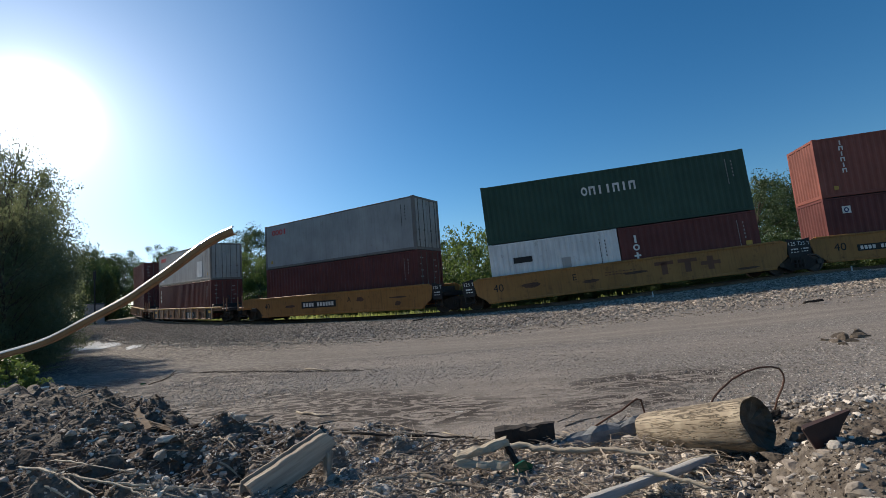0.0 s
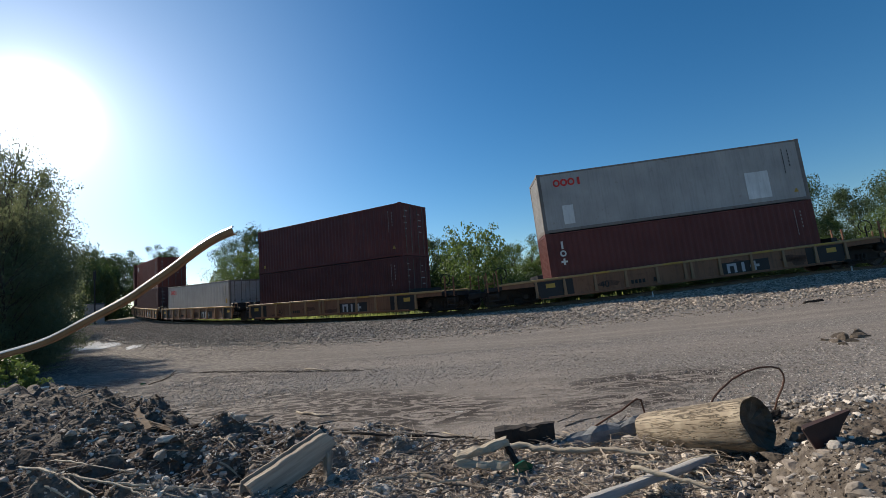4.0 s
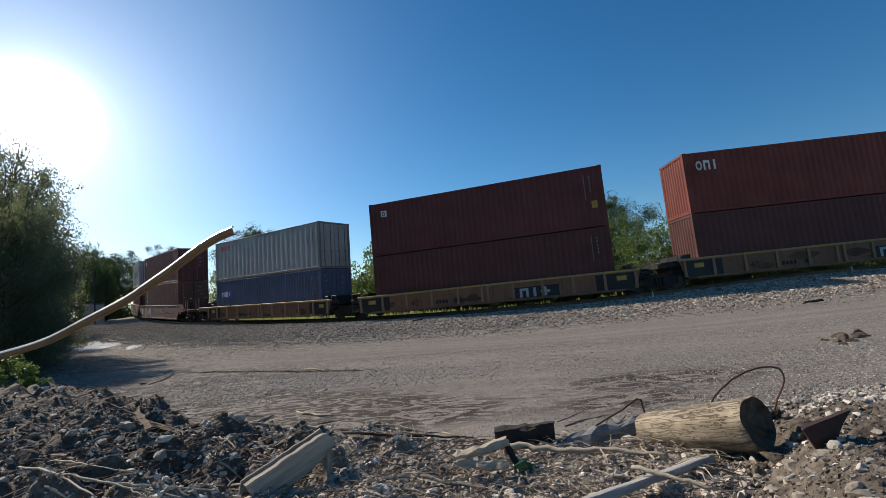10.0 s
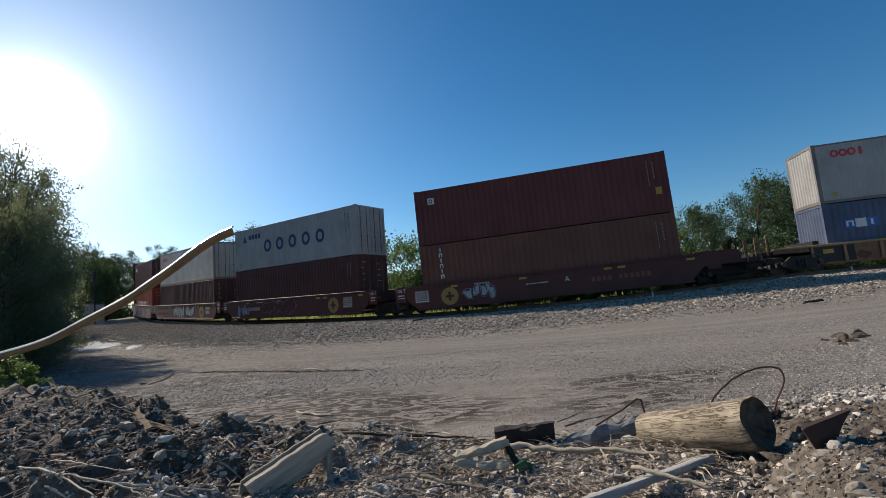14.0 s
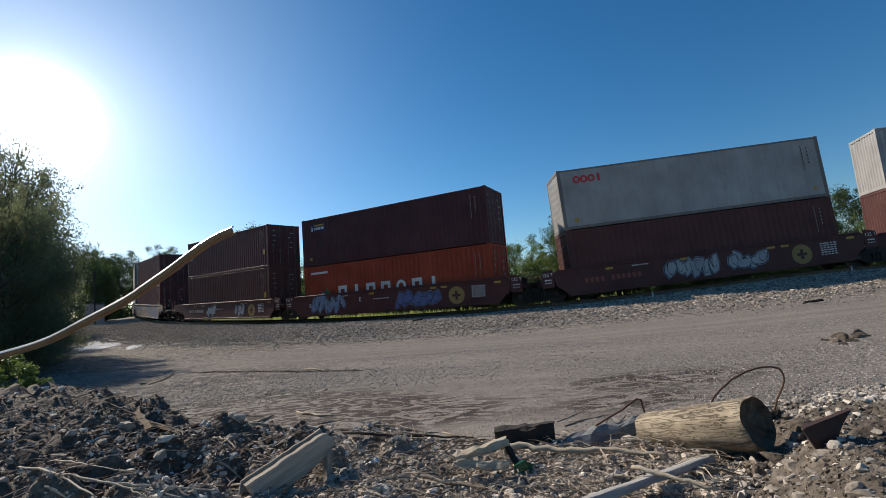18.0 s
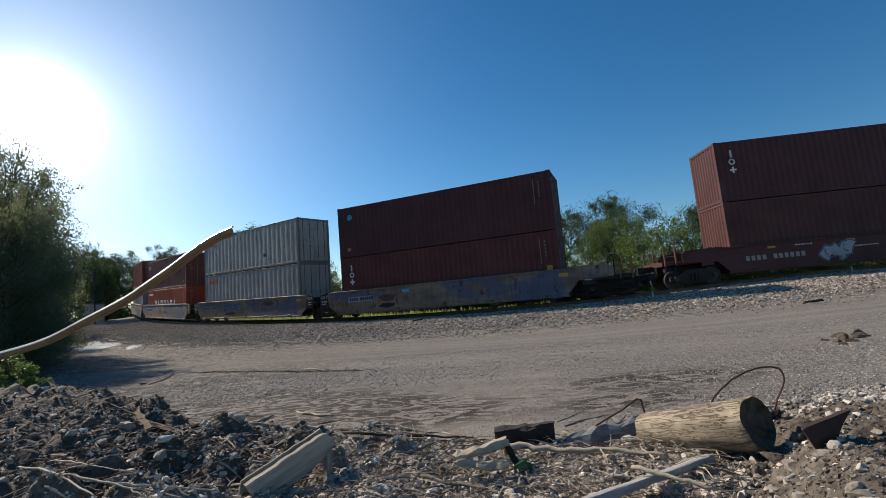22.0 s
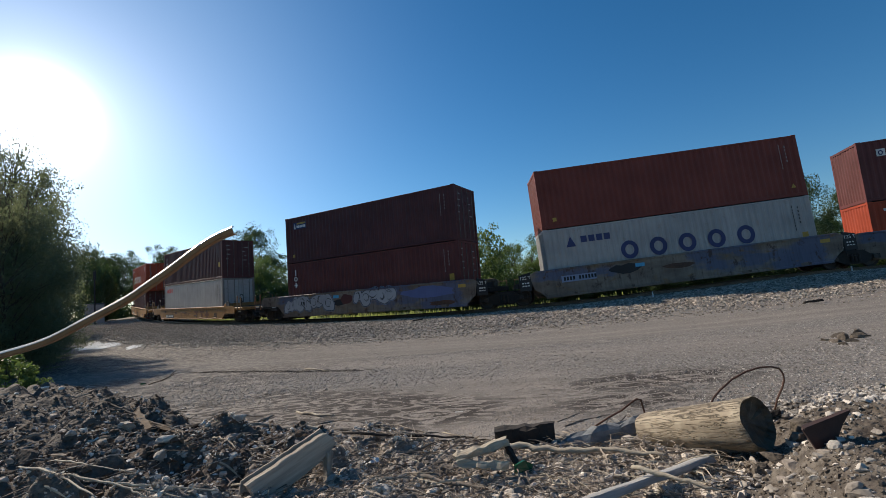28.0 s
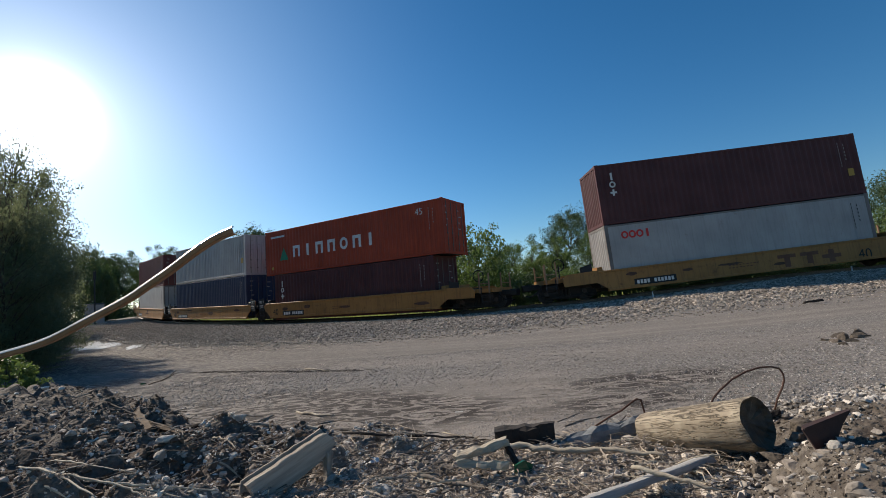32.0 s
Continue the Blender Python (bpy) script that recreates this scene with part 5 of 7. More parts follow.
def unit(s, kind, left, right, seed):
    ob = well_car(kind, left, right, seed)
    MOVERS.append((ob, s, Matrix.Identity(4)))
    ends = [8.0 if right else 7.81]
    if left:
        ends.append(-8.0)
    for x in ends:
        tk = bogie()
        tk.name = "truck"
        tk.parent = ob
        TRUCKS.append((tk, ob, s, x))
    return ob


def box_of(material, label, high=TALL, length=FORTY, seed=0, doors=True, flat=False, fm=None):
    c = container(material, length, high, label, doors, flat, fm)
    small_print(c, length, high, MARKBLACK if material in (GREYPAINT, WHITEPAINT, GREYRUST) else MARKWHITE, seed)
    if doors:
        end_print(c, length, high, seed)
    return c


def oocl(high=TALL, label="pale grey shipping container with red logo shapes", seed=0, doors=True, paint=None):
    c = box_of(paint or GREYPAINT, label, high, seed=seed, doors=doors, flat=True, fm=GREYEDGE)
    logo_oocl(c, FORTY, high)
    return c


def cosco(high=TALL, seed=0):
    c = box_of(GREYPAINT, "grey shipping container with large navy letter shapes", high, seed=seed, flat=False)
    logo_wide(c, "OOOOO", -2.65, high * 0.36, 0.80, 0.86, 1.32, MARKNAVY, "large navy letter shapes")
    sign([("^", -5.1, high - 0.95, 0.45, 0.5)] + row("####", -4.4, high - 0.8, 0.28, 0.3, 0.36), FACE, "logo", MARKNAVY, c)
    return c


def hyundai(length=FORTY, high=TALL, seed=0, low=True):
    c = box_of(ORANGE, "orange-red shipping container with white letter shapes", high, length, seed=seed)
    x = -length / 2 + 1.3
    z = 0.85 if low else 1.0
    sign([("^", x + 0.05, z - 0.1, 0.8, 0.8)], FACE, "logo", MARKGREEN, c, "green triangle logo")
    x += 1.3
    logo_wide(c, "n|nnOn|", x, z, 0.62, 0.72, 1.0, MARKWHITE, "white letter shapes")
    sign([("#", -length / 2 + 0.55, high - 0.5, 1.3, 0.12)], FACE, "small_print", MARKWHITE, c)
    return c


def plain(material, name, seed, high=TALL, logo="", doors=True):
    c = box_of(material, name, high, seed=seed, doors=doors)
    if logo == "tex":
        logo_tex(c, FORTY, high)
    elif logo == "tall":
        logo_tall(c, FORTY, high)
    elif logo == "board":
        logo_board(c, FORTY, high)
    elif logo == "beacon":
        logo_board(c, FORTY, high, True)
    return c


def half_box(material, label, high, seed, logo=""):
    c = box_of(material, label, high, 6.058, seed=seed)
    if logo == "tex":
        logo_tex(c, 6.058, high)
    else:
        sign([("#", -1.9, 1.55, 0.9, 0.28)], FACE, "logo", MARKBLACK, c)
        sign([("#", 0.35, 0.8, 0.42, 0.75)], FACE, "patch_plate", GREYPAINT, c, "grey repair plate")
    return c


MA, MB, BR, RR = "maroon corrugated shipping container", "dark maroon corrugated shipping container", "brown corrugated shipping container", "rust-red corrugated shipping container"


def stack(s, low, up, top):
    """Two full-length containers; top is the height of the roof."""
    hu = up["high"]
    z = top - hu
    lo = low["high"]
    load(s, z - lo, [(low["ob"], 0.0)], (up["ob"], z))


def made(ob, high=TALL):
    return dict(ob=ob, high=high)


def build_train():
    h = FORTY / 2
    # yellow three-unit car
    s = 163.01 + h
    unit(s, "yellow", False, False, 1)
    stack(s, made(plain(MAROON, MA, 1, logo="board")), made(plain(TERRA, "terracotta corrugated shipping container with white upright logo shapes", 2, logo="tall")), 6.27)
    s = 146.98 + h
    unit(s, "yellow", False, False, 2)
    g = box_of(GREENPAINT, "dark green shipping container with white letter shapes", TALL, seed=7)
    logo_wide(g, "On||n|n", -1.35, 1.75, 0.30, 0.42, 0.37, MARKWHITE, "white serif letter shapes")
    top = 6.04
    load(s, top - TALL - STD, [(half_box(WHITEPAINT, "white short shipping container with rust stains", STD, 4), -3.06), (half_box(MAROON, "maroon short shipping container with white logo shapes", STD, 5, "tex"), 3.06)], (g, top - TALL))
    s = 131.35 + h
    unit(s, "yellow", True, False, 3)
    stack(s, made(plain(MAROON, MA, 8)), made(oocl(seed=2)), 6.34)
    # tan ribbed single car
    s = 111.53 + h
    unit(s, "ribbed", True, True, 4)
    up = oocl(seed=3)
    sign([("#", 3.4, 0.35, 1.05, 1.25), ("#", -5.1, 0.35, 0.5, 0.9)], FACE, "repair_plate", WHITEPAINT, up, "lighter repair plate")
    stack(s, made(plain(MAROON, MA + " with white upright logo shapes", 3, logo="tex")), made(up), 6.20)
    # tan ribbed five-unit car
    s = 92.39 + h
    unit(s, "ribbed", False, True, 5)
    stack(s, made(plain(MAROON_B, MB, 10)), made(plain(MAROON, MA, 6)), 6.11)
    s = 76.24 + h
    unit(s, "ribbed", False, False, 6)
    f = oocl(STD, "single pale grey container with red logo shapes", seed=1)
    load(s, 3.13 - STD, [(f, 0.0)], None)
    s = 60.87 + h
    unit(s, "ribbed", False, False, 7)
    up = plain(RUSTRED, RR + " with white logo shapes", 9)
    logo_wide(up, "On|", -h + 0.55, 2.0, 0.30, 0.46, 0.36, MARKWHITE, "white block logo shapes")
    stack(s, made(plain(BROWNRED, BR, 11)), made(up), 6.18)
    s = 45.10 + h
    unit(s, "ribbed", False, False, 8)
    stack(s, made(plain(BROWNRED, BR, 14)), made(plain(MAROON, MA + " with small logo board", 5, logo="board")), 6.24)
    s = 28.96 + h
    unit(s, "ribbed", True, False, 9)
    b = box_of(BLUEPAINT, "slate blue shipping container with logo board", STD, seed=7)
    sign([("#", -5.3, 1.35, 1.3, 0.42)], FACE, "logo_board", MARKBLUE, b, "blue logo board")
    sign([("#", -4.87, 1.36, 0.42, 0.4)], FACE - 0.004, "logo_panel", MARKWHITE, b)
    sign([("n", -5.24, 1.43, 0.3, 0.26), ("|", -4.38, 1.43, 0.3, 0.26)], FACE - 0.004, "logo", MARKWHITE, b)
    stack(s, made(b, STD), made(oocl(seed=4)), 6.00)
    # dark brown five-unit car
    s = 9.54 + h
    u = unit(s, "brown", False, True, 0)
    graffiti(u, -3.9, 0.55, 1.5, 0.75, 31)
    stack(s, made(plain(RUSTBROWN, BR + " with white upright logo shapes", 3, logo="tall")), made(plain(MAROON, MA + " with small logo board", 1, logo="board")), 6.45)
    s = -6.45 + h
    u = unit(s, "brown", False, False, 1)
    graffiti(u, -5.6, 0.5, 1.3, 0.75, 32, SPRAYPALE)
    graffiti(u, -2.6, 0.42, 3.2, 0.95, 33, WELLBROWN)
    stack(s, made(plain(BROWNRED, BR, 6)), made(cosco(seed=2)), 6.52)
    s = -21.88 + h
    u = unit(s, "brown", False, False, 2)
    graffiti(u, -1.9, 0.34, 2.4, 1.1, 34)
    graffiti(u, 1.0, 0.5, 1.6, 0.8, 35)
    stack(s, made(plain(BROWNRED, BR, 7)), made(oocl(seed=6)), 6.23)
    s = -37.20 + h
    u = unit(s, "brown", False, False, 3)
    graffiti(u, -5.2, 0.32, 2.3, 1.15, 36, SPRAYPALE)
    graffiti(u, 0.6, 0.4, 2.6, 0.95, 37, SPRAYBLUE)
    stack(s, made(hyundai(seed=2), TALL), made(plain(MAROON_B, MB + " with logo board", 4, logo="beacon", doors=True)), 6.16)
    s = -53.06 + h
    u = unit(s, "brown", True, False, 4)
    graffiti(u, -2.3, 0.38, 1.3, 1.0, 38)
    graffiti(u, 1.9, 0.5, 1.3, 0.85, 39)
    stack(s, made(plain(BROWNRED, BR, 9)), made(plain(MAROON_B, MB + " with white upright logo shapes", 5, logo="tex")), 6.54)
    # faded grey five-unit car
    s = -72.74 + h
    u = unit(s, "grey", False, True, 1)
    up = plain(MAROON_B, MB + " with round blue mark", 4)
    sign([("O", -h + 0.62, 2.1, 0.34, 0.34), ("#", -h + 0.72, 2.18, 0.16, 0.16)], FACE, "round_mark", MARKSKY, up, "round blue mark")
    stack(s, made(plain(MAROON, MA + " with white upright logo shapes", 13, logo="tex")), made(up), 6.39)
    s = -88.52 + h
    u = unit(s, "grey", False, False, 2)
    graffiti(u, -3.0, 0.7, 2.4, 0.8, 41, SPRAYBLUE)
    low = oocl(label="clean pale grey container with red logo shapes", seed=8)
    up = oocl(label="dirty pale grey container with red logo shapes and rust streaks", seed=10, paint=GREYRUST)
    sign([("#", 2.2, 0.75, 0.3, 0.22)], FACE, "patch_plate", MARKBLACK, up)
    stack(s, made(low), made(up), 6.52)
    s = -104.20 + h
    u = unit(s, "grey", False, False, 3)
    stack(s, made(hyundai(high=STD, seed=1), STD), made(plain(MAROON, MA + " with small logo board", 3, logo="board")), 5.92)
    s = -119.66 + h
    u = unit(s, "grey", False, False, 4)
    stack(s, made(cosco(seed=9)), made(plain(RUSTRED, RR, 6)), 6.40)
    s = -135.58 + h
    u = unit(s, "grey", True, False, 5)
    graffiti(u, -6.2, 0.55, 3.9, 1.0, 42, spiky=False)
    graffiti(u, -0.6, 0.75, 2.7, 0.85, 43, spiky=False)
    stack(s, made(plain(MAROON, MA + " with white upright logo shapes", 9, logo="tex")), made(plain(MAROON_B, MB + " with logo board", 2, logo="beacon")), 6.53)
    # yellow single car, then another yellow car
    s = -155.85 + h
    unit(s, "low_yellow", True, True, 6)
    stack(s, made(oocl(label="pale grey container with red logo shapes", seed=12)), made(plain(MAROON_B, MB + " with white upright logo shapes", 5, logo="tex")), 6.20)
    s = -176.65 + 13.72 / 2
    unit(s, "low_yellow", False, True, 7)
    up = hyundai(13.716, TALL, 4, low=False)
    words("45", 0.5, 13.716 / 2 - 1.7, FACE, 2.2, MARKWHITE, up)
    stack(s, made(plain(MAROON_B, MB + " with white upright logo shapes", 3, logo="tex")), made(up), 5.93)
    s -= PITCH
    unit(s, "low_yellow", False, False, 8)
    stack(s, made(box_of(NAVYPAINT, "navy shipping container with pale mark", TALL, seed=3)), made(box_of(GREYPAINT, "pale grey ribbed shipping container", TALL, seed=5)), 6.2)
    s -= PITCH
    unit(s, "low_yellow", True, False, 9)
    stack(s, made(oocl(seed=14)), made(plain(MAROON, MA, 12)), 6.25)


build_train()


# ---- trees and brush ----
def crown_mesh(name, seed, high, wide, leaves, leaf, low=0.22, material=None, clumps=18, droop=0.0):
    """A crown of many small leaves in uneven clumps, with gaps between them."""
    r = np.random.RandomState(seed)
    a = r.uniform(0, 2 * math.pi, clumps)
    hz = np.sort(r.uniform(low, 0.93, clumps))
    env = np.sin(np.clip((hz - low) / (1 - low), 0, 1) ** 0.75 * math.pi) ** 0.6 * 0.5 + 0.08
    rad = env * wide * r.uniform(0.35, 1.0, clumps)
    cx, cy, cz = np.cos(a) * rad, np.sin(a) * rad, hz * high
    size = r.uniform(0.12, 0.21, clumps) * wide
    twist = r.normal(0, 0.55, (clumps, 7, 3)) * (1, 1, 0.8)
    bit = r.uniform(0.4, 0.85, (clumps, 7))
    pick = r.randint(0, clumps, leaves)
    d = r.normal(0, 1, (leaves, 3))
    d /= np.linalg.norm(d, axis=1)[:, None]
    rr = r.uniform(0.0, 1.0, leaves) ** 0.45 * (1 + 0.12 * (r.uniform(0, 1, leaves) > 0.9))
    part_ = r.randint(0, 7, leaves)
    p = np.column_stack([cx[pick], cy[pick], cz[pick]]) + (twist[pick, part_] + d * (rr * bit[pick, part_])[:, None] * (1, 1, 0.75)) * size[pick][:, None]
    p[:, 2] -= droop * np.hypot(p[:, 0], p[:, 1])
    p[:, 2] = np.maximum(p[:, 2], 0.12)
    u = r.normal(0, 1, (leaves, 3))
    u /= np.linalg.norm(u, axis=1)[:, None]
    w = np.cross(u, r.normal(0, 1, (leaves, 3)))
    w /= np.linalg.norm(w, axis=1)[:, None] + 1e-6
    s = leaf * r.uniform(0.6, 1.3, leaves)[:, None]
    quad = np.stack([p - u * s, p + w * s * 0.55, p + u * s, p - w * s * 0.55], axis=1).reshape(-1, 3)
    me = bpy.data.meshes.new(name)
    me.vertices.add(len(quad))
    me.vertices.foreach_set("co", quad.astype(np.float32).ravel())
    me.loops.add(len(quad))
    me.loops.foreach_set("vertex_index", np.arange(len(quad), dtype=np.int32))
    me.polygons.add(leaves)
    me.polygons.foreach_set("loop_start", np.arange(0, leaves * 4, 4, dtype=np.int32))
    me.update(calc_edges=True)
    me.materials.append(material)
    return me, list(zip(cx, cy, cz))


def tree_model(seed, high, wide, leaves, leaf, material, label, low=0.22, clumps=18, droop=0.0, bare=0):
    root = new("tree")
    tagged(root, label, "tree")
    me, tips = crown_mesh("crown", seed, high, wide, leaves, leaf, low, material, clumps, droop)
    r = random.Random(seed)
    k = high / 10
    trunk = Shape()
    bend = [(r.uniform(-0.15, 0.15) * i * k, r.uniform(-0.15, 0.15) * i * k, high * 0.8 * i / 6 - 0.3) for i in range(7)]
    trunk.tube(bend, [0.19 * k * (1 - 0.13 * i) + 0.015 for i in range(7)], 8)
    t_ = part("trunk", trunk, BARK, root)
    for i, (x, y, z) in enumerate(tips[::2]):
        b = Vector(bend[min(6, max(1, int(z / (high * 0.8) * 6) - 1))])
        e = Vector((x, y, z))
        m = b.lerp(e, 0.5) + Vector((r.uniform(-0.2, 0.2), r.uniform(-0.2, 0.2), 0.25)) * k
        part("limb", Shape().tube([b, m, e], [0.07 * k, 0.045 * k, 0.012 * k], 5), BARK, t_)
    for i in range(bare):
        a = r.uniform(0, 6.28)
        base = Vector((0.5 * math.cos(a), 0.5 * math.sin(a), high * r.uniform(0.74, 0.9)))
        pts = [base]
        d = Vector((math.cos(a) * 0.6, math.sin(a) * 0.6, 1)).normalized()
        for _ in range(5):
            d = (d + Vector((r.uniform(-0.4, 0.4), r.uniform(-0.4, 0.4), r.uniform(-0.1, 0.3)))).normalized()
            pts.append(pts[-1] + d * high * 0.075)
        br = part("bare_branch", Shape().tube(pts, [0.035, 0.028, 0.02, 0.014, 0.009, 0.005], 5), BARK, t_)
        tw = Shape()
        for q in pts[1:-1]:
            for _ in range(3):
                e = q + Vector((r.uniform(-1, 1), r.uniform(-1, 1), r.uniform(0, 1))) * high * 0.055
                tw.tube([q, q.lerp(e, 0.5) + Vector((0, 0, 0.03)), e], [0.010, 0.007, 0.004], 4)
        part("twig_spray", tw, BARK, br)["kind"] = "stuff"
    part("crown", me, None, root)
    z = np.empty(len(me.vertices) * 3, np.float32)
    me.vertices.foreach_get("co", z)
    return root, float(np.percentile(z[2::3], 99.2))


def plant_trees():
    kinds = {}

    def at_place(kind, x, y, top, squeeze=1.0, spin=0.0):
        model, high = kinds[kind]
        z = gz(x, y)
        k = max(0.2, (top - z) / high)
        m = pose(x, y, z, 0, 0, spin) @ Matrix.Diagonal((k * squeeze, k * squeeze, k, 1))
        if model is not None and kind not in used:
            used.add(kind)
            model.matrix_basis = m
            return model
        return copy_thing(model, m)
    used = set()
    kinds["broad"] = tree_model(1, 10, 8.0, 28000, 0.088, LEAF, "broad green tree behind the railway", 0.05, 42)
    kinds["tall"] = tree_model(2, 10, 6.0, 24000, 0.088, LEAF, "tall green tree behind the railway", 0.04, 36)
    kinds["feather"] = tree_model(3, 10, 6.5, 22000, 0.098, LEAFLIGHT, "feathery light green tree behind the railway", 0.05, 44, 0.06)
    kinds["willow"] = tree_model(4, 10, 8.5, 28000, 0.083, LEAFLIGHT, "wide light green tree with drooping crown", 0.06, 46, 0.08)
    kinds["far"] = tree_model(5, 10, 8.5, 22000, 0.11, LEAF, "distant round green tree", 0.04, 30)
    kinds["shade"] = tree_model(6, 10, 7.5, 48000, 0.07, LEAFDARK, "dark leafy tree with bare upper branches at the lot's edge", 0.03, 90, 0.0, 14)
    spots = (("far", -54.9, 70.0, 12.6, 0.8), ("far", -51.6, 70.0, 12.0, 0.75), ("far", -57.3, 70.0, 11.6, 0.7), ("far", -72.7, 95.0, 15.6, 1.0), ("far", -64.0, 96.0, 13.4, 1.1), ("far", -48.1, 75.0, 12.9, 0.8), ("far", -52.5, 80.0, 12.2, 0.8),
             ("broad", -28.0, 62.0, 13.0, 0.75), ("broad", -24.0, 60.0, 7.1, 0.8), ("feather", -21.1, 50.0, 6.7, 0.8), ("willow", -23.6, 52.0, 8.2, 0.8),
             ("broad", -18.7, 62.0, 6.5, 0.9), ("feather", -14.8, 55.0, 4.2, 1.0), ("broad", -11.4, 55.0, 2.9, 0.9), ("tall", -8.3, 55.0, 2.5, 1.1),
             ("broad", -4.2, 52.0, 3.2, 0.9), ("tall", 0.2, 50.0, 7.7, 0.9), ("broad", 2.6, 50.0, 4.9, 0.9), ("willow", 5.2, 48.0, 4.7, 0.8),
             ("feather", 8.6, 42.0, 7.3, 0.9), ("feather", 10.2, 40.0, 7.6, 0.7), ("tall", 12.4, 44.0, 6.7, 0.8), ("willow", 16.9, 46.0, 8.3, 0.75), ("willow", 19.0, 46.5, 8.6, 0.7),
             ("tall", 22.1, 44.0, 7.8, 0.7), ("tall", 25.0, 44.0, 7.3, 0.7), ("broad", 26.6, 45.0, 5.1, 0.7), ("broad", 31.4, 44.0, 7.3, 0.8), ("broad", 36.5, 46.0, 7.6, 0.75),
             ("willow", 41.6, 48.0, 6.2, 0.7), ("broad", 46.9, 50.0, 6.6, 0.8), ("broad", 51.0, 50.0, 2.5, 0.9), ("broad", 57.0, 51.0, 9.6, 0.9))
    for i, (kind, x, y, top, sq) in enumerate(spots):
        at_place(kind, x, y, top, sq * 1.12, i * 67.0)
    fill = (("broad", -1.8, 56.0, 6.3), ("willow", 8.0, 52.0, 7.3), ("broad", 13.8, 50.0, 7.0), ("tall", 15.0, 41.0, 5.8), ("broad", 20.2, 50.0, 8.0), ("broad", 28.8, 48.0, 6.1), ("tall", 33.8, 50.0, 8.9),
            ("broad", 38.8, 52.0, 7.0), ("tall", 43.8, 46.0, 6.1), ("broad", 49.0, 45.0, 7.8), ("broad", 53.8, 47.0, 8.4), ("willow", 35.0, 41.0, 3.4), ("feather", -12.5, 48.0, 3.6), ("broad", -6.6, 58.0, 3.6))
    for i, (kind, x, y, top) in enumerate(fill):
        at_place(kind, x, y, top, 1.0, i * 41.0 + 9)
    # (-18.6, 12.0) and (-22.0, 14.0) stand out of view, added for their shade
    for i, (x, y, top, sq) in enumerate(((-17.4, 17.2, 8.0, 0.72), (-13.2, 13.3, 5.6, 0.9), (-14.6, 14.8, 6.2, 0.9), (-20.2, 20.0, 9.0, 1.1), (-19.4, 20.6, 6.4, 1.1), (-15.8, 15.8, 6.6, 0.9), (-27.2, 28.4, 6.6, 1.1), (-26.4, 26.6, 7.6, 1.2), (-18.6, 12.0, 8.6, 1.2), (-22.0, 14.0, 9.2, 1.2), (-33.0, 33.0, 8.4, 1.3), (-34.5, 37.5, 8.4, 1.1), (-34.0, 34.0, 7.4, 1.1), (-30.4, 31.2, 6.6, 1.0))):
        at_place("shade", x, y, top, sq, i * 97.0 + 20)
    # low brush between the trees
    bush = new("bush")
    tagged(bush, "low leafy green bush behind the railway", "bush")
    me, _ = crown_mesh("foliage", 11, 3.0, 4.4, 13500, 0.085, 0.04, LEAF, 30)
    part("foliage", me, None, bush)
    part("stem", Shape().tube([(0, 0, -0.2), (0.1, 0, 0.6), (0.2, 0.1, 1.6)], [0.05, 0.04, 0.02], 6), BARK, bush)
    light = new("bush")
    tagged(light, "sunlit light green bush behind the railway", "bush")
    me, _ = crown_mesh("foliage", 12, 3.0, 4.2, 9000, 0.068, 0.04, LEAFLIGHT, 28)
    part("foliage", me, None, light)
    part("stem", Shape().tube([(0, 0, -0.2), (-0.1, 0, 0.6), (-0.2, 0.1, 1.5)], [0.05, 0.04, 0.02], 6), BARK, light)
    r = random.Random(5)
    spots = [(s, 9.6 + r.uniform(-1, 10)) for s in np.arange(-62, 46, 1.4)]
    for i, (s, lat) in enumerate(spots):
        q = on_track(float(s), -lat)
        k = r.uniform(0.6, 1.4)
        m = pose(q.x, q.y, gz(q.x, q.y), 0, 0, r.uniform(0, 360)) @ Matrix.Diagonal((k, k, k * r.uniform(0.65, 1.25), 1))
        src = light if i % 7 == 1 else bush
        if i < 2:
            src.matrix_basis = m
        else:
            copy_thing(src, m)
    for s in np.arange(-14, 46, 1.9):
        q = on_track(float(s), -r.uniform(8.4, 9.4))
        k = r.uniform(0.65, 0.95)
        copy_thing(bush, pose(q.x, q.y, gz(q.x, q.y), 0, 0, r.uniform(0, 360)) @ Matrix.Diagonal((k * 1.1, k * 1.1, k, 1)))
    # weeds at the foot of the dark trees
    weed = new("weed")
    tagged(weed, "bright green weeds at the heap's edge", "weed")
    me, _ = crown_mesh("leaves", 15, 0.75, 0.8, 1800, 0.032, 0.05, LEAFLIGHT, 9)
    part("leaves", me, None, weed)
    part("stem", Shape().tube([(0, 0, -0.05), (0.02, 0, 0.3), (0.05, 0.02, 0.6)], [0.01, 0.008, 0.004], 5), BARK, weed)
    places = ((-7.3, 7.5, 1.0), (-7.9, 7.9, 1.2), (-7.0, 7.6, 0.7), (-8.3, 8.0, 1.3), (-7.6, 7.3, 0.6))
    for i, (x, y, k) in enumerate(places):
        m = pose(x, y, gz(x, y), 0, 0, i * 70) @ Matrix.Diagonal((k, k, k, 1))
        if i:
            copy_thing(weed, m)
        else:
            weed.matrix_basis = m


plant_trees()


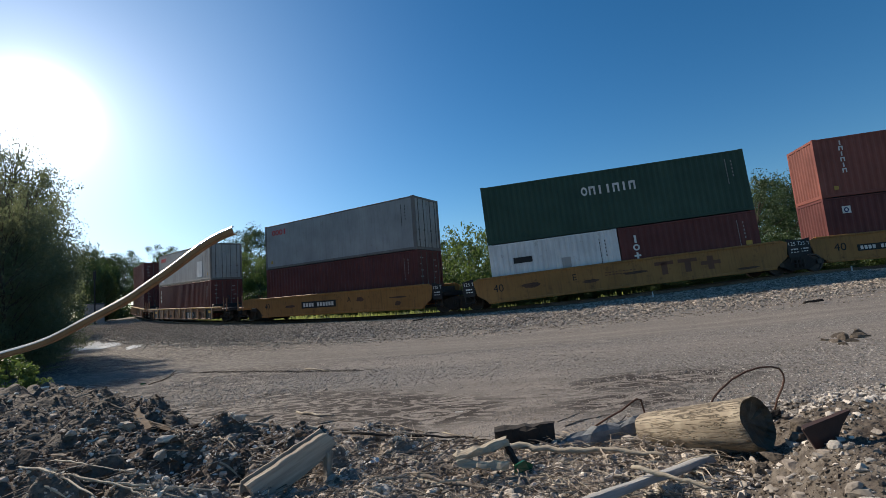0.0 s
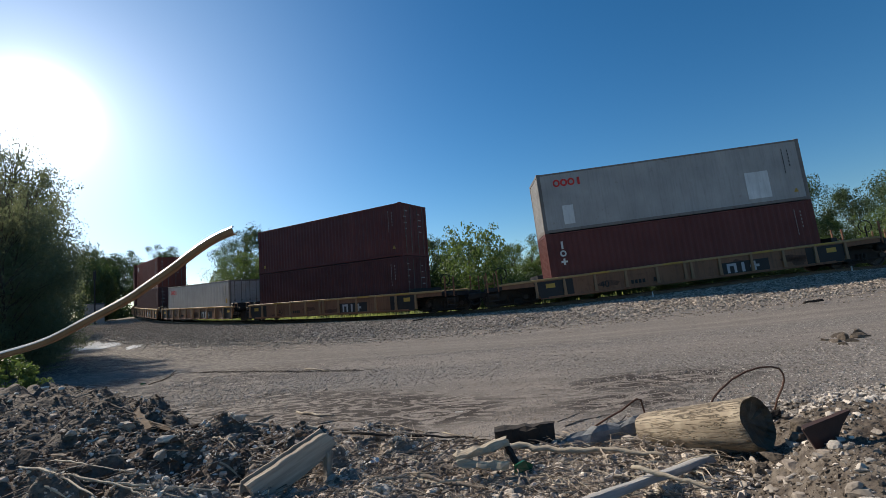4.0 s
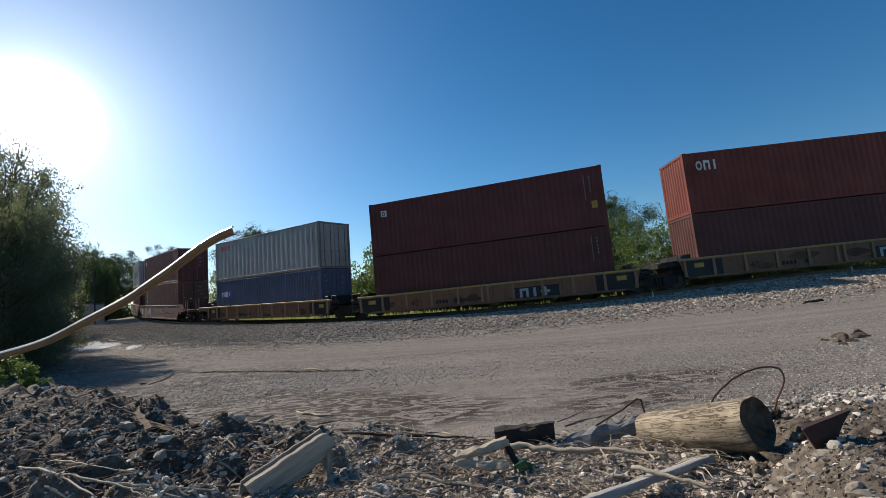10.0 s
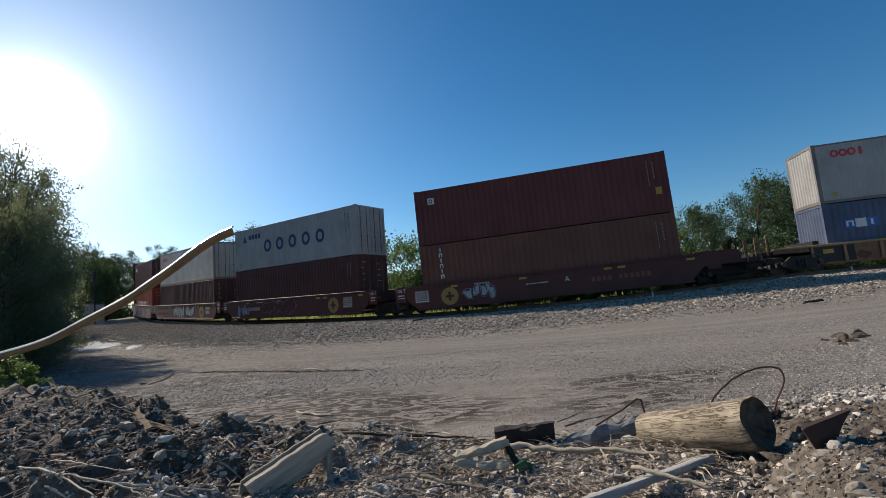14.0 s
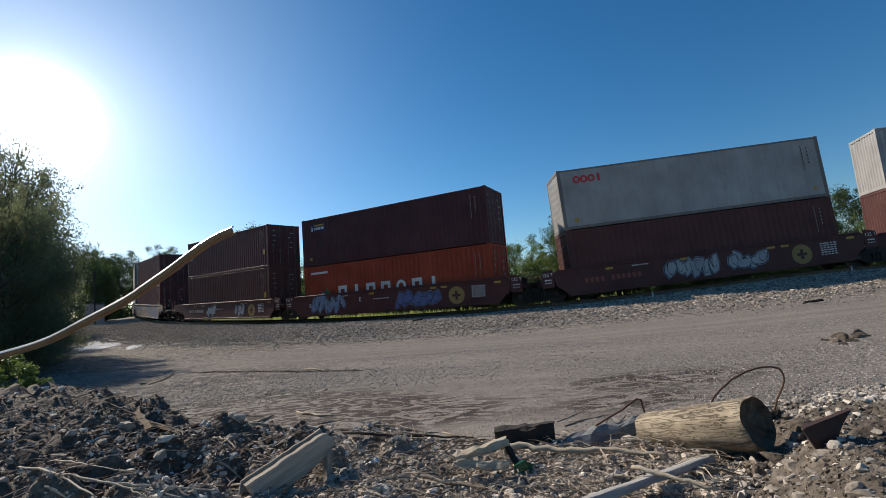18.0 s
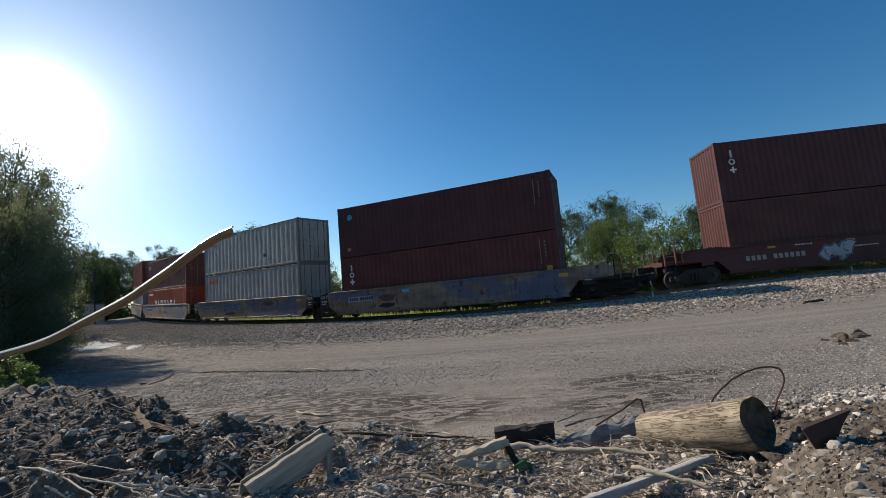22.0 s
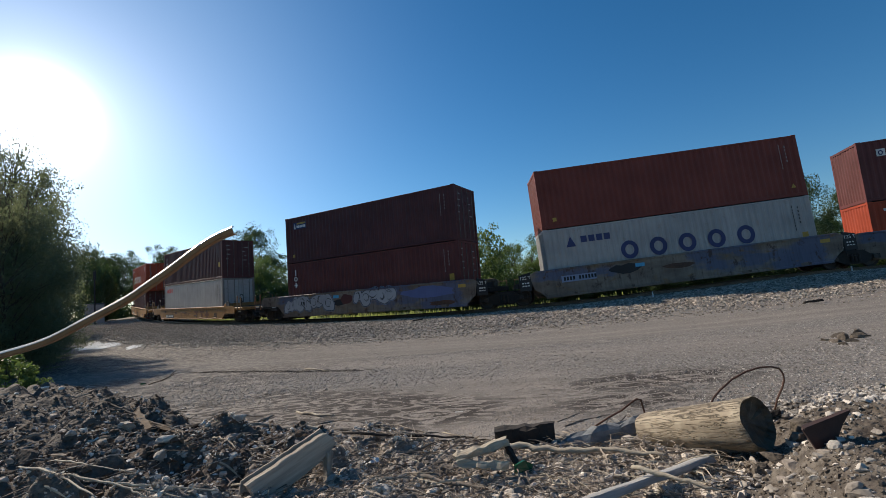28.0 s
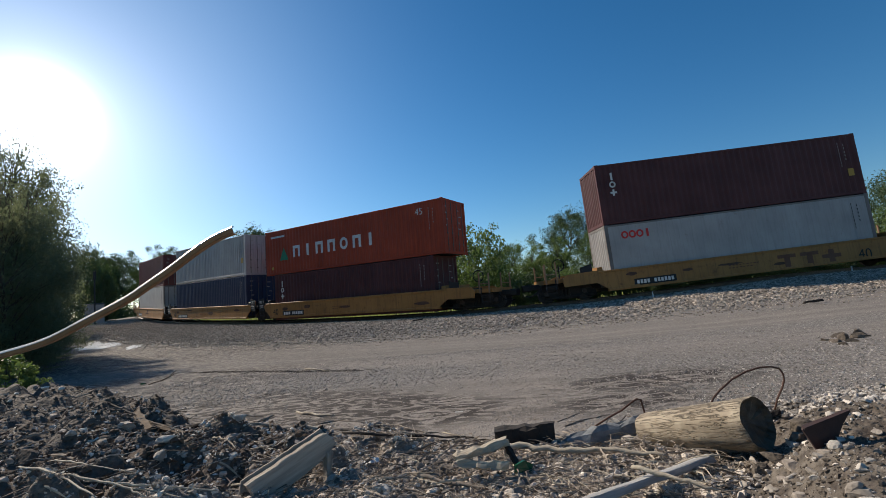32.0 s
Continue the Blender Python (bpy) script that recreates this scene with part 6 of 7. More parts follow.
def grass_strip():
    r = np.random.RandomState(31)
    n = 16000
    s = r.uniform(-55, 38, n)
    lat = -r.uniform(3.8, 6.5, n)
    keep = r.uniform(0, 1, n) < np.clip(0.5 + 1.6 * waves(s, s * 0, 4.0, 52), 0.05, 1) * np.where(s < -4, 1.0, np.where(s < 3, 0.4, 0.06))
    s, lat = s[keep], lat[keep]
    n = len(s)
    th = np.interp(s, S_LINE, T_LINE)
    x = np.interp(s, S_LINE, X_LINE) + lat * np.sin(th)
    y = np.interp(s, S_LINE, Y_LINE) - lat * np.cos(th)
    blade = np.array([(-0.05, 0, -0.02), (0.05, 0, -0.02), (0.10, 0.04, 0.9), (0.02, 0.02, 1.0)])
    kinds = [(blade * (1, 1, 1), np.array([(0, 1, 2, 3)])), (blade * (-1, 1, 0.8) + (0, 0, 0), np.array([(0, 1, 2, 3)]))]
    ob = scatter("grass", np.column_stack([x, y, ground_z(x, y)]), r.uniform(0.42, 0.72, n), GRASSMAT, "sunlit tall grass beyond the track", "grass", kinds, 8)
    return ob


grass_strip()


# ---- far shed and post beyond the bend ----
def far_things():
    x, y = -41.2, 51.8
    z = gz(x, y)
    shed = new("relay_house")
    tagged(shed, "small weathered grey relay house beside the railway bend", "shed")
    shed.matrix_basis = pose(x, y, z, 0, 0, 38)
    part("wall", Shape().box(-0.9, 0.9, -0.8, 0.8, -0.6, 2.15), GREYPAINT, shed)
    part("roof", Shape().prism([(-0.84, 2.14), (0.84, 2.14), (0, 2.35)], -0.95, 0.95), SHEDROOF, shed)
    part("door", Shape().box(-0.4, 0.4, -0.85, -0.81, 0.05, 1.85), GREYPAINT, shed)
    post = new("signal_post")
    px, py = -39.6, 49.8
    post.matrix_basis = pose(px, py, gz(px, py), 0, 0, 40)
    tagged(post, "slim dark signal post beside the track", "signal post")
    part("mast", Shape().tube([(0, 0, -0.2), (0, 0, 6.0)], 0.07, 10), BLACKSTEEL, post)
    part("head", Shape().box(-0.13, 0.13, -0.12, 0.06, 5.0, 6.1, 0.04), BLACKSTEEL, post)
    for x, y, top in ((-41.2, 53.0, 7.2), (-43.4, 54.0, 9.4), (-40.6, 53.0, 6.2), (-45.6, 56.0, 9.0), (-42.4, 53.0, 5.6)):
        k = (top - gz(x, y)) / 10
        copy_thing(bpy.data.objects["tree"], pose(x, y, gz(x, y), 0, 0, x * 50) @ Matrix.Diagonal((k * 0.5, k * 0.5, k, 1)))
    px, py = -28.9, 34.0
    box = part("relay_cabinet", Shape().box(-0.14, 0.14, -0.12, 0.12, -0.1, 1.5, 0.04), SHEDWHITE, at=pose(px, py, gz(px, py), 0, 0, 40))
    tagged(box, "small white trackside cabinet under the trees", "cabinet")


far_things()


# ---- bent yellow beam ----
def bent_beam():
    line = [(-8.2, 5.5, -0.52), (-7.2, 5.35, -0.10), (-6.2, 5.15, 0.25), (-5.42, 5.0, 0.415), (-5.045, 5.0, 0.475), (-4.54, 5.0, 0.58), (-4.09, 5.0, 0.762), (-3.64, 5.0, 0.953),
            (-3.38, 5.0, 1.10), (-3.117, 5.0, 1.256), (-2.787, 5.0, 1.468), (-2.60, 5.0, 1.565), (-2.45, 5.0, 1.622), (-2.377, 5.0, 1.642)]
    ctrl = [Vector(q) for q in line]
    pts = []
    for i in range(len(ctrl) - 1):
        p0, p1, p2, p3 = ctrl[max(i - 1, 0)], ctrl[i], ctrl[i + 1], ctrl[min(i + 2, len(ctrl) - 1)]
        for k in range(5):
            u = k / 5
            pts.append(0.5 * (2 * p1 + (p2 - p0) * u + (2 * p0 - 5 * p1 + 4 * p2 - p3) * u * u + (3 * p1 - p0 - 3 * p2 + p3) * u ** 3))
    pts.append(ctrl[-1])
    beam = new("bent_beam")
    tagged(beam, "bent scuffed yellow steel beam leaning up from the ground", "steel beam")

    def sweep(ring):
        v, f, n = [], [], len(ring)
        for i, q in enumerate(pts):
            d = (pts[min(i + 1, len(pts) - 1)] - pts[max(0, i - 1)]).normalized()
            side = d.cross(Vector((0, 0, 1))).normalized()
            up = side.cross(d)
            k_ = 0.66 + 0.24 * i / (len(pts) - 1)
            v += [q + side * a * k_ + up * (0.015 + (b - 0.015) * k_) for a, b in ring]
        for i in range(len(pts) - 1):
            f += [(i * n + k, i * n + (k + 1) % n, (i + 1) * n + (k + 1) % n, (i + 1) * n + k) for k in range(n)]
        f += [tuple(reversed(range(n))), tuple(range((len(pts) - 1) * n, len(pts) * n))]
        return Shape().add(v, f)
    # a channel: web towards the camera, flanges at top and foot
    part("web", sweep([(0.030, -0.082), (0.036, -0.078), (0.038, -0.030), (0.032, -0.026), (0.022, -0.028), (0.022, -0.082)]), POLEYELLOW, beam)
    # top flange sloped and paled: the sun's glint in shape and colour
    part("top_flange", sweep([(0.036, -0.030), (0.043, -0.026), (0.041, -0.018), (0.006, 0.015), (-0.040, 0.015), (-0.044, 0.006), (0.002, 0.004)]), POLETOP, beam, "sloping top flange, sun glint put into its bright colour")
    part("bottom_flange", sweep([(0.034, -0.094), (0.036, -0.088), (0.030, -0.083), (-0.046, -0.083), (-0.050, -0.088), (-0.046, -0.094)]), POLEYELLOW, beam)


bent_beam()


# ---- things on the heap ----
def log_thing():
    root = new("log")
    tagged(root, "short pale debarked log with beetle-worn surface on rubble", "log")
    a, b = Vector((1.010, 1.572, 0.083)), Vector((0.800, 1.985, -0.046))
    ax = (b - a)
    n, rings = 40, 30
    r = random.Random(3)
    side = ax.cross(Vector((0, 0, 1))).normalized()
    up = side.cross(ax).normalized()
    v, f = [], []
    for i in range(rings):
        t_ = i / (rings - 1)
        rad = 0.0885 * (1 - t_) + 0.073 * t_
        if i == 0 or i == rings - 1:
            rad *= 0.965
        c = a + ax * t_
        for k in range(n):
            w = 2 * math.pi * k / n
            q = rad * (1 - (0.10 * max(0, noise.noise(Vector((w * 1.6, 3.7, 0)))) if i == 0 else 0) + 0.035 * math.sin(3 * w + 1.5 * t_) + 0.02 * math.sin(7 * w + 4 * t_) + 0.012 * noise.noise(Vector((w * 3, t_ * 14, 0))))
            v.append(c + side * math.cos(w) * q + up * math.sin(w) * q)
    for i in range(rings - 1):
        for k in range(n):
            f.append((i * n + k, i * n + (k + 1) % n, (i + 1) * n + (k + 1) % n, (i + 1) * n + k))
    m, t, bs = nodes_of("debarked_log")
    vec = coords(t, (1, 1, 1))
    warp = t.nodes.new("ShaderNodeTexNoise")
    warp.inputs["Scale"].default_value = 1.0
    warp.inputs["Detail"].default_value = 3
    warp.inputs["Distortion"].default_value = 1.2
    t.links.new(coords(t, (7, 74, 74)), warp.inputs["Vector"])
    groove = ramp(t, warp.outputs["Fac"], ((0.44, (1, 1, 1)), (0.475, (0, 0, 0)), (0.48, (0, 0, 0)), (0.53, (1, 1, 1))))
    blotch = ramp(t, noise_of(t, vec, 9, 5), ((0.35, (0, 0, 0)), (0.65, (1, 1, 1))))
    colr = mix(t, blotch, (0.245, 0.190, 0.128), (0.42, 0.340, 0.238))
    colr = mix(t, groove, mix(t, 0.5, colr, (0.13, 0.09, 0.055)), colr)
    t.links.new(colr, bs.inputs["Base Color"])
    bs.inputs["Roughness"].default_value = 0.8
    bump(t, bs, mix(t, 0.25, groove, noise_of(t, vec, 60, 4)), 1.0, 0.010)
    home = Matrix((ax.normalized(), side, up)).transposed().to_4x4()
    home.translation = (a + b) / 2
    root.matrix_basis = home
    back = home.inverted()
    v = [back @ q for q in v]
    ax = Vector((ax.length, 0, 0))
    body = Shape().add(v, f).mesh("body", True)
    body.materials.append(m)
    part("body", body, None, root)
    for i, name, mat_ in ((0, "cut_end", ROTWOOD), (rings - 1, "far_end", GREYWOOD)):
        ring = [v[i * n + k] for k in range(n)]
        c = sum(ring, Vector()) / n + (ax.normalized() * (0.006 if i == 0 else -0.006))
        mid = [q.lerp(c, r.uniform(0.10, 0.2)) + ax.normalized() * (0.022 if i == 0 else 0) * r.uniform(0.6, 1.2) for q in ring]
        c = c + ax.normalized() * (0.03 if i == 0 else 0)
        e = Shape().add([*ring, *mid, c], [(k, (k + 1) % n, n + (k + 1) % n, n + k) for k in range(n)] + [(n + k, n + (k + 1) % n, 2 * n) for k in range(n)])
        part(name, e, mat_, root, "dark rotten end" if i == 0 else "")


log_thing()


def beam_between(name, a, b, w, h, material, label, category, twist=0.0, wear=0.004, seed=1):
    """A timber or strip from a to b with roughened edges."""
    a, b = Vector(a), Vector(b)
    d = (b - a).normalized()
    side = d.cross(Vector((0, 0, 1))).normalized()
    up = side.cross(d)
    side, up = side * math.cos(twist) + up * math.sin(twist), up * math.cos(twist) - side * math.sin(twist)
    r = random.Random(seed)
    c = min(w, h) * 0.09
    ring = [(-w / 2 + c, -h / 2), (w / 2 - c, -h / 2), (w / 2, -h / 2 + c), (w / 2, h / 2 - c), (w / 2 - c, h / 2), (-w / 2 + c, h / 2), (-w / 2, h / 2 - c), (-w / 2, -h / 2 + c)]
    n, steps = 8, 9
    v, f = [], []
    for i in range(steps):
        q = a.lerp(b, i / (steps - 1))
        for x, y in ring:
            end = (i in (0, steps - 1)) * r.uniform(-1, 1) * wear * 3
            v.append(q + side * (x + r.uniform(-1, 1) * wear) + up * (y + r.uniform(-1, 1) * wear) + d * end)
    for i in range(steps - 1):
        f += [(i * n + k, i * n + (k + 1) % n, (i + 1) * n + (k + 1) % n, (i + 1) * n + k) for k in range(n)]
    f += [tuple(reversed(range(n))), tuple(range((steps - 1) * n, steps * n))]
    home = Matrix((d, side, up)).transposed().to_4x4()
    home.translation = (a + b) / 2
    back = home.inverted()
    ob = part(name, Shape().add([back @ q for q in v], f), material, at=home)
    return tagged(ob, label, category)


def stick(name, pts, radius, material, label, category="stick", seed=1, n=7):
    r = random.Random(seed)
    fine = []
    P = [Vector(q) for q in pts]
    for i in range(len(P) - 1):
        for k in range(4):
            fine.append(P[i].lerp(P[i + 1], k / 4) + Vector((r.uniform(-1, 1), r.uniform(-1, 1), r.uniform(-1, 1))) * radius * 0.5)
    fine.append(P[-1])
    radii = [radius * (1 - 0.55 * i / (len(fine) - 1)) * r.uniform(0.8, 1.15) * (0.45 if i in (0, len(fine) - 1) else 1) for i in range(len(fine))]
    ob = part(name, Shape().tube(fine, radii, n).mesh(name, True), material)
    return tagged(ob, label, category)


def rock(x, y, size, material, label, seed, up=0.3, category="rock"):
    v, f = stone_kind(seed, 3)
    r = random.Random(seed)
    bm = bmesh.new()
    vs = [bm.verts.new(q) for q in v]
    for q in f:
        bm.faces.new([vs[i] for i in q])
    for q in bm.verts:
        q.co += q.co.normalized() * 0.10 * noise.noise(q.co * 2.3 + Vector((seed, 0, 0)))
    me = bpy.data.meshes.new("rock")
    bmesh.ops.scale(bm, vec=(size, size, size), verts=bm.verts)
    bm.to_mesh(me)
    bm.free()
    ob = part("rock", me, material, at=pose(x, y, gz(x, y) + size * up, r.uniform(-20, 20), r.uniform(-20, 20), r.uniform(0, 360)))
    return tagged(ob, label, category)


def worn_plate(ring, y0, y1, wear, seed):
    """A thick plate with an outline in x and z, its outline worn and its arrises broken."""
    r = random.Random(seed)
    fine = []
    for (xa, za), (xb, zb) in zip(ring, ring[1:] + ring[:1]):
        m = max(1, int(math.hypot(xb - xa, zb - za) / 0.025))
        fine += [(xa + (xb - xa) * k / m + r.uniform(-1, 1) * wear, za + (zb - za) * k / m + r.uniform(-1, 1) * wear) for k in range(m)]
    cx, cz = sum(q[0] for q in fine) / len(fine), sum(q[1] for q in fine) / len(fine)
    c, n = (y1 - y0) * 0.10, len(fine)
    v = []
    for y, pull in ((y0, c), (y0 + c, 0), (y1 - c, 0), (y1, c)):
        for x, z in fine:
            d = max(1e-6, math.hypot(cx - x, cz - z))
            v.append((x + (cx - x) / d * pull, y, z + (cz - z) / d * pull))
    f = [(k * n + i, k * n + (i + 1) % n, (k + 1) * n + (i + 1) % n, (k + 1) * n + i) for k in range(3) for i in range(n)]
    return Shape().add(v, f + [tuple(reversed(range(n))), tuple(range(3 * n, 4 * n))])


def up_from(x, y, dz):
    return (x, y, gz(x, y) + dz)


def heap_things():
    # tilted timber offcut propped on a block
    home = pose(-0.80, 1.70, 0.0, -9, -18.5, 39.5)

    def sloped(ring):
        c, s_ = math.cos(radians(18.5)), math.sin(radians(18.5))
        return [(x * c + z * s_, z * c - x * s_) for x, z in ring]
    timber = new("timber_offcut")
    tagged(timber, "weathered grey timber offcut with a split edge propped on rubble", "timber")
    timber.matrix_basis = home
    part("body", worn_plate(sloped([(0.02, -0.05), (-0.004, -0.004), (0.06, 0.018), (0.18, 0.058), (0.30, 0.100), (0.316, 0.098), (0.350, 0.052), (0.318, 0.020), (0.272, -0.005), (0.20, -0.036), (0.14, -0.060), (0.08, -0.066)]), -0.012, 0.034, 0.0022, 4), GREYWOOD, timber)
    part("split_edge", worn_plate(sloped([(-0.02, -0.04), (-0.01, 0.004), (0.10, 0.044), (0.22, 0.085), (0.312, 0.116), (0.335, 0.085), (0.20, 0.02)]), 0.044, 0.058, 0.002, 5), GREYWOOD, timber, "thin edge split from the timber")
    part("wedge", worn_plate(sloped([(-0.01, -0.03), (0.315, 0.075), (0.30, 0.03), (0.05, -0.05)]), 0.034, 0.044, 0.0, 6), GREYWOOD, timber)
    for i, (x, y, s_) in enumerate(((-0.80, 1.655, 0.020), (-0.745, 1.66, 0.026), (-0.70, 1.70, 0.022), (-0.655, 1.72, 0.027), (-0.61, 1.75, 0.020), (-0.575, 1.80, 0.024), (-0.86, 1.68, 0.018), (-0.52, 1.82, 0.022))):
        rock(x, y, s_, (ROCK, CONCRETE)[i % 2], ("rough grey stone against the timber offcut", "broken concrete piece against the timber offcut")[i % 2], 700 + i, 0.5)
    beam_between("timber_prop", (-0.555, 1.87, -0.12), (-0.548, 1.885, 0.03), 0.030, 0.022, GREYWOOD, "small grey wood block under a timber offcut", "timber", 0.3, 0.003, 6)
    # charred block, bluish concrete lump, pale pole
    beam_between("charred_block", (0.165, 2.06, -0.040), (0.41, 2.04, -0.034), 0.10, 0.088, CHARWOOD, "charred dark wood block at the heap's edge", "wood block", 0.1, 0.008, 8)
    beam_between("concrete_lump", (0.47, 2.0, -0.085), (0.80, 2.03, -0.040), 0.09, 0.085, BLUECONC, "broken bluish grey concrete block beside the log", "concrete lump", 0.3, 0.013, 21)
    rock(0.72, 2.12, 0.03, PALESTONE, "pale stone behind the log", 23, 0.8)
    stick("branch", [(0.105, 1.925, -0.022), (0.236, 1.905, -0.028), (0.342, 1.854, -0.032), (0.504, 1.775, -0.030), (0.66, 1.701, -0.032), (0.73, 1.66, -0.034)], 0.0145, PALEWOOD, "long pale peeled branch lying against the log", seed=2)
    beam_between("lath", (0.30, 1.30, 0.0), (0.835, 1.58, -0.02), 0.034, 0.022, BLEACHED, "flat pale grey lath lying on rubble", "lath", 0.25, 0.002, 9)
    stick("branch", [(0.52, 1.46, 0.02), (0.60, 1.40, 0.015), (0.70, 1.31, 0.0)], 0.010, PALEWOOD, "thin pale peeled stick over the lath", seed=5)
    stick("branch", [(0.72, 1.58, -0.03), (0.80, 1.57, -0.01), (0.86, 1.56, -0.005)], 0.008, PALEWOOD, "short pale split stick below the log", seed=6)
    # split pale wood
    for i, (a, b, w) in enumerate((((-0.02, 1.70, 0.02), (0.17, 1.78, 0.035), 0.038), ((-0.01, 1.66, 0.01), (0.15, 1.63, 0.0), 0.034))):
        beam_between("split_wood", a, b, w, 0.025, PALEWOOD, "splintered pale wood piece in rubble", "wood piece", 0.4 * i, 0.0055, 12 + i)
    beam_between("wood_stake", (0.165, 1.79, 0.035), (0.20, 1.70, -0.04), 0.018, 0.018, CHARWOOD, "short dark wood stake leaning on debris", "stake", 0.2, 0.003, 17)
    # green glass
    part("x", Shape().add([(0, 0, 0), (0.07, 0.01, 0), (0.075, 0.012, 0.03), (0.045, 0.02, 0.042), (0.0, 0.008, 0.028), (0.01, 0.012, 0.0), (0.07, 0.022, 0.0), (0.07, 0.024, 0.028), (0.04, 0.03, 0.038), (0.005, 0.02, 0.025)],
         [(0, 1, 2, 3, 4), (9, 8, 7, 6, 5), (0, 5, 6, 1), (1, 6, 7, 2), (2, 7, 8, 3), (3, 8, 9, 4), (4, 9, 5, 0)]), GREENGLASS, at=pose(0.175, 1.66, gz(0.175, 1.66) + 0.016, 10, 8, 15)).name = "glass_shard"
    tagged(bpy.data.objects["glass_shard"], "green bottle glass shard in rubble", "glass shard")
    # wires
    loop = [(1.11, 2.12, -0.06), (1.138, 2.1, -0.008), (1.165, 2.1, 0.035), (1.202, 2.1, 0.067), (1.262, 2.1, 0.108), (1.331, 2.1, 0.136), (1.395, 2.1, 0.148), (1.45, 2.1, 0.147), (1.485, 2.1, 0.134), (1.498, 2.1, 0.11), (1.497, 2.1, 0.08), (1.485, 2.1, 0.053), (1.451, 2.1, 0.0), (1.43, 2.1, -0.05)]
    ob = part("wire_loop", Shape().tube(loop, 0.0046, 6).mesh("wire_loop", True), RUSTIRON)
    tagged(ob, "rusty wire bent into a loop behind the log", "wire")
    ob = part("bent_wire", Shape().tube([(0.60, 2.2, -0.10), (0.651, 2.2, -0.065), (0.715, 2.2, -0.034), (0.775, 2.2, -0.010), (0.83, 2.2, 0.024), (0.855, 2.2, 0.036), (0.874, 2.2, 0.030), (0.882, 2.2, -0.023), (0.89, 2.2, -0.09)], 0.005, 6).mesh("bent_wire", True), RUSTIRON)
    tagged(ob, "rusty bent wire sticking out of debris", "wire")
    # iron angle in the bank
    ang = new("iron_angle")
    tagged(ang, "rusty angle iron stuck in the earth bank", "angle iron")
    ang.matrix_basis = pose(1.031, 1.325, gz(1.03, 1.325) + 0.030, 0, 0, -8)
    part("plate", Shape().plate([(-0.056, 0.014), (-0.052, 0.022), (0.0, 0.038), (0.072, 0.063), (0.075, 0.060), (0.050, 0.026), (0.034, -0.004), (0.020, -0.05), (-0.012, -0.075), (-0.032, -0.035)], -0.005, 0.004), SHADEIRON, ang)
    part("lip", Shape().add([(-0.054, -0.012, 0.022), (0.072, -0.007, 0.063), (0.074, 0.006, 0.064), (-0.052, 0.006, 0.024), (-0.054, -0.012, 0.017), (0.072, -0.007, 0.058), (0.074, 0.006, 0.059), (-0.052, 0.006, 0.019)], [(0, 1, 2, 3), (7, 6, 5, 4), (0, 4, 5, 1), (1, 5, 6, 2), (2, 6, 7, 3), (3, 7, 4, 0)]), SHADEIRON, ang)
    # larger stones
    for i, (x, y, s_) in enumerate(((0.26, 1.36, 0.055), (0.13, 1.32, 0.035), (0.95, 1.36, 0.06), (1.02, 1.28, 0.045), (1.16, 1.30, 0.04), (1.28, 1.34, 0.045), (1.40, 1.50, 0.04), (1.22, 1.46, 0.035), (1.06, 1.50, 0.05), (-0.86, 2.25, 0.06), (-1.16, 2.35, 0.07), (-1.02, 2.05, 0.055), (-1.55, 2.3, 0.06), (-0.30, 1.55, 0.035), (-0.65, 1.58, 0.04), (-0.12, 1.50, 0.03), (0.05, 1.55, 0.035), (-1.9, 2.6, 0.08), (-1.3, 1.75, 0.045), (1.5, 1.7, 0.04))):
        rock(x, y, s_ * (0.34 if x > 0.9 else 0.5), (ROCK, CONCRETE, ROCK, PALESTONE)[i % 4], ("rough grey stone in the rubble heap", "broken concrete piece in the rubble heap", "rough grey stone in the rubble heap", "pale angular stone in the rubble heap")[i % 4], 40 + i, 0.35)
    for i, (x, y, s_) in enumerate(((0.14, 1.43, 0.0336), (-0.06, 1.56, 0.0213), (0.65, 1.36, 0.0224), (0.79, 1.42, 0.0221), (0.62, 1.50, 0.0191), (0.90, 1.45, 0.0217), (0.93, 1.44, 0.0172), (0.91, 1.32, 0.0219), (0.91, 1.23, 0.0168), (0.92, 1.09, 0.0196), (0.98, 1.27, 0.0218), (0.53, 1.50, 0.016), (-0.34, 1.60, 0.0178), (-0.42, 1.54, 0.0203), (-0.24, 1.60, 0.0147), (-0.65, 1.76, 0.0188), (-0.72, 1.63, 0.0162), (-1.21, 2.04, 0.0323), (-1.34, 2.11, 0.0569), (-1.45, 2.43, 0.0385), (-1.33, 2.04, 0.0387), (-1.44, 2.03, 0.0339), (-1.15, 2.27, 0.0231), (-1.73, 2.21, 0.0445), (-1.98, 2.34, 0.0418), (-3.01, 3.41, 0.07), (-1.79, 2.42, 0.0411), (0.26, 1.59, 0.0161), (0.37, 1.64, 0.0137), (0.46, 1.62, 0.0153), (1.06, 1.49, 0.0166), (1.30, 1.62, 0.0113), (1.40, 1.59, 0.0116), (1.15, 1.49, 0.0103))):
        rock(x, y, s_ * 0.62, (PALESTONE, ROCK, CONCRETE)[i % 3], ("pale worn stone on the rubble heap", "rough grey stone on the rubble heap", "broken grey concrete lump on the rubble heap")[i % 3], 440 + i, 0.4)
    # pale shard standing at the edge
    rock(-1.25, 2.62, 0.03, PALESTONE, "pale upright stone shard at the heap's edge", 91, 0.9)
    # litter that can be told apart
    z = gz(2.9, 3.35) + 0.012
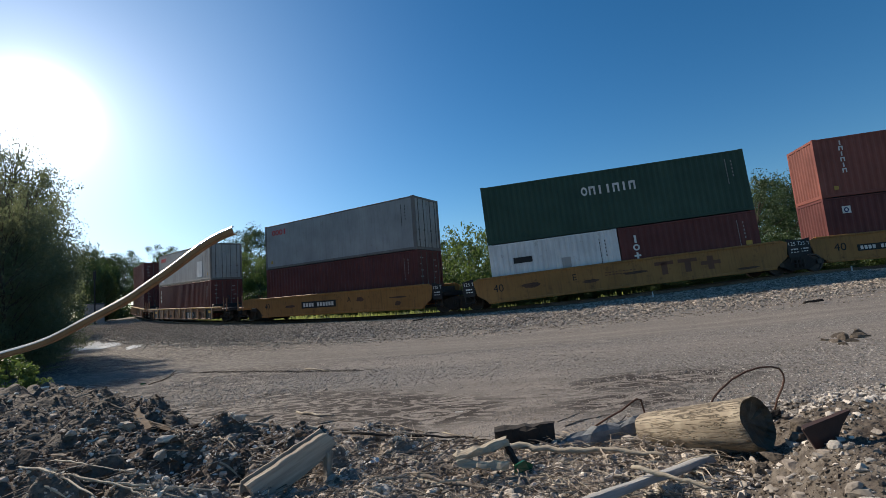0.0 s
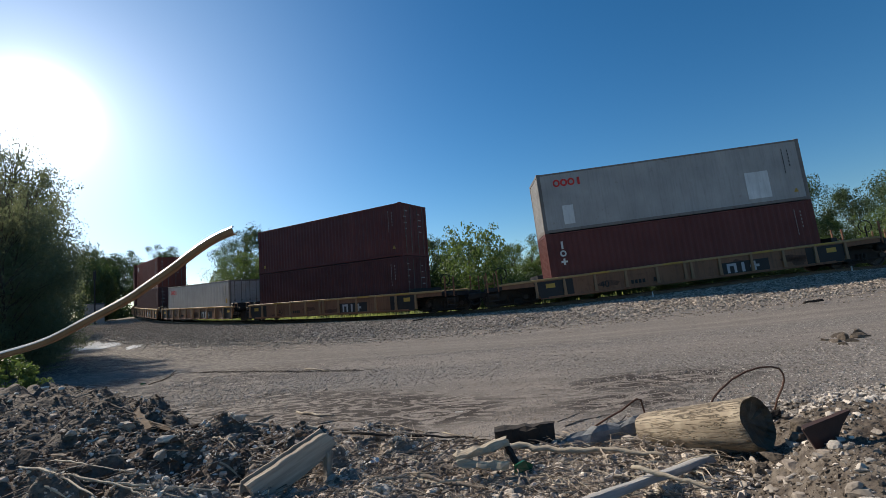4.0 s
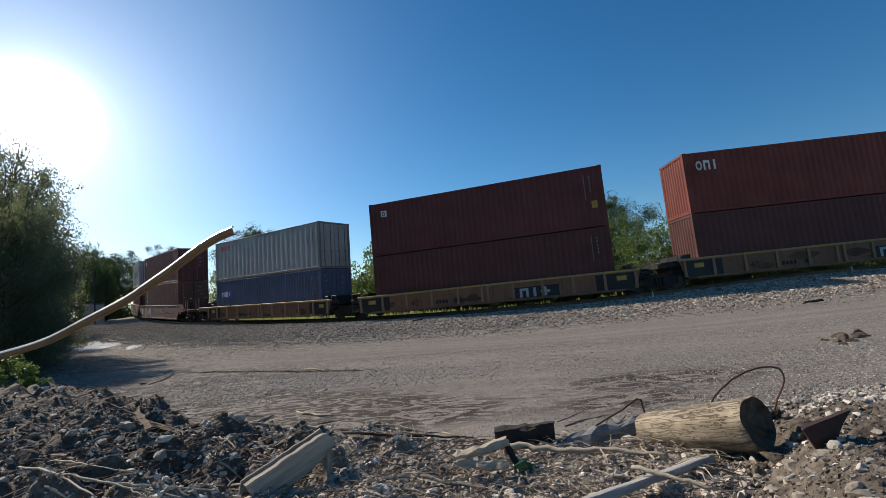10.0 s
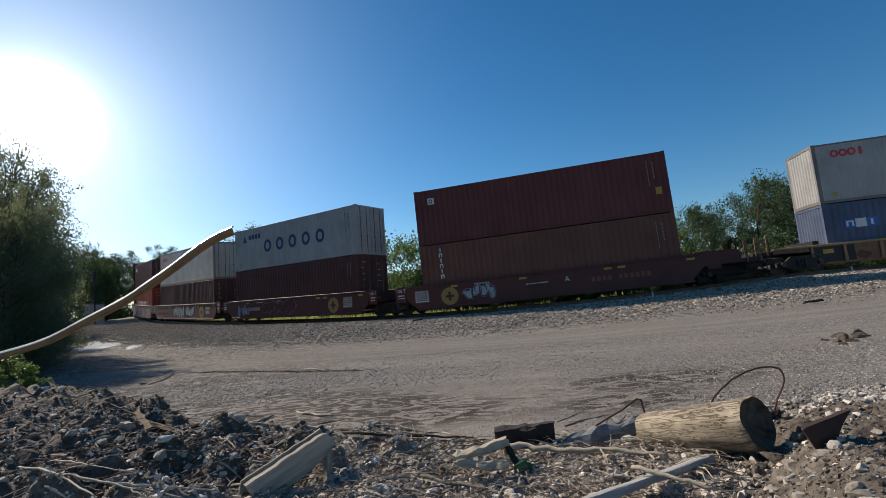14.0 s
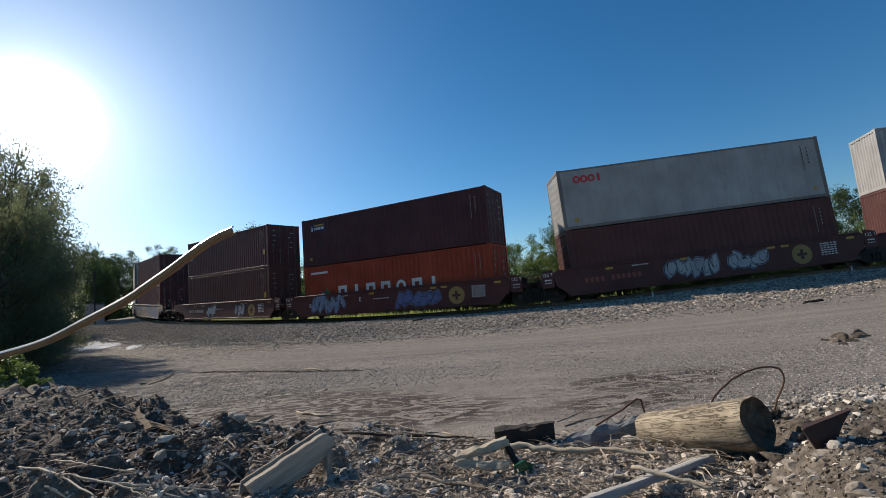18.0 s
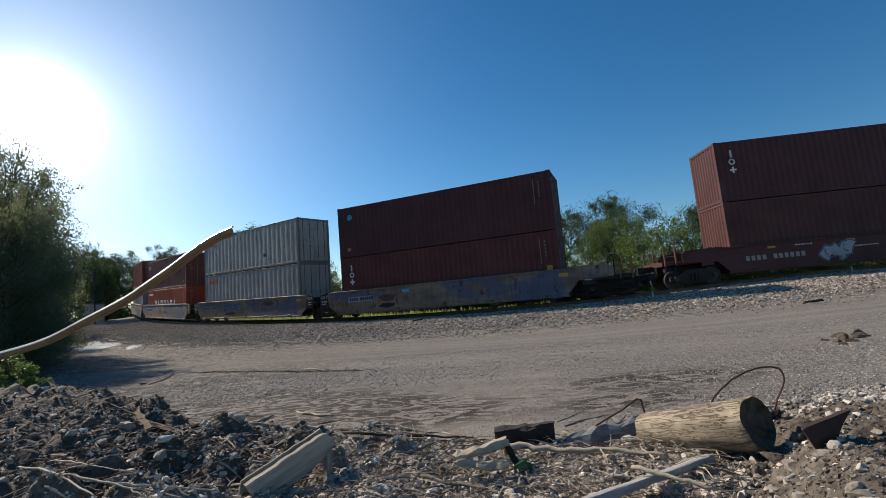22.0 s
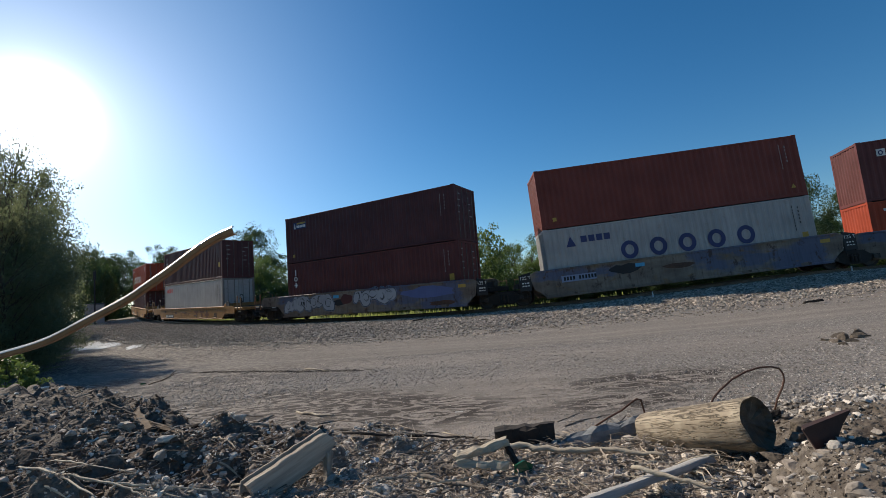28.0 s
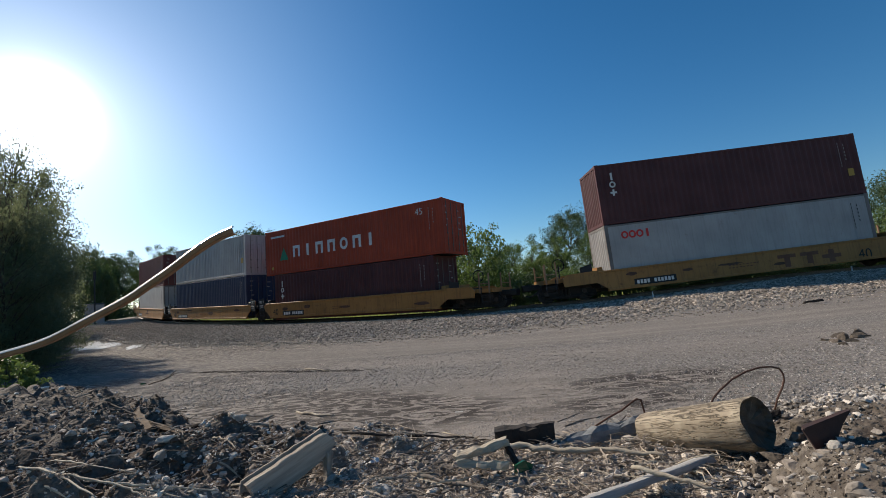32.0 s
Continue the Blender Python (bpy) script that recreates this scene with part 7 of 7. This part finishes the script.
    ob = part("plastic_scrap", Shape().plate([(-0.09, 0.0), (-0.03, -0.012), (0.10, 0.0), (0.06, 0.022), (-0.02, 0.014), (-0.07, 0.02)], -0.03, 0.03), REDPLASTIC, at=pose(2.9, 3.35, z, 0, 8, 12))
    tagged(ob, "faded red plastic scrap on the gravel", "plastic scrap")
    beam_between("bark_slab", up_from(1.24, 2.02, 0.01), up_from(1.37, 2.0, 0.016), 0.07, 0.022, CHARWOOD, "dark bark slab on the rubble behind the log", "bark slab", 0.4, 0.004, 71)
    z = gz(-0.30, 1.95) + 0.015
    ob = part("paper_scrap", Shape().add([(-0.05, -0.02, 0), (0.0, -0.028, 0.012), (0.05, -0.015, 0.004), (0.055, 0.02, 0.02), (0.0, 0.025, 0.03), (-0.045, 0.018, 0.014), (0.0, 0.0, 0.004)], [(0, 1, 4, 5), (1, 2, 3, 4), (0, 5, 6), (5, 4, 6), (4, 3, 6), (3, 2, 6), (2, 1, 6), (1, 0, 6)]), WHITEPAINT, at=pose(-0.39, 1.95, z, 0, 0, 10) @ Matrix.Scale(0.65, 4))
    tagged(ob, "crumpled white paper scrap in the rubble", "paper scrap")
    z = gz(0.07, 4.4) + 0.02
    ob = part("cardboard_scrap", Shape().plate([(-0.07, 0.0), (0.07, 0.0), (0.06, 0.03), (-0.05, 0.036)], -0.03, -0.024), BLEACHED, at=pose(0.0, 4.38, z - 0.01, -75, 0, 8) @ Matrix.Scale(0.6, 4))
    tagged(ob, "small pale cardboard scrap on the mud", "cardboard scrap")
    for i, (x, y, s_) in enumerate(((5.45, 6.5, 0.07), (5.7, 6.62, 0.09), (5.95, 6.7, 0.07), (6.2, 6.95, 0.08), (5.6, 6.4, 0.055), (5.85, 6.9, 0.08), (6.1, 6.75, 0.06), (5.5, 6.75, 0.05), (6.35, 7.15, 0.07), (6.0, 7.1, 0.05), (5.3, 6.2, 0.04))):
        rock(x, y, s_, SOILCLOD, "brown earth clod on the dirt lot", 340 + i, 0.1, "earth clod")
    # dark earth clods, the left side's shade put into their colour
    for i, (x, y, s_) in enumerate(((-1.45, 2.05, 0.075), (-1.75, 2.25, 0.09), (-1.15, 2.0, 0.06), (-1.95, 2.05, 0.085), (-1.3, 2.35, 0.06), (-2.3, 2.6, 0.10), (-1.05, 2.3, 0.05), (-2.0, 2.85, 0.08), (-0.95, 2.12, 0.045), (-1.62, 1.9, 0.055), (-2.6, 3.2, 0.11), (-0.75, 2.15, 0.04), (-2.9, 3.0, 0.1), (-1.55, 2.6, 0.06))):
        rock(x, y, s_ * 0.5, DARKSOIL, "dark earth clod with the heap's shade put into its colour", 240 + i, 0.2, "earth clod")
    beam_between("rotten_board", up_from(-2.54, 3.51, 0.012), up_from(-1.48, 2.47, 0.006), 0.055, 0.018, ROTWOOD, "dark rotten board sunk in the heap", "board", 0.5, 0.006, 610)
    beam_between("rotten_board", up_from(-2.35, 3.33, 0.012), up_from(-1.86, 2.74, 0.006), 0.035, 0.018, ROTWOOD, "dark rotten board sunk in the heap", "board", -0.3, 0.006, 611)
    # white scraps on the heap's left side
    for i, (x, y, s_) in enumerate(((-4.23, 4.67, 0.05), (-3.98, 4.45, 0.04), (-3.77, 4.33, 0.035), (-4.2, 4.33, 0.03), (-3.87, 3.92, 0.03), (-2.81, 3.18, 0.02), (-1.67, 2.45, 0.016), (-1.95, 2.34, 0.014), (-2.14, 2.72, 0.014), (-1.91, 2.48, 0.012), (-2.26, 2.42, 0.014))):
        rock(x, y, s_ * 0.6, LITPLASTER, "white plaster fragment on the heap", 640 + i, 0.5, "plaster fragment")
    z = gz(-6.36, 9.23) + 0.02
    ob = part("plastic_scrap", Shape().plate([(-0.12, 0.0), (-0.03, -0.014), (0.11, 0.0), (0.09, 0.05), (-0.02, 0.07), (-0.10, 0.05)], -0.05, 0.05), GREENGLASS, at=pose(-6.36, 9.23, z, 0, 6, 20) @ Matrix.Scale(0.45, 4))
    tagged(ob, "crushed green plastic scrap on the mud", "plastic scrap")
    # sticks that can be told apart
    lines = (([(-2.4, 3.5, 0.06), (-1.9, 3.1, 0.05), (-1.55, 2.75, 0.0)], 0.028, CHARWOOD),
             ([(-5.2, 6.0, 0.05), (-4.4, 5.3, 0.02)], 0.016, PALEWOOD), ([(-0.60, 2.32, 0.03), (-0.2, 2.28, 0.03), (0.05, 2.25, 0.04)], 0.009, CHARWOOD), ([(-0.28, 2.02, 0.0), (-0.1, 2.22, 0.06)], 0.007, TWIG),
             ([(-1.0, 2.75, 0.03), (-0.72, 2.72, 0.045), (-0.55, 2.7, 0.03)], 0.013, PALEWOOD), ([(-0.2, 1.70, 0.05), (-0.05, 1.60, 0.02), (0.1, 1.52, 0.01)], 0.009, TWIG), ([(-0.95, 1.9, 0.05), (-0.78, 1.84, 0.06)], 0.009, PALEWOOD),
             ([(-1.45, 2.6, 0.05), (-1.2, 2.75, 0.09), (-1.05, 2.85, 0.06)], 0.011, TWIG), ([(-0.35, 1.98, 0.02), (-0.42, 1.75, 0.0)], 0.007, TWIG))
    for i, (pts, rad, mat_) in enumerate(lines):
        pts = [(x, y, gz(x, y) + rad * 0.9 + 0.008 + max(0, z) * 0.3) for x, y, z in pts]
        stick("stick", pts, rad, mat_, "pale dry stick lying on the rubble" if mat_ is not CHARWOOD else "dark root on the rubble heap", seed=60 + i)
    # long bleached sticks lying across the near side of the heap
    for i, (pts, rad) in enumerate((
            ([(-1.771, 1.834, 0.100), (-1.578, 1.74, 0.106), (-1.445, 1.647, 0.108), (-1.304, 1.554, 0.100), (-1.163, 1.46, 0.086)], 0.0056),
            ([(-1.445, 1.662, 0.106), (-1.336, 1.629, 0.097), (-1.231, 1.595, 0.087), (-1.129, 1.562, 0.068), (-1.053, 1.529, 0.049)], 0.0052),
            ([(-1.213, 1.597, 0.079), (-1.118, 1.602, 0.064), (-1.024, 1.607, 0.047), (-0.939, 1.612, 0.030), (-0.863, 1.617, 0.015)], 0.0048),
            ([(-1.195, 1.613, 0.060), (-1.069, 1.586, 0.047), (-0.938, 1.56, 0.022)], 0.0040),
            ([(-1.417, 1.563, 0.105), (-1.38, 1.56, 0.086), (-1.339, 1.558, 0.060)], 0.0044),
            ([(-1.274, 2.352, 0.008), (-1.211, 2.305, 0.020), (-1.153, 2.257, 0.019), (-1.102, 2.21, 0.012), (-1.061, 2.162, -0.004)], 0.0056),
            ([(-1.78, 1.99, 0.072), (-1.629, 1.914, 0.080), (-1.473, 1.838, 0.076), (-1.239, 1.761, 0.055)], 0.0042))):
        stick("stick", pts, rad, PALEWOOD, "long bleached stick lying across the rubble heap", seed=520 + i)
    # lumps of dug earth and pale stones round the iron
    for i, (x, y, s_) in enumerate(((1.165, 1.60, 0.050), (1.10, 1.52, 0.040), (0.99, 1.50, 0.036), (1.06, 1.36, 0.034), (0.93, 1.46, 0.030))):
        rock(x, y, s_ * 0.8, SOILCLOD, "brown lump of dug earth on the bank", 720 + i, 0.25, "earth clod")
    for i, (x, y, s_) in enumerate(((0.863, 1.399, 0.020), (0.91, 1.361, 0.026), (0.915, 1.32, 0.022), (1.30, 1.77, 0.020), (0.914, 1.085, 0.016), (1.029, 1.323, 0.012), (1.055, 1.301, 0.014), (0.863, 1.35, 0.024), (0.884, 1.198, 0.018), (1.04, 1.18, 0.015), (0.76, 1.32, 0.019), (1.11, 1.35, 0.011), (0.95, 1.27, 0.014), (0.98, 1.20, 0.013), (0.83, 1.30, 0.017), (0.94, 1.16, 0.012))):
        rock(x, y, s_ * 0.55, (PALESTONE, ROCK, PALESTONE, CONCRETE)[i % 4], ("pale angular stone on the earth bank", "rough grey stone on the earth bank", "pale angular stone on the earth bank", "broken grey concrete lump on the earth bank")[i % 4], 740 + i, 0.45)
    strewn = (([(-1.31, 2.48), (-1.19, 2.36), (-1.11, 2.27)], 0.006318, PALEWOOD),
              ([(-1.92, 2.15), (-1.62, 2.02), (-1.38, 1.99)], 0.008842, TWIG),
              ([(-3.25, 3.96), (-2.75, 3.63), (-2.13, 3.13)], 0.00924, CHARWOOD),
              ([(-0.38, 2.19), (-0.42, 3.87)], 0.006076, TWIG),
              ([(-1.14, 4.17), (-0.44, 2.49), (-0.32, 3.85)], 0.01078, CHARWOOD),
              ([(-0.15, 3.80), (0.21, 3.48)], 0.007812, PALEWOOD),
              ([(-0.30, 1.91), (-0.17, 1.74), (-0.04, 1.51)], 0.006005, PALEWOOD),
              ([(-0.37, 1.83), (-0.20, 1.59), (-0.07, 1.52)], 0.005736, TWIG),
              ([(0.54, 1.49), (0.63, 1.53), (0.59, 1.28)], 0.00402, PALEWOOD),
              ([(-1.80, 5.06), (-1.50, 4.82), (-1.28, 4.71)], 0.0191, PALEWOOD),
              ([(-2.08, 4.74), (-2.02, 5.04)], 0.0189, TWIG),
              ([(-0.58, 2.42), (-0.36, 2.29)], 0.005099, TWIG),
              ([(-1.39, 4.44), (-1.19, 4.52), (-0.93, 4.38)], 0.0084, TWIG),
              ([(-1.67, 2.81), (-1.27, 2.62), (-2.08, 4.92)], 0.0063, TWIG),
              ([(0.04, 2.15), (0.21, 2.12)], 0.003631, PALEWOOD),
              ([(0.83, 3.68), (1.06, 3.83), (1.29, 3.87)], 0.0084, TWIG),
              ([(0.80, 3.82), (1.08, 4.06)], 0.0063, TWIG),
              ([(-1.52, 2.39), (-1.36, 2.38), (-1.29, 2.52)], 0.005795, TWIG),
              ([(-1.07, 2.26), (-0.83, 2.15)], 0.00353, PALEWOOD),
              ([(-1.04, 1.98), (-0.96, 2.01)], 0.006925, PALEWOOD))
    for i, (pts, rad, mat_) in enumerate(strewn):
        ends = [Vector((x, y, gz(x, y))) for x, y in pts]
        lift = 0.0
        for a, b in zip(ends, ends[1:]):
            lift = max(lift, max(gz(*a.lerp(b, k / 5)[:2]) - a.lerp(b, k / 5).z for k in range(6)))
        pts = [q + Vector((0, 0, rad * 0.6 + 0.55 * lift)) for q in ends]
        stick("stick", pts, rad, mat_, {PALEWOOD: "pale peeled stick lying on the rubble", TWIG: "grey weathered stick lying on the rubble", CHARWOOD: "dark rotten branch half sunk in the rubble"}[mat_], seed=360 + i)
    for i, pts in enumerate(([(-3.07, 9.34, 0.02), (-2.8, 9.0, 0.04), (-2.42, 8.69, 0.02)], [(-6.1, 9.0, 0), (-5.7, 8.8, 0.10), (-5.3, 8.7, 0.22)], [(-5.75, 8.85, 0.06), (-5.5, 9.0, 0.25)])):
        pts = [(x, y, gz(x, y) + z + 0.02) for x, y, z in pts]
        stick("stick", pts, 0.018, PALEWOOD if i == 0 else TWIG, "pale broken branch on the dirt lot", seed=90 + i)


heap_things()


def litter():
    """Countless twigs, splinters and chips in the heap."""
    r = np.random.RandomState(51)
    kinds = []
    for i in range(6):
        rr = random.Random(i)
        sh = Shape().tube([(-1, 0, 0), (-0.3, rr.uniform(-0.15, 0.15), rr.uniform(-0.1, 0.12)), (0.4, rr.uniform(-0.2, 0.2), rr.uniform(-0.1, 0.1)), (1, rr.uniform(-0.15, 0.15), 0)], [0.034, 0.036, 0.03, 0.02], 4)
        tri = []
        for q in sh.f:
            tri += [(q[0], q[k], q[k + 1]) for k in range(1, len(q) - 1)]
        kinds.append((np.array(sh.v), np.array(tri)))
    x, y = spread(12000, 17, -50, 30, 1.1, 8.0, 1.1)
    edge = berm_edge(np.degrees(np.arctan2(x, y)))
    rad = np.hypot(x, y)
    az = np.degrees(np.arctan2(x, y))
    keep = (rad < edge * 1.08) & ((az < 28) | (r.uniform(0, 1, len(x)) < 0.25) | (rad > 2.0))
    x, y, rad = x[keep], y[keep], rad[keep]
    size = (0.008 + 0.070 * r.uniform(0, 1, len(x)) ** 4.5) * np.clip(rad / 1.8, 0.8, 1.8)
    scatter("twigs", np.column_stack([x, y, ground_z(x, y) + 0.012 + 0.02 * r.uniform(0, 1, len(x))]), size, TWIG, "dry twigs and splinters tangled in the rubble", "twigs", kinds, 9, 0.5)
    # longer sticks and pale splinters on the middle of the heap
    x, y = spread(1150, 87, -24, 31, 1.45, 2.6, 1.0)
    keep = np.hypot(x, y) < berm_edge(np.degrees(np.arctan2(x, y))) * 1.04
    x, y = x[keep], y[keep]
    long = 0.03 + 0.085 * r.uniform(0, 1, len(x)) ** 2.4
    pale = r.uniform(0, 1, len(x)) < 0.35
    spot = np.column_stack([x, y, ground_z(x, y) + 0.012 + 0.022 * r.uniform(0, 1, len(x))])
    scatter("dead_sticks", spot[~pale], long[~pale] * 0.85, TWIG, "grey dead sticks tangled over the rubble", "sticks", kinds, 88, 0.45)
    scatter("splinters", spot[pale], long[pale] * 0.8, PALEWOOD, "pale wood splinters tangled over the rubble", "splinters", kinds, 89, 0.45)
    # a line of drifted debris along an old rut
    u = r.uniform(0, 1, 420)
    x = -6.4 + 4.6 * u + r.normal(0, 0.12, len(u))
    y = 11.1 - 2.6 * u + r.normal(0, 0.05, len(u))
    scatter("drift_debris", np.column_stack([x, y, ground_z(x, y) + 0.015]), r.uniform(0.03, 0.10, len(u)), CHARWOOD, "dark drifted debris along an old rut", "debris", kinds, 12, 0.5)
    # chips on the lot near the heap
    x, y = spread(420, 19, -40, 40, 3.0, 9.0, 1.0)
    scatter("chips", np.column_stack([x, y, ground_z(x, y) + 0.01]), r.uniform(0.02, 0.07, len(x)), TWIG, "scattered wood chips on the dirt lot", "wood chips", kinds, 10, 0.4)


litter()


def puddles():
    """Water lying in shallow hollows, its glare put into the pale colour."""
    for i, (x, y, w, h, turn) in enumerate(((-21.3, 27.0, 5.6, 2.3, 128), (-17.4, 24.6, 2.6, 0.8, 120), (-23.6, 29.6, 3.0, 0.9, 130))):
        n = 26
        rr = random.Random(i)
        wob = [rr.uniform(0.72, 1.1) for _ in range(n)]
        place = pose(x, y, gz(x, y), 0, 0, turn)
        v, f = [(0, 0, 0.014)], [(0, 1 + k, 1 + (k + 1) % n) for k in range(n)]
        for q, up in ((0.35, 0.014), (0.7, 0.014), (1.0, 0.012), (1.03, -0.06)):
            for k in range(n):
                a = Vector((w / 2 * math.cos(2 * math.pi * k / n) * wob[k] * q, h / 2 * math.sin(2 * math.pi * k / n) * wob[k] * q, 0))
                e = place @ a
                v.append((a.x, a.y, gz(e.x, e.y) - place.translation.z + up))
        for m in range(3):
            f += [(1 + m * n + k, 1 + (m + 1) * n + k, 1 + (m + 1) * n + (k + 1) % n, 1 + m * n + (k + 1) % n) for k in range(n)]
        ob = part("puddle", Shape().add(v, f), PUDDLE, at=place)
        tagged(ob, "shallow puddle on the dirt lot, glare put into its pale colour", "puddle")


puddles()


def by_the_track():
    """Two pale marker stakes, dark wood scraps on the ballast and a clod on the lot."""
    for x, y, h in ((9.0, 19.7, 0.27), (18.4, 20.3, 0.27)):
        stake = part("marker_stake", Shape().box(-0.02, 0.02, -0.02, 0.02, -0.05, h, 0.005), WHITEPAINT, at=pose(x, y, gz(x, y)))
        tagged(stake, "short white marker stake beside the track", "stake")
    for i, (x, y, a) in enumerate(((-1.55, 21.7, 10), (10.68, 13.22, -15))):
        z = gz(x, y) + 0.05
        d = Vector((math.cos(radians(a)), math.sin(radians(a)), 0)) * 0.24
        beam_between("tie_scrap", Vector((x, y, z)) - d, Vector((x, y, z + 0.04)) + d, 0.10, 0.06, CHARWOOD, "dark broken tie scrap on the ballast", "wood scrap", 0.1, 0.012, 30 + i)


by_the_track()


def motions():
    times = [i * 0.5 for i in range(65)]
    for ob, s, off in MOVERS:
        walk(ob, [(t, track_pose(s + train_shift(t)) @ off) for t in times])
    for tk, car, s, x in TRUCKS:
        rows = []
        for t in times:
            q = s + train_shift(t)
            rows.append((t, track_pose(q).inverted() @ track_pose(q + x, 0.9)))
        walk(tk, rows)
    # the wheels roll on the rails
    beats = [i / 15 for i in range(481)]
    turns = [math.degrees(train_shift(t) / 0.42) for t in beats]
    rolling = {x: [(t, pose(x, 0, 0.42, 0, a, 0) @ pose(0, 0, -0.42)) for t, a in zip(beats, turns)] for x in (-0.88, 0.88)}
    for tk, car, s, x in TRUCKS:
        for ob in tk.children:
            if ob.name.startswith("wheelset"):
                walk(ob, rolling[-0.88 if ob.matrix_basis.translation.x < 0 else 0.88])


motions()
